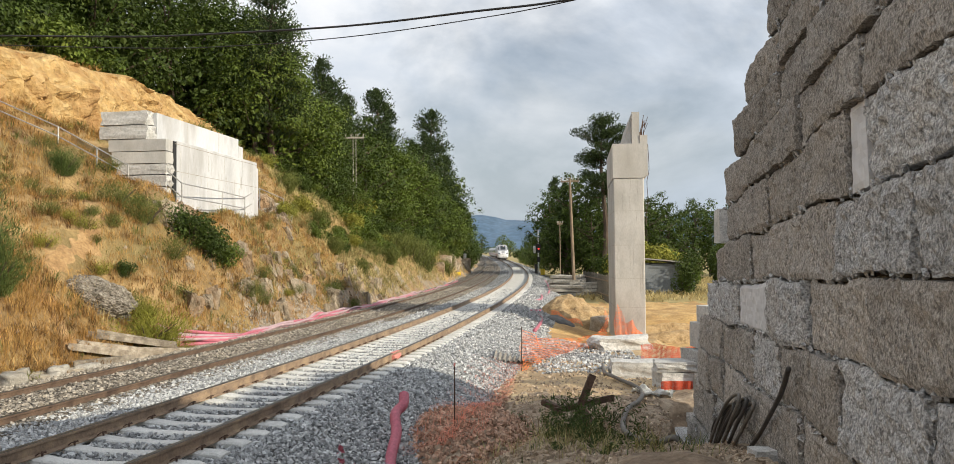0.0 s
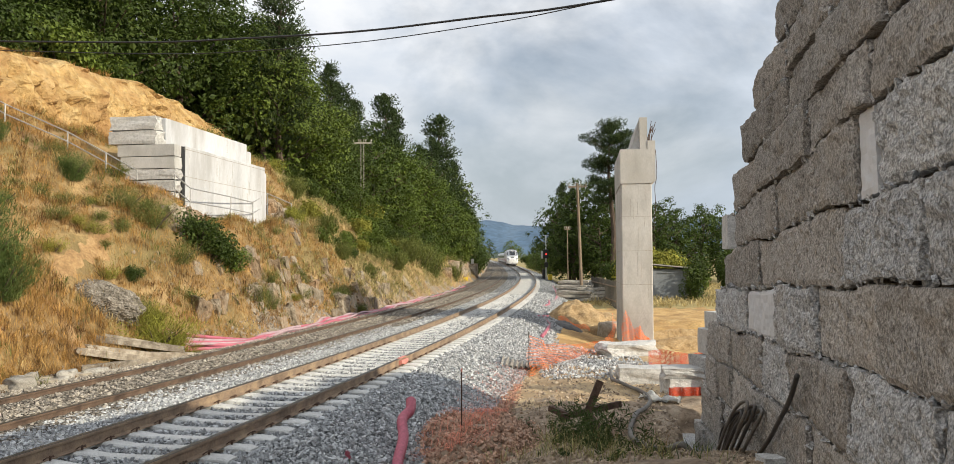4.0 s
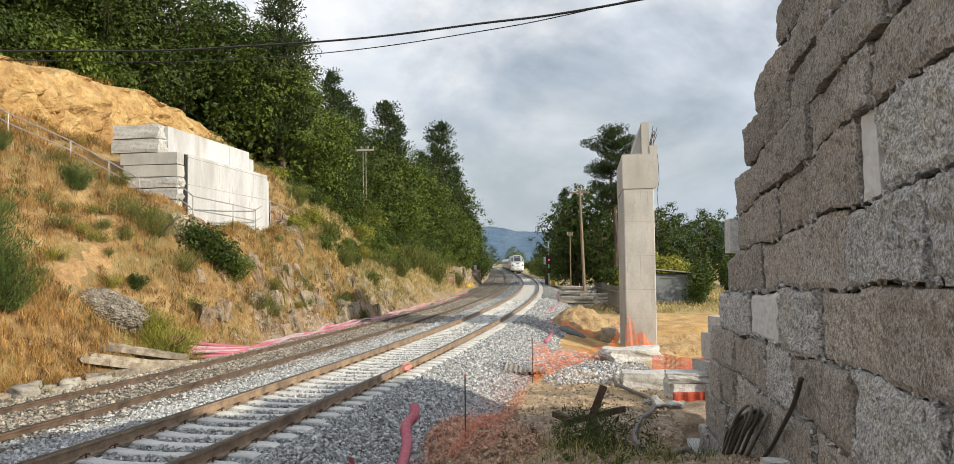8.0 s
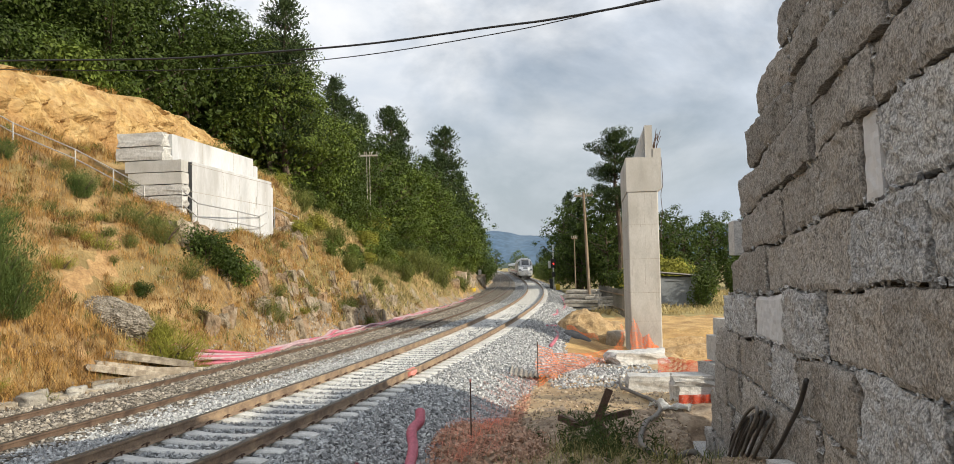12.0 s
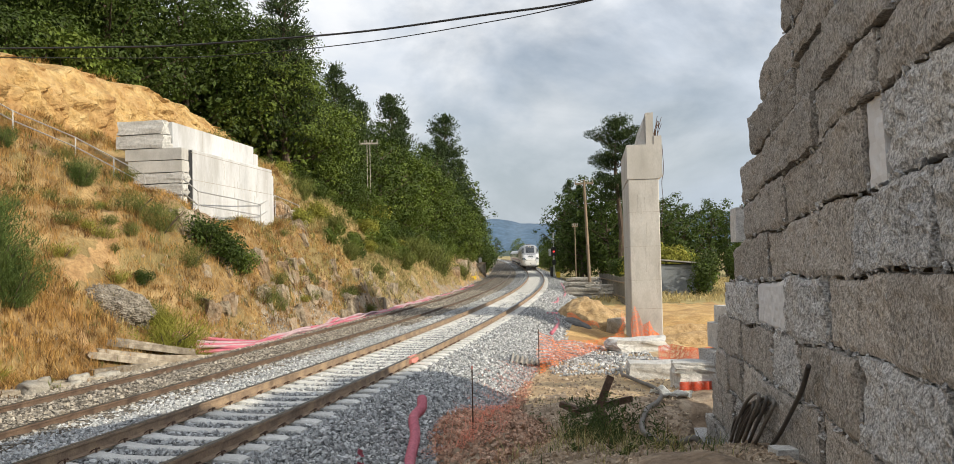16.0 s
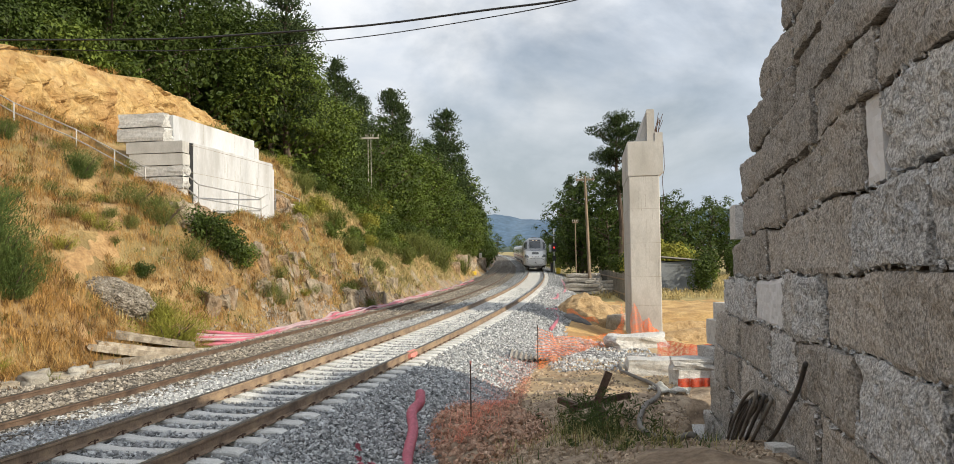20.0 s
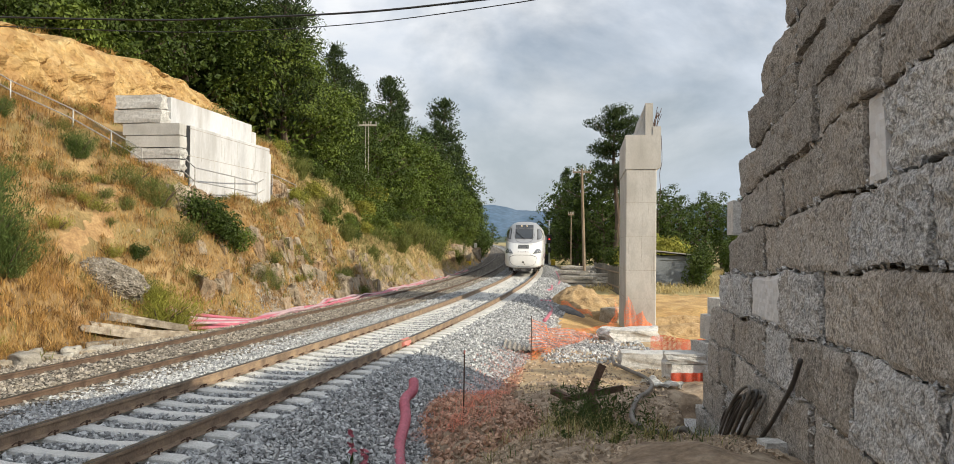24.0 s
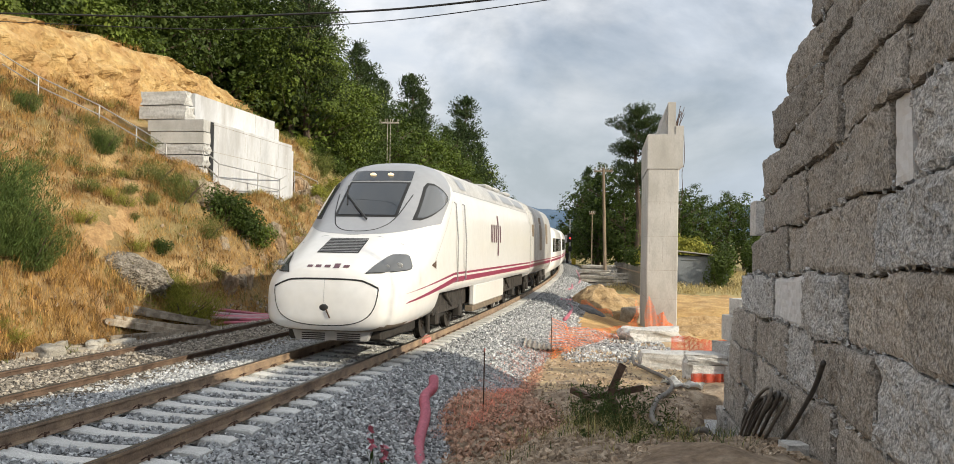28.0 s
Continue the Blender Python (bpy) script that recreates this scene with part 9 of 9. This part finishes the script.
def build_pipes_and_hoses():
    gz = lambda x, y, dz=0.0: (x, y, float(ground_z(x, y)) + dz)
    bm = ribbed([(-0.86, 10.6, -0.72), (-0.98, 11.6, -0.55), (-0.95, 12.3, -0.30), (-1.0, 12.75, -0.12), (-0.90, 13.0, -0.02), (-0.90, 13.2, 0.10)], 0.078, 0.03, 12)
    tagged(new("drain_pipe", mesh_of("drain_pipe", bm, M["pipe_pink"], True)), "pink corrugated plastic pipe rising from the ballast", "pipe")
    bm = ribbed([(-0.40, 17.1, -0.66), (-0.52, 16.85, -0.57), (-0.64, 16.6, -0.53)], 0.05, 0.03, 8)
    tagged(new("drain_pipe", mesh_of("drain_pipe", bm, M["pipe_black"], True)), "short black plastic pipe end in the ballast", "pipe")
    n, m = 49, 9
    U, V = np.meshgrid(np.linspace(0, 1, n), np.linspace(0, 1, m))
    X, Y = 0.78 + 1.05 * U + 0.14 * V, 22.35 + 1.7 * V + 0.25 * U
    Z = ground_z(X, Y) + 0.13 + 0.035 * np.cos(U * 2 * math.pi * 8) + 0.05 * np.sin(3 * V + 2 * U)
    top = np.stack([X, Y, Z], -1).reshape(-1, 3)
    k = np.arange(n * m).reshape(m, n)
    F = np.stack([k[:-1, :-1], k[:-1, 1:], k[1:, 1:], k[1:, :-1]], -1).reshape(-1, 4)
    low = top - np.array([0, 0, 0.012])
    rim = np.concatenate([k[0, :], k[1:, -1], k[-1, -2::-1], k[-2:0:-1, 0]])
    nxt = np.roll(rim, -1)
    F = np.concatenate([F, F[:, ::-1] + n * m, np.stack([rim + n * m, nxt + n * m, nxt, rim], -1)])
    tagged(new("corrugated_sheet", array_mesh("corrugated_sheet", np.concatenate([top, low]), F, M["old_concrete"], smooth=True)), "dusty grey corrugated sheet lying on the ballast's edge", "corrugated sheet")
    for i, pts in enumerate(([(2.6, 31.5), (3.1, 35.0), (3.5, 38.5), (3.4, 41.5)], [(3.1, 40.5), (4.1, 43.5), (3.7, 47.0), (4.6, 51.0), (5.1, 56.0)], [(5.5, 57), (6.4, 64), (7.3, 74), (8.2, 86)])):
        bm = bmesh.new()
        tube(bm, smooth_line([gz(x, y, 0.10 + 0.05 * math.sin(3 * x)) for x, y in pts], 6), 0.07, 8)
        tagged(new("conduit", mesh_of("conduit", bm, M["pipe_pink"], True)), "pink plastic conduit along the yard's edge", "pipe", "cable conduits along the line")
    bm = bmesh.new()
    run = [(3.61, 22.4), (3.3, 20.2), (3.25, 19.4), (3.44, 18.5), (3.54, 18.0), (3.46, 16.9), (3.35, 16.2), (3.02, 15.0), (2.62, 13.7), (2.40, 13.0), (2.29, 12.4), (2.18, 11.5), (2.23, 11.05), (2.45, 10.95), (2.68, 10.85), (2.85, 10.7)]
    tube(bm, smooth_line([gz(x, y, 0.08) for x, y in run], 8), 0.04, 10)
    tagged(new("hose", mesh_of("hose", bm, M["pipe_grey"], True)), "dusty grey hose winding over the soil", "hose")
    bm = bmesh.new()
    tube(bm, smooth_line([(2.59, 6.85, 1.27), (2.65, 7.18, 1.03), (2.72, 7.65, 0.76), (2.82, 8.31, 0.41), (2.97, 9.36, -0.06), (3.04, 10.04, -0.38)], 8), 0.021, 10)
    tagged(new("hose", mesh_of("hose", bm, M["pipe_black"], True)), "stiff black hose end leaning on the wall", "hose", "black hoses by the wall")
    for i in range(6):
        u0 = 9.0 + 0.12 * i
        top = 0.52 - 0.04 * abs(i - 2)
        pts = []
        for a in [math.pi * k / 8 for k in range(9)]:
            w = 0.42 + 0.05 * (i % 3)
            p = wall_point(u0 + w * math.cos(a) - 0.5 + 0.9 * (1 - math.sin(a)), 0.0, -0.07 - 0.05 * (i % 3) - 0.10 * (1 - math.sin(a)))
            pts.append((p.x, p.y, float(ground_z(p.x, p.y)) + 0.04 + top * math.sin(a) ** 0.8))
        bm = bmesh.new()
        tube(bm, smooth_line(pts, 5), 0.018, 8)
        tagged(new("hose", mesh_of("hose", bm, M["pipe_black"] if i % 2 else M["pipe_grey"], True)), "bent hose of a bundle leaning on the wall", "hose", "black hoses by the wall")


build_pipes_and_hoses()


def build_timbers():
    for pts, r, label in (([(1.22, 13.25, -0.05), (1.45, 12.9, -0.10)], 0.06, "short rusty steel offcut in the soil"), ([(1.33, 12.6, -0.07), (2.30, 13.4, -0.02)], 0.06, "dark rusty beam lying across the soil"),
                          ([(1.93, 12.9, 0.40), (1.72, 12.8, -0.05), (1.92, 12.4, -0.40)], 0.075, "upright dark rotten timber stump")):
        bm = bmesh.new()
        tube(bm, pts, [r * (1.1 if i else 1.0) for i in range(len(pts))], 4)
        tagged(new("timber", mesh_of("timber", bm, M["wood_dark"])), label, "timber", "old timbers in the weeds")
    for x, y, h, top in ((-0.14, 13.15, 1.22, True), (1.46, 21.7, 1.1, False)):
        z = float(ground_z(x, y))
        s = thing("stake", Matrix.Translation((x, y, z)), "thin rusty steel stake with a red top in the soil" if top else "thin rusty steel stake for the net", "stake", "steel stakes")
        bm = bmesh.new()
        tube(bm, [(0, 0, -0.3), (0.01, 0, h)], 0.010, 6)
        part("rod", bm, M["rust_dark"], s)
        bm = bmesh.new()
        tube(bm, [(0.01, 0, h - 0.02), (0.01, 0, h + 0.03)], 0.014 if top else 0.011, 6)
        part("cap", bm, M["red_paint"] if top else M["rust_dark"], s)
    bm = bmesh.new()
    u = np.linspace(0, 1, 14)
    vs = [[bm.verts.new((3.28 + 0.55 * a + 0.2 * b, 17.0 - 0.9 * a + 0.35 * b, float(ground_z(3.28 + 0.55 * a + 0.2 * b, 17.0 - 0.9 * a + 0.35 * b)) + 0.07 + 0.09 * noise.noise(Vector((a * 5, b * 5, 1.7))) + 0.04 * math.sin(a * 14 + b * 6))) for b in u] for a in u]
    for i in range(13):
        for j in range(13):
            bm.faces.new((vs[i][j], vs[i + 1][j], vs[i + 1][j + 1], vs[i][j + 1]))
    bmesh.ops.solidify(bm, geom=bm.faces[:], thickness=0.004)
    tagged(new("plastic_sheet", mesh_of("plastic_sheet", bm, M["white_plastic"], True)), "crumpled white plastic sheet on the soil", "plastic sheet")
    # red paint mark on the rail
    p, h = on_line(20.55, 0.87), heading(20.55)
    bm = bmesh.new()
    box(bm, (-0.038, -0.30, -0.005), (0.038, 0.30, 0.003), 0.0)
    box(bm, (0.012, -0.30, -0.15), (0.078, 0.30, -0.05), 0.0)
    o = part("paint_mark", bm, M["red_paint"], near_track, "faded red paint mark on the rail")
    o.matrix_world = Matrix.Translation(Vector(p)) @ Matrix.Rotation(-h, 4, "Z")


build_timbers()


def build_weeds():
    r = np.random.RandomState(98)
    n = 105
    x, y = 1.52 + 0.23 * r.normal(size=n), 11.0 + 1.15 * r.normal(size=n)
    roots = np.stack([x, y, ground_z(x, y)], 1)
    v, f = [], []
    for i, p in enumerate(roots):
        h = 0.10 + 0.55 * r.uniform(0, 1) ** 1.8
        k = 34
        t = r.uniform(0.1, 1, k)
        lean = r.normal(0, 0.25, 2)
        Q = p + np.stack([lean[0] * t * h + r.normal(0, 0.03, k), lean[1] * t * h + r.normal(0, 0.03, k), t * h], 1)
        a, b = leaf_cards(Q, 0.06, 500 + i, 2.6)
        f.append(b + 4 * k * i)
        v.append(a)
    tagged(new("weeds", array_mesh("weeds", np.concatenate(v), np.concatenate(f), M["weed"])), "dark green leafy weeds in the shaded soil", "weeds", kind="stuff")
    n = 130
    x, y = 1.35 + 0.50 * r.normal(size=n), 10.2 + 1.5 * r.normal(size=n)
    k = (offset_of(x, y) > 3.9) & (y > 7.6)
    grass_object("dry_weeds", "brown dry weeds and seed stalks in the stony soil", np.stack([x[k], y[k], ground_z(x[k], y[k])], 1), 9, 0.26, 0.006, 97, M["olive"])
    n = 80
    x, y = r.uniform(-0.3, 2.0, n), r.uniform(7.3, 15, n)
    k = offset_of(x, y) > 3.8
    grass_object("dry_stalks", "thin dry stalks standing in the stony soil", np.stack([x[k], y[k], ground_z(x[k], y[k])], 1), 3, 0.42, 0.004, 99, M["bracken"])
    n = 110
    x, y = r.uniform(0.2, 2.6, n), r.uniform(7.5, 17, n)
    grass_object("green_tufts", "low green grass tufts in the yard soil", np.stack([x, y, ground_z(x, y)], 1)[offset_of(x, y) > 4.0], 6, 0.16, 0.010, 100, M["weed"])
    for x, y, h in ((-1.36, 9.75, 0.72), (-1.25, 9.9, 0.5)):
        z = float(ground_z(x, y))
        t = thing("foxglove", Matrix.Translation((x, y, z)), "single flowering stalk with pink bells beside the ballast", "wild flower", "flower stalks")
        bm = bmesh.new()
        tube(bm, [(0, 0, 0), (0.02, 0.01, h * 0.5), (0.0, 0.03, h)], [0.008, 0.006, 0.003], 5)
        part("stem", bm, M["weed"], t)
        Q = np.stack([r.normal(0, 0.03, 26), r.normal(0, 0.03, 26), r.uniform(0.05, h * 0.6, 26)], 1)
        a, b = leaf_cards(Q, 0.09, 7, 1.6)
        o = new("leaves", array_mesh("leaves", a, b, M["weed"]))
        o.parent = t
        Q = np.stack([r.normal(0, 0.02, 12), r.normal(0, 0.02, 12), r.uniform(h * 0.65, h, 12)], 1)
        a, b = leaf_cards(Q, 0.085, 8)
        o = new("blossom", array_mesh("blossom", a, b, M["pipe_pink"]))
        o.parent = t


build_weeds()


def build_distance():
    for name, label, y, base, amp, rough, mat, seed in (("backdrop_hills", "wooded hills on the horizon, the haze painted in as blue", 3000, 150, 22, 9, M["hill"], 1), ("backdrop_ridge", "low dark wooded ridge before the hills", 1300, 16, 6, 5, M["hill_near"], 2)):
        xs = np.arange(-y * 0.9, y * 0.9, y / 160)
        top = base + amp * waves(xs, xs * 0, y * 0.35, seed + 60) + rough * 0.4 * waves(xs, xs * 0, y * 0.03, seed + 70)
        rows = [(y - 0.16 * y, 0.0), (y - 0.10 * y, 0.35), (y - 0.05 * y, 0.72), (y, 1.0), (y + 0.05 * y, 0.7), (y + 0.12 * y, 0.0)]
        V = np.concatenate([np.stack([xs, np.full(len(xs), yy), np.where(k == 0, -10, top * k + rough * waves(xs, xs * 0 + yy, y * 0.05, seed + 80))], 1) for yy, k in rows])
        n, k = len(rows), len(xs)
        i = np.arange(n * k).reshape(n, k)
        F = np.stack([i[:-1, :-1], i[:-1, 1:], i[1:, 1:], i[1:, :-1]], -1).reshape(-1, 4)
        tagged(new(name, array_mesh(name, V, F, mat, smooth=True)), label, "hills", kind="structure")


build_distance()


# ---------------------------------------------------------------- what moves
def motions():
    times = [i * 0.5 for i in range(57)]
    walk(pc, [(t, car_pose(train_at(t), PC_LEN)) for t in times])
    for car, back, length in coaches:
        walk(car, [(t, car_pose(train_at(t) + back, length)) for t in times])
    start = train_at(0.0)
    for w in pc_wheels:
        y = w.location.y
        walk(w, [(i / 30, pose(0, y, 0.45, -math.degrees((start - train_at(i / 30)) / 0.45) % 360 - 360)) for i in range(841)])


motions()
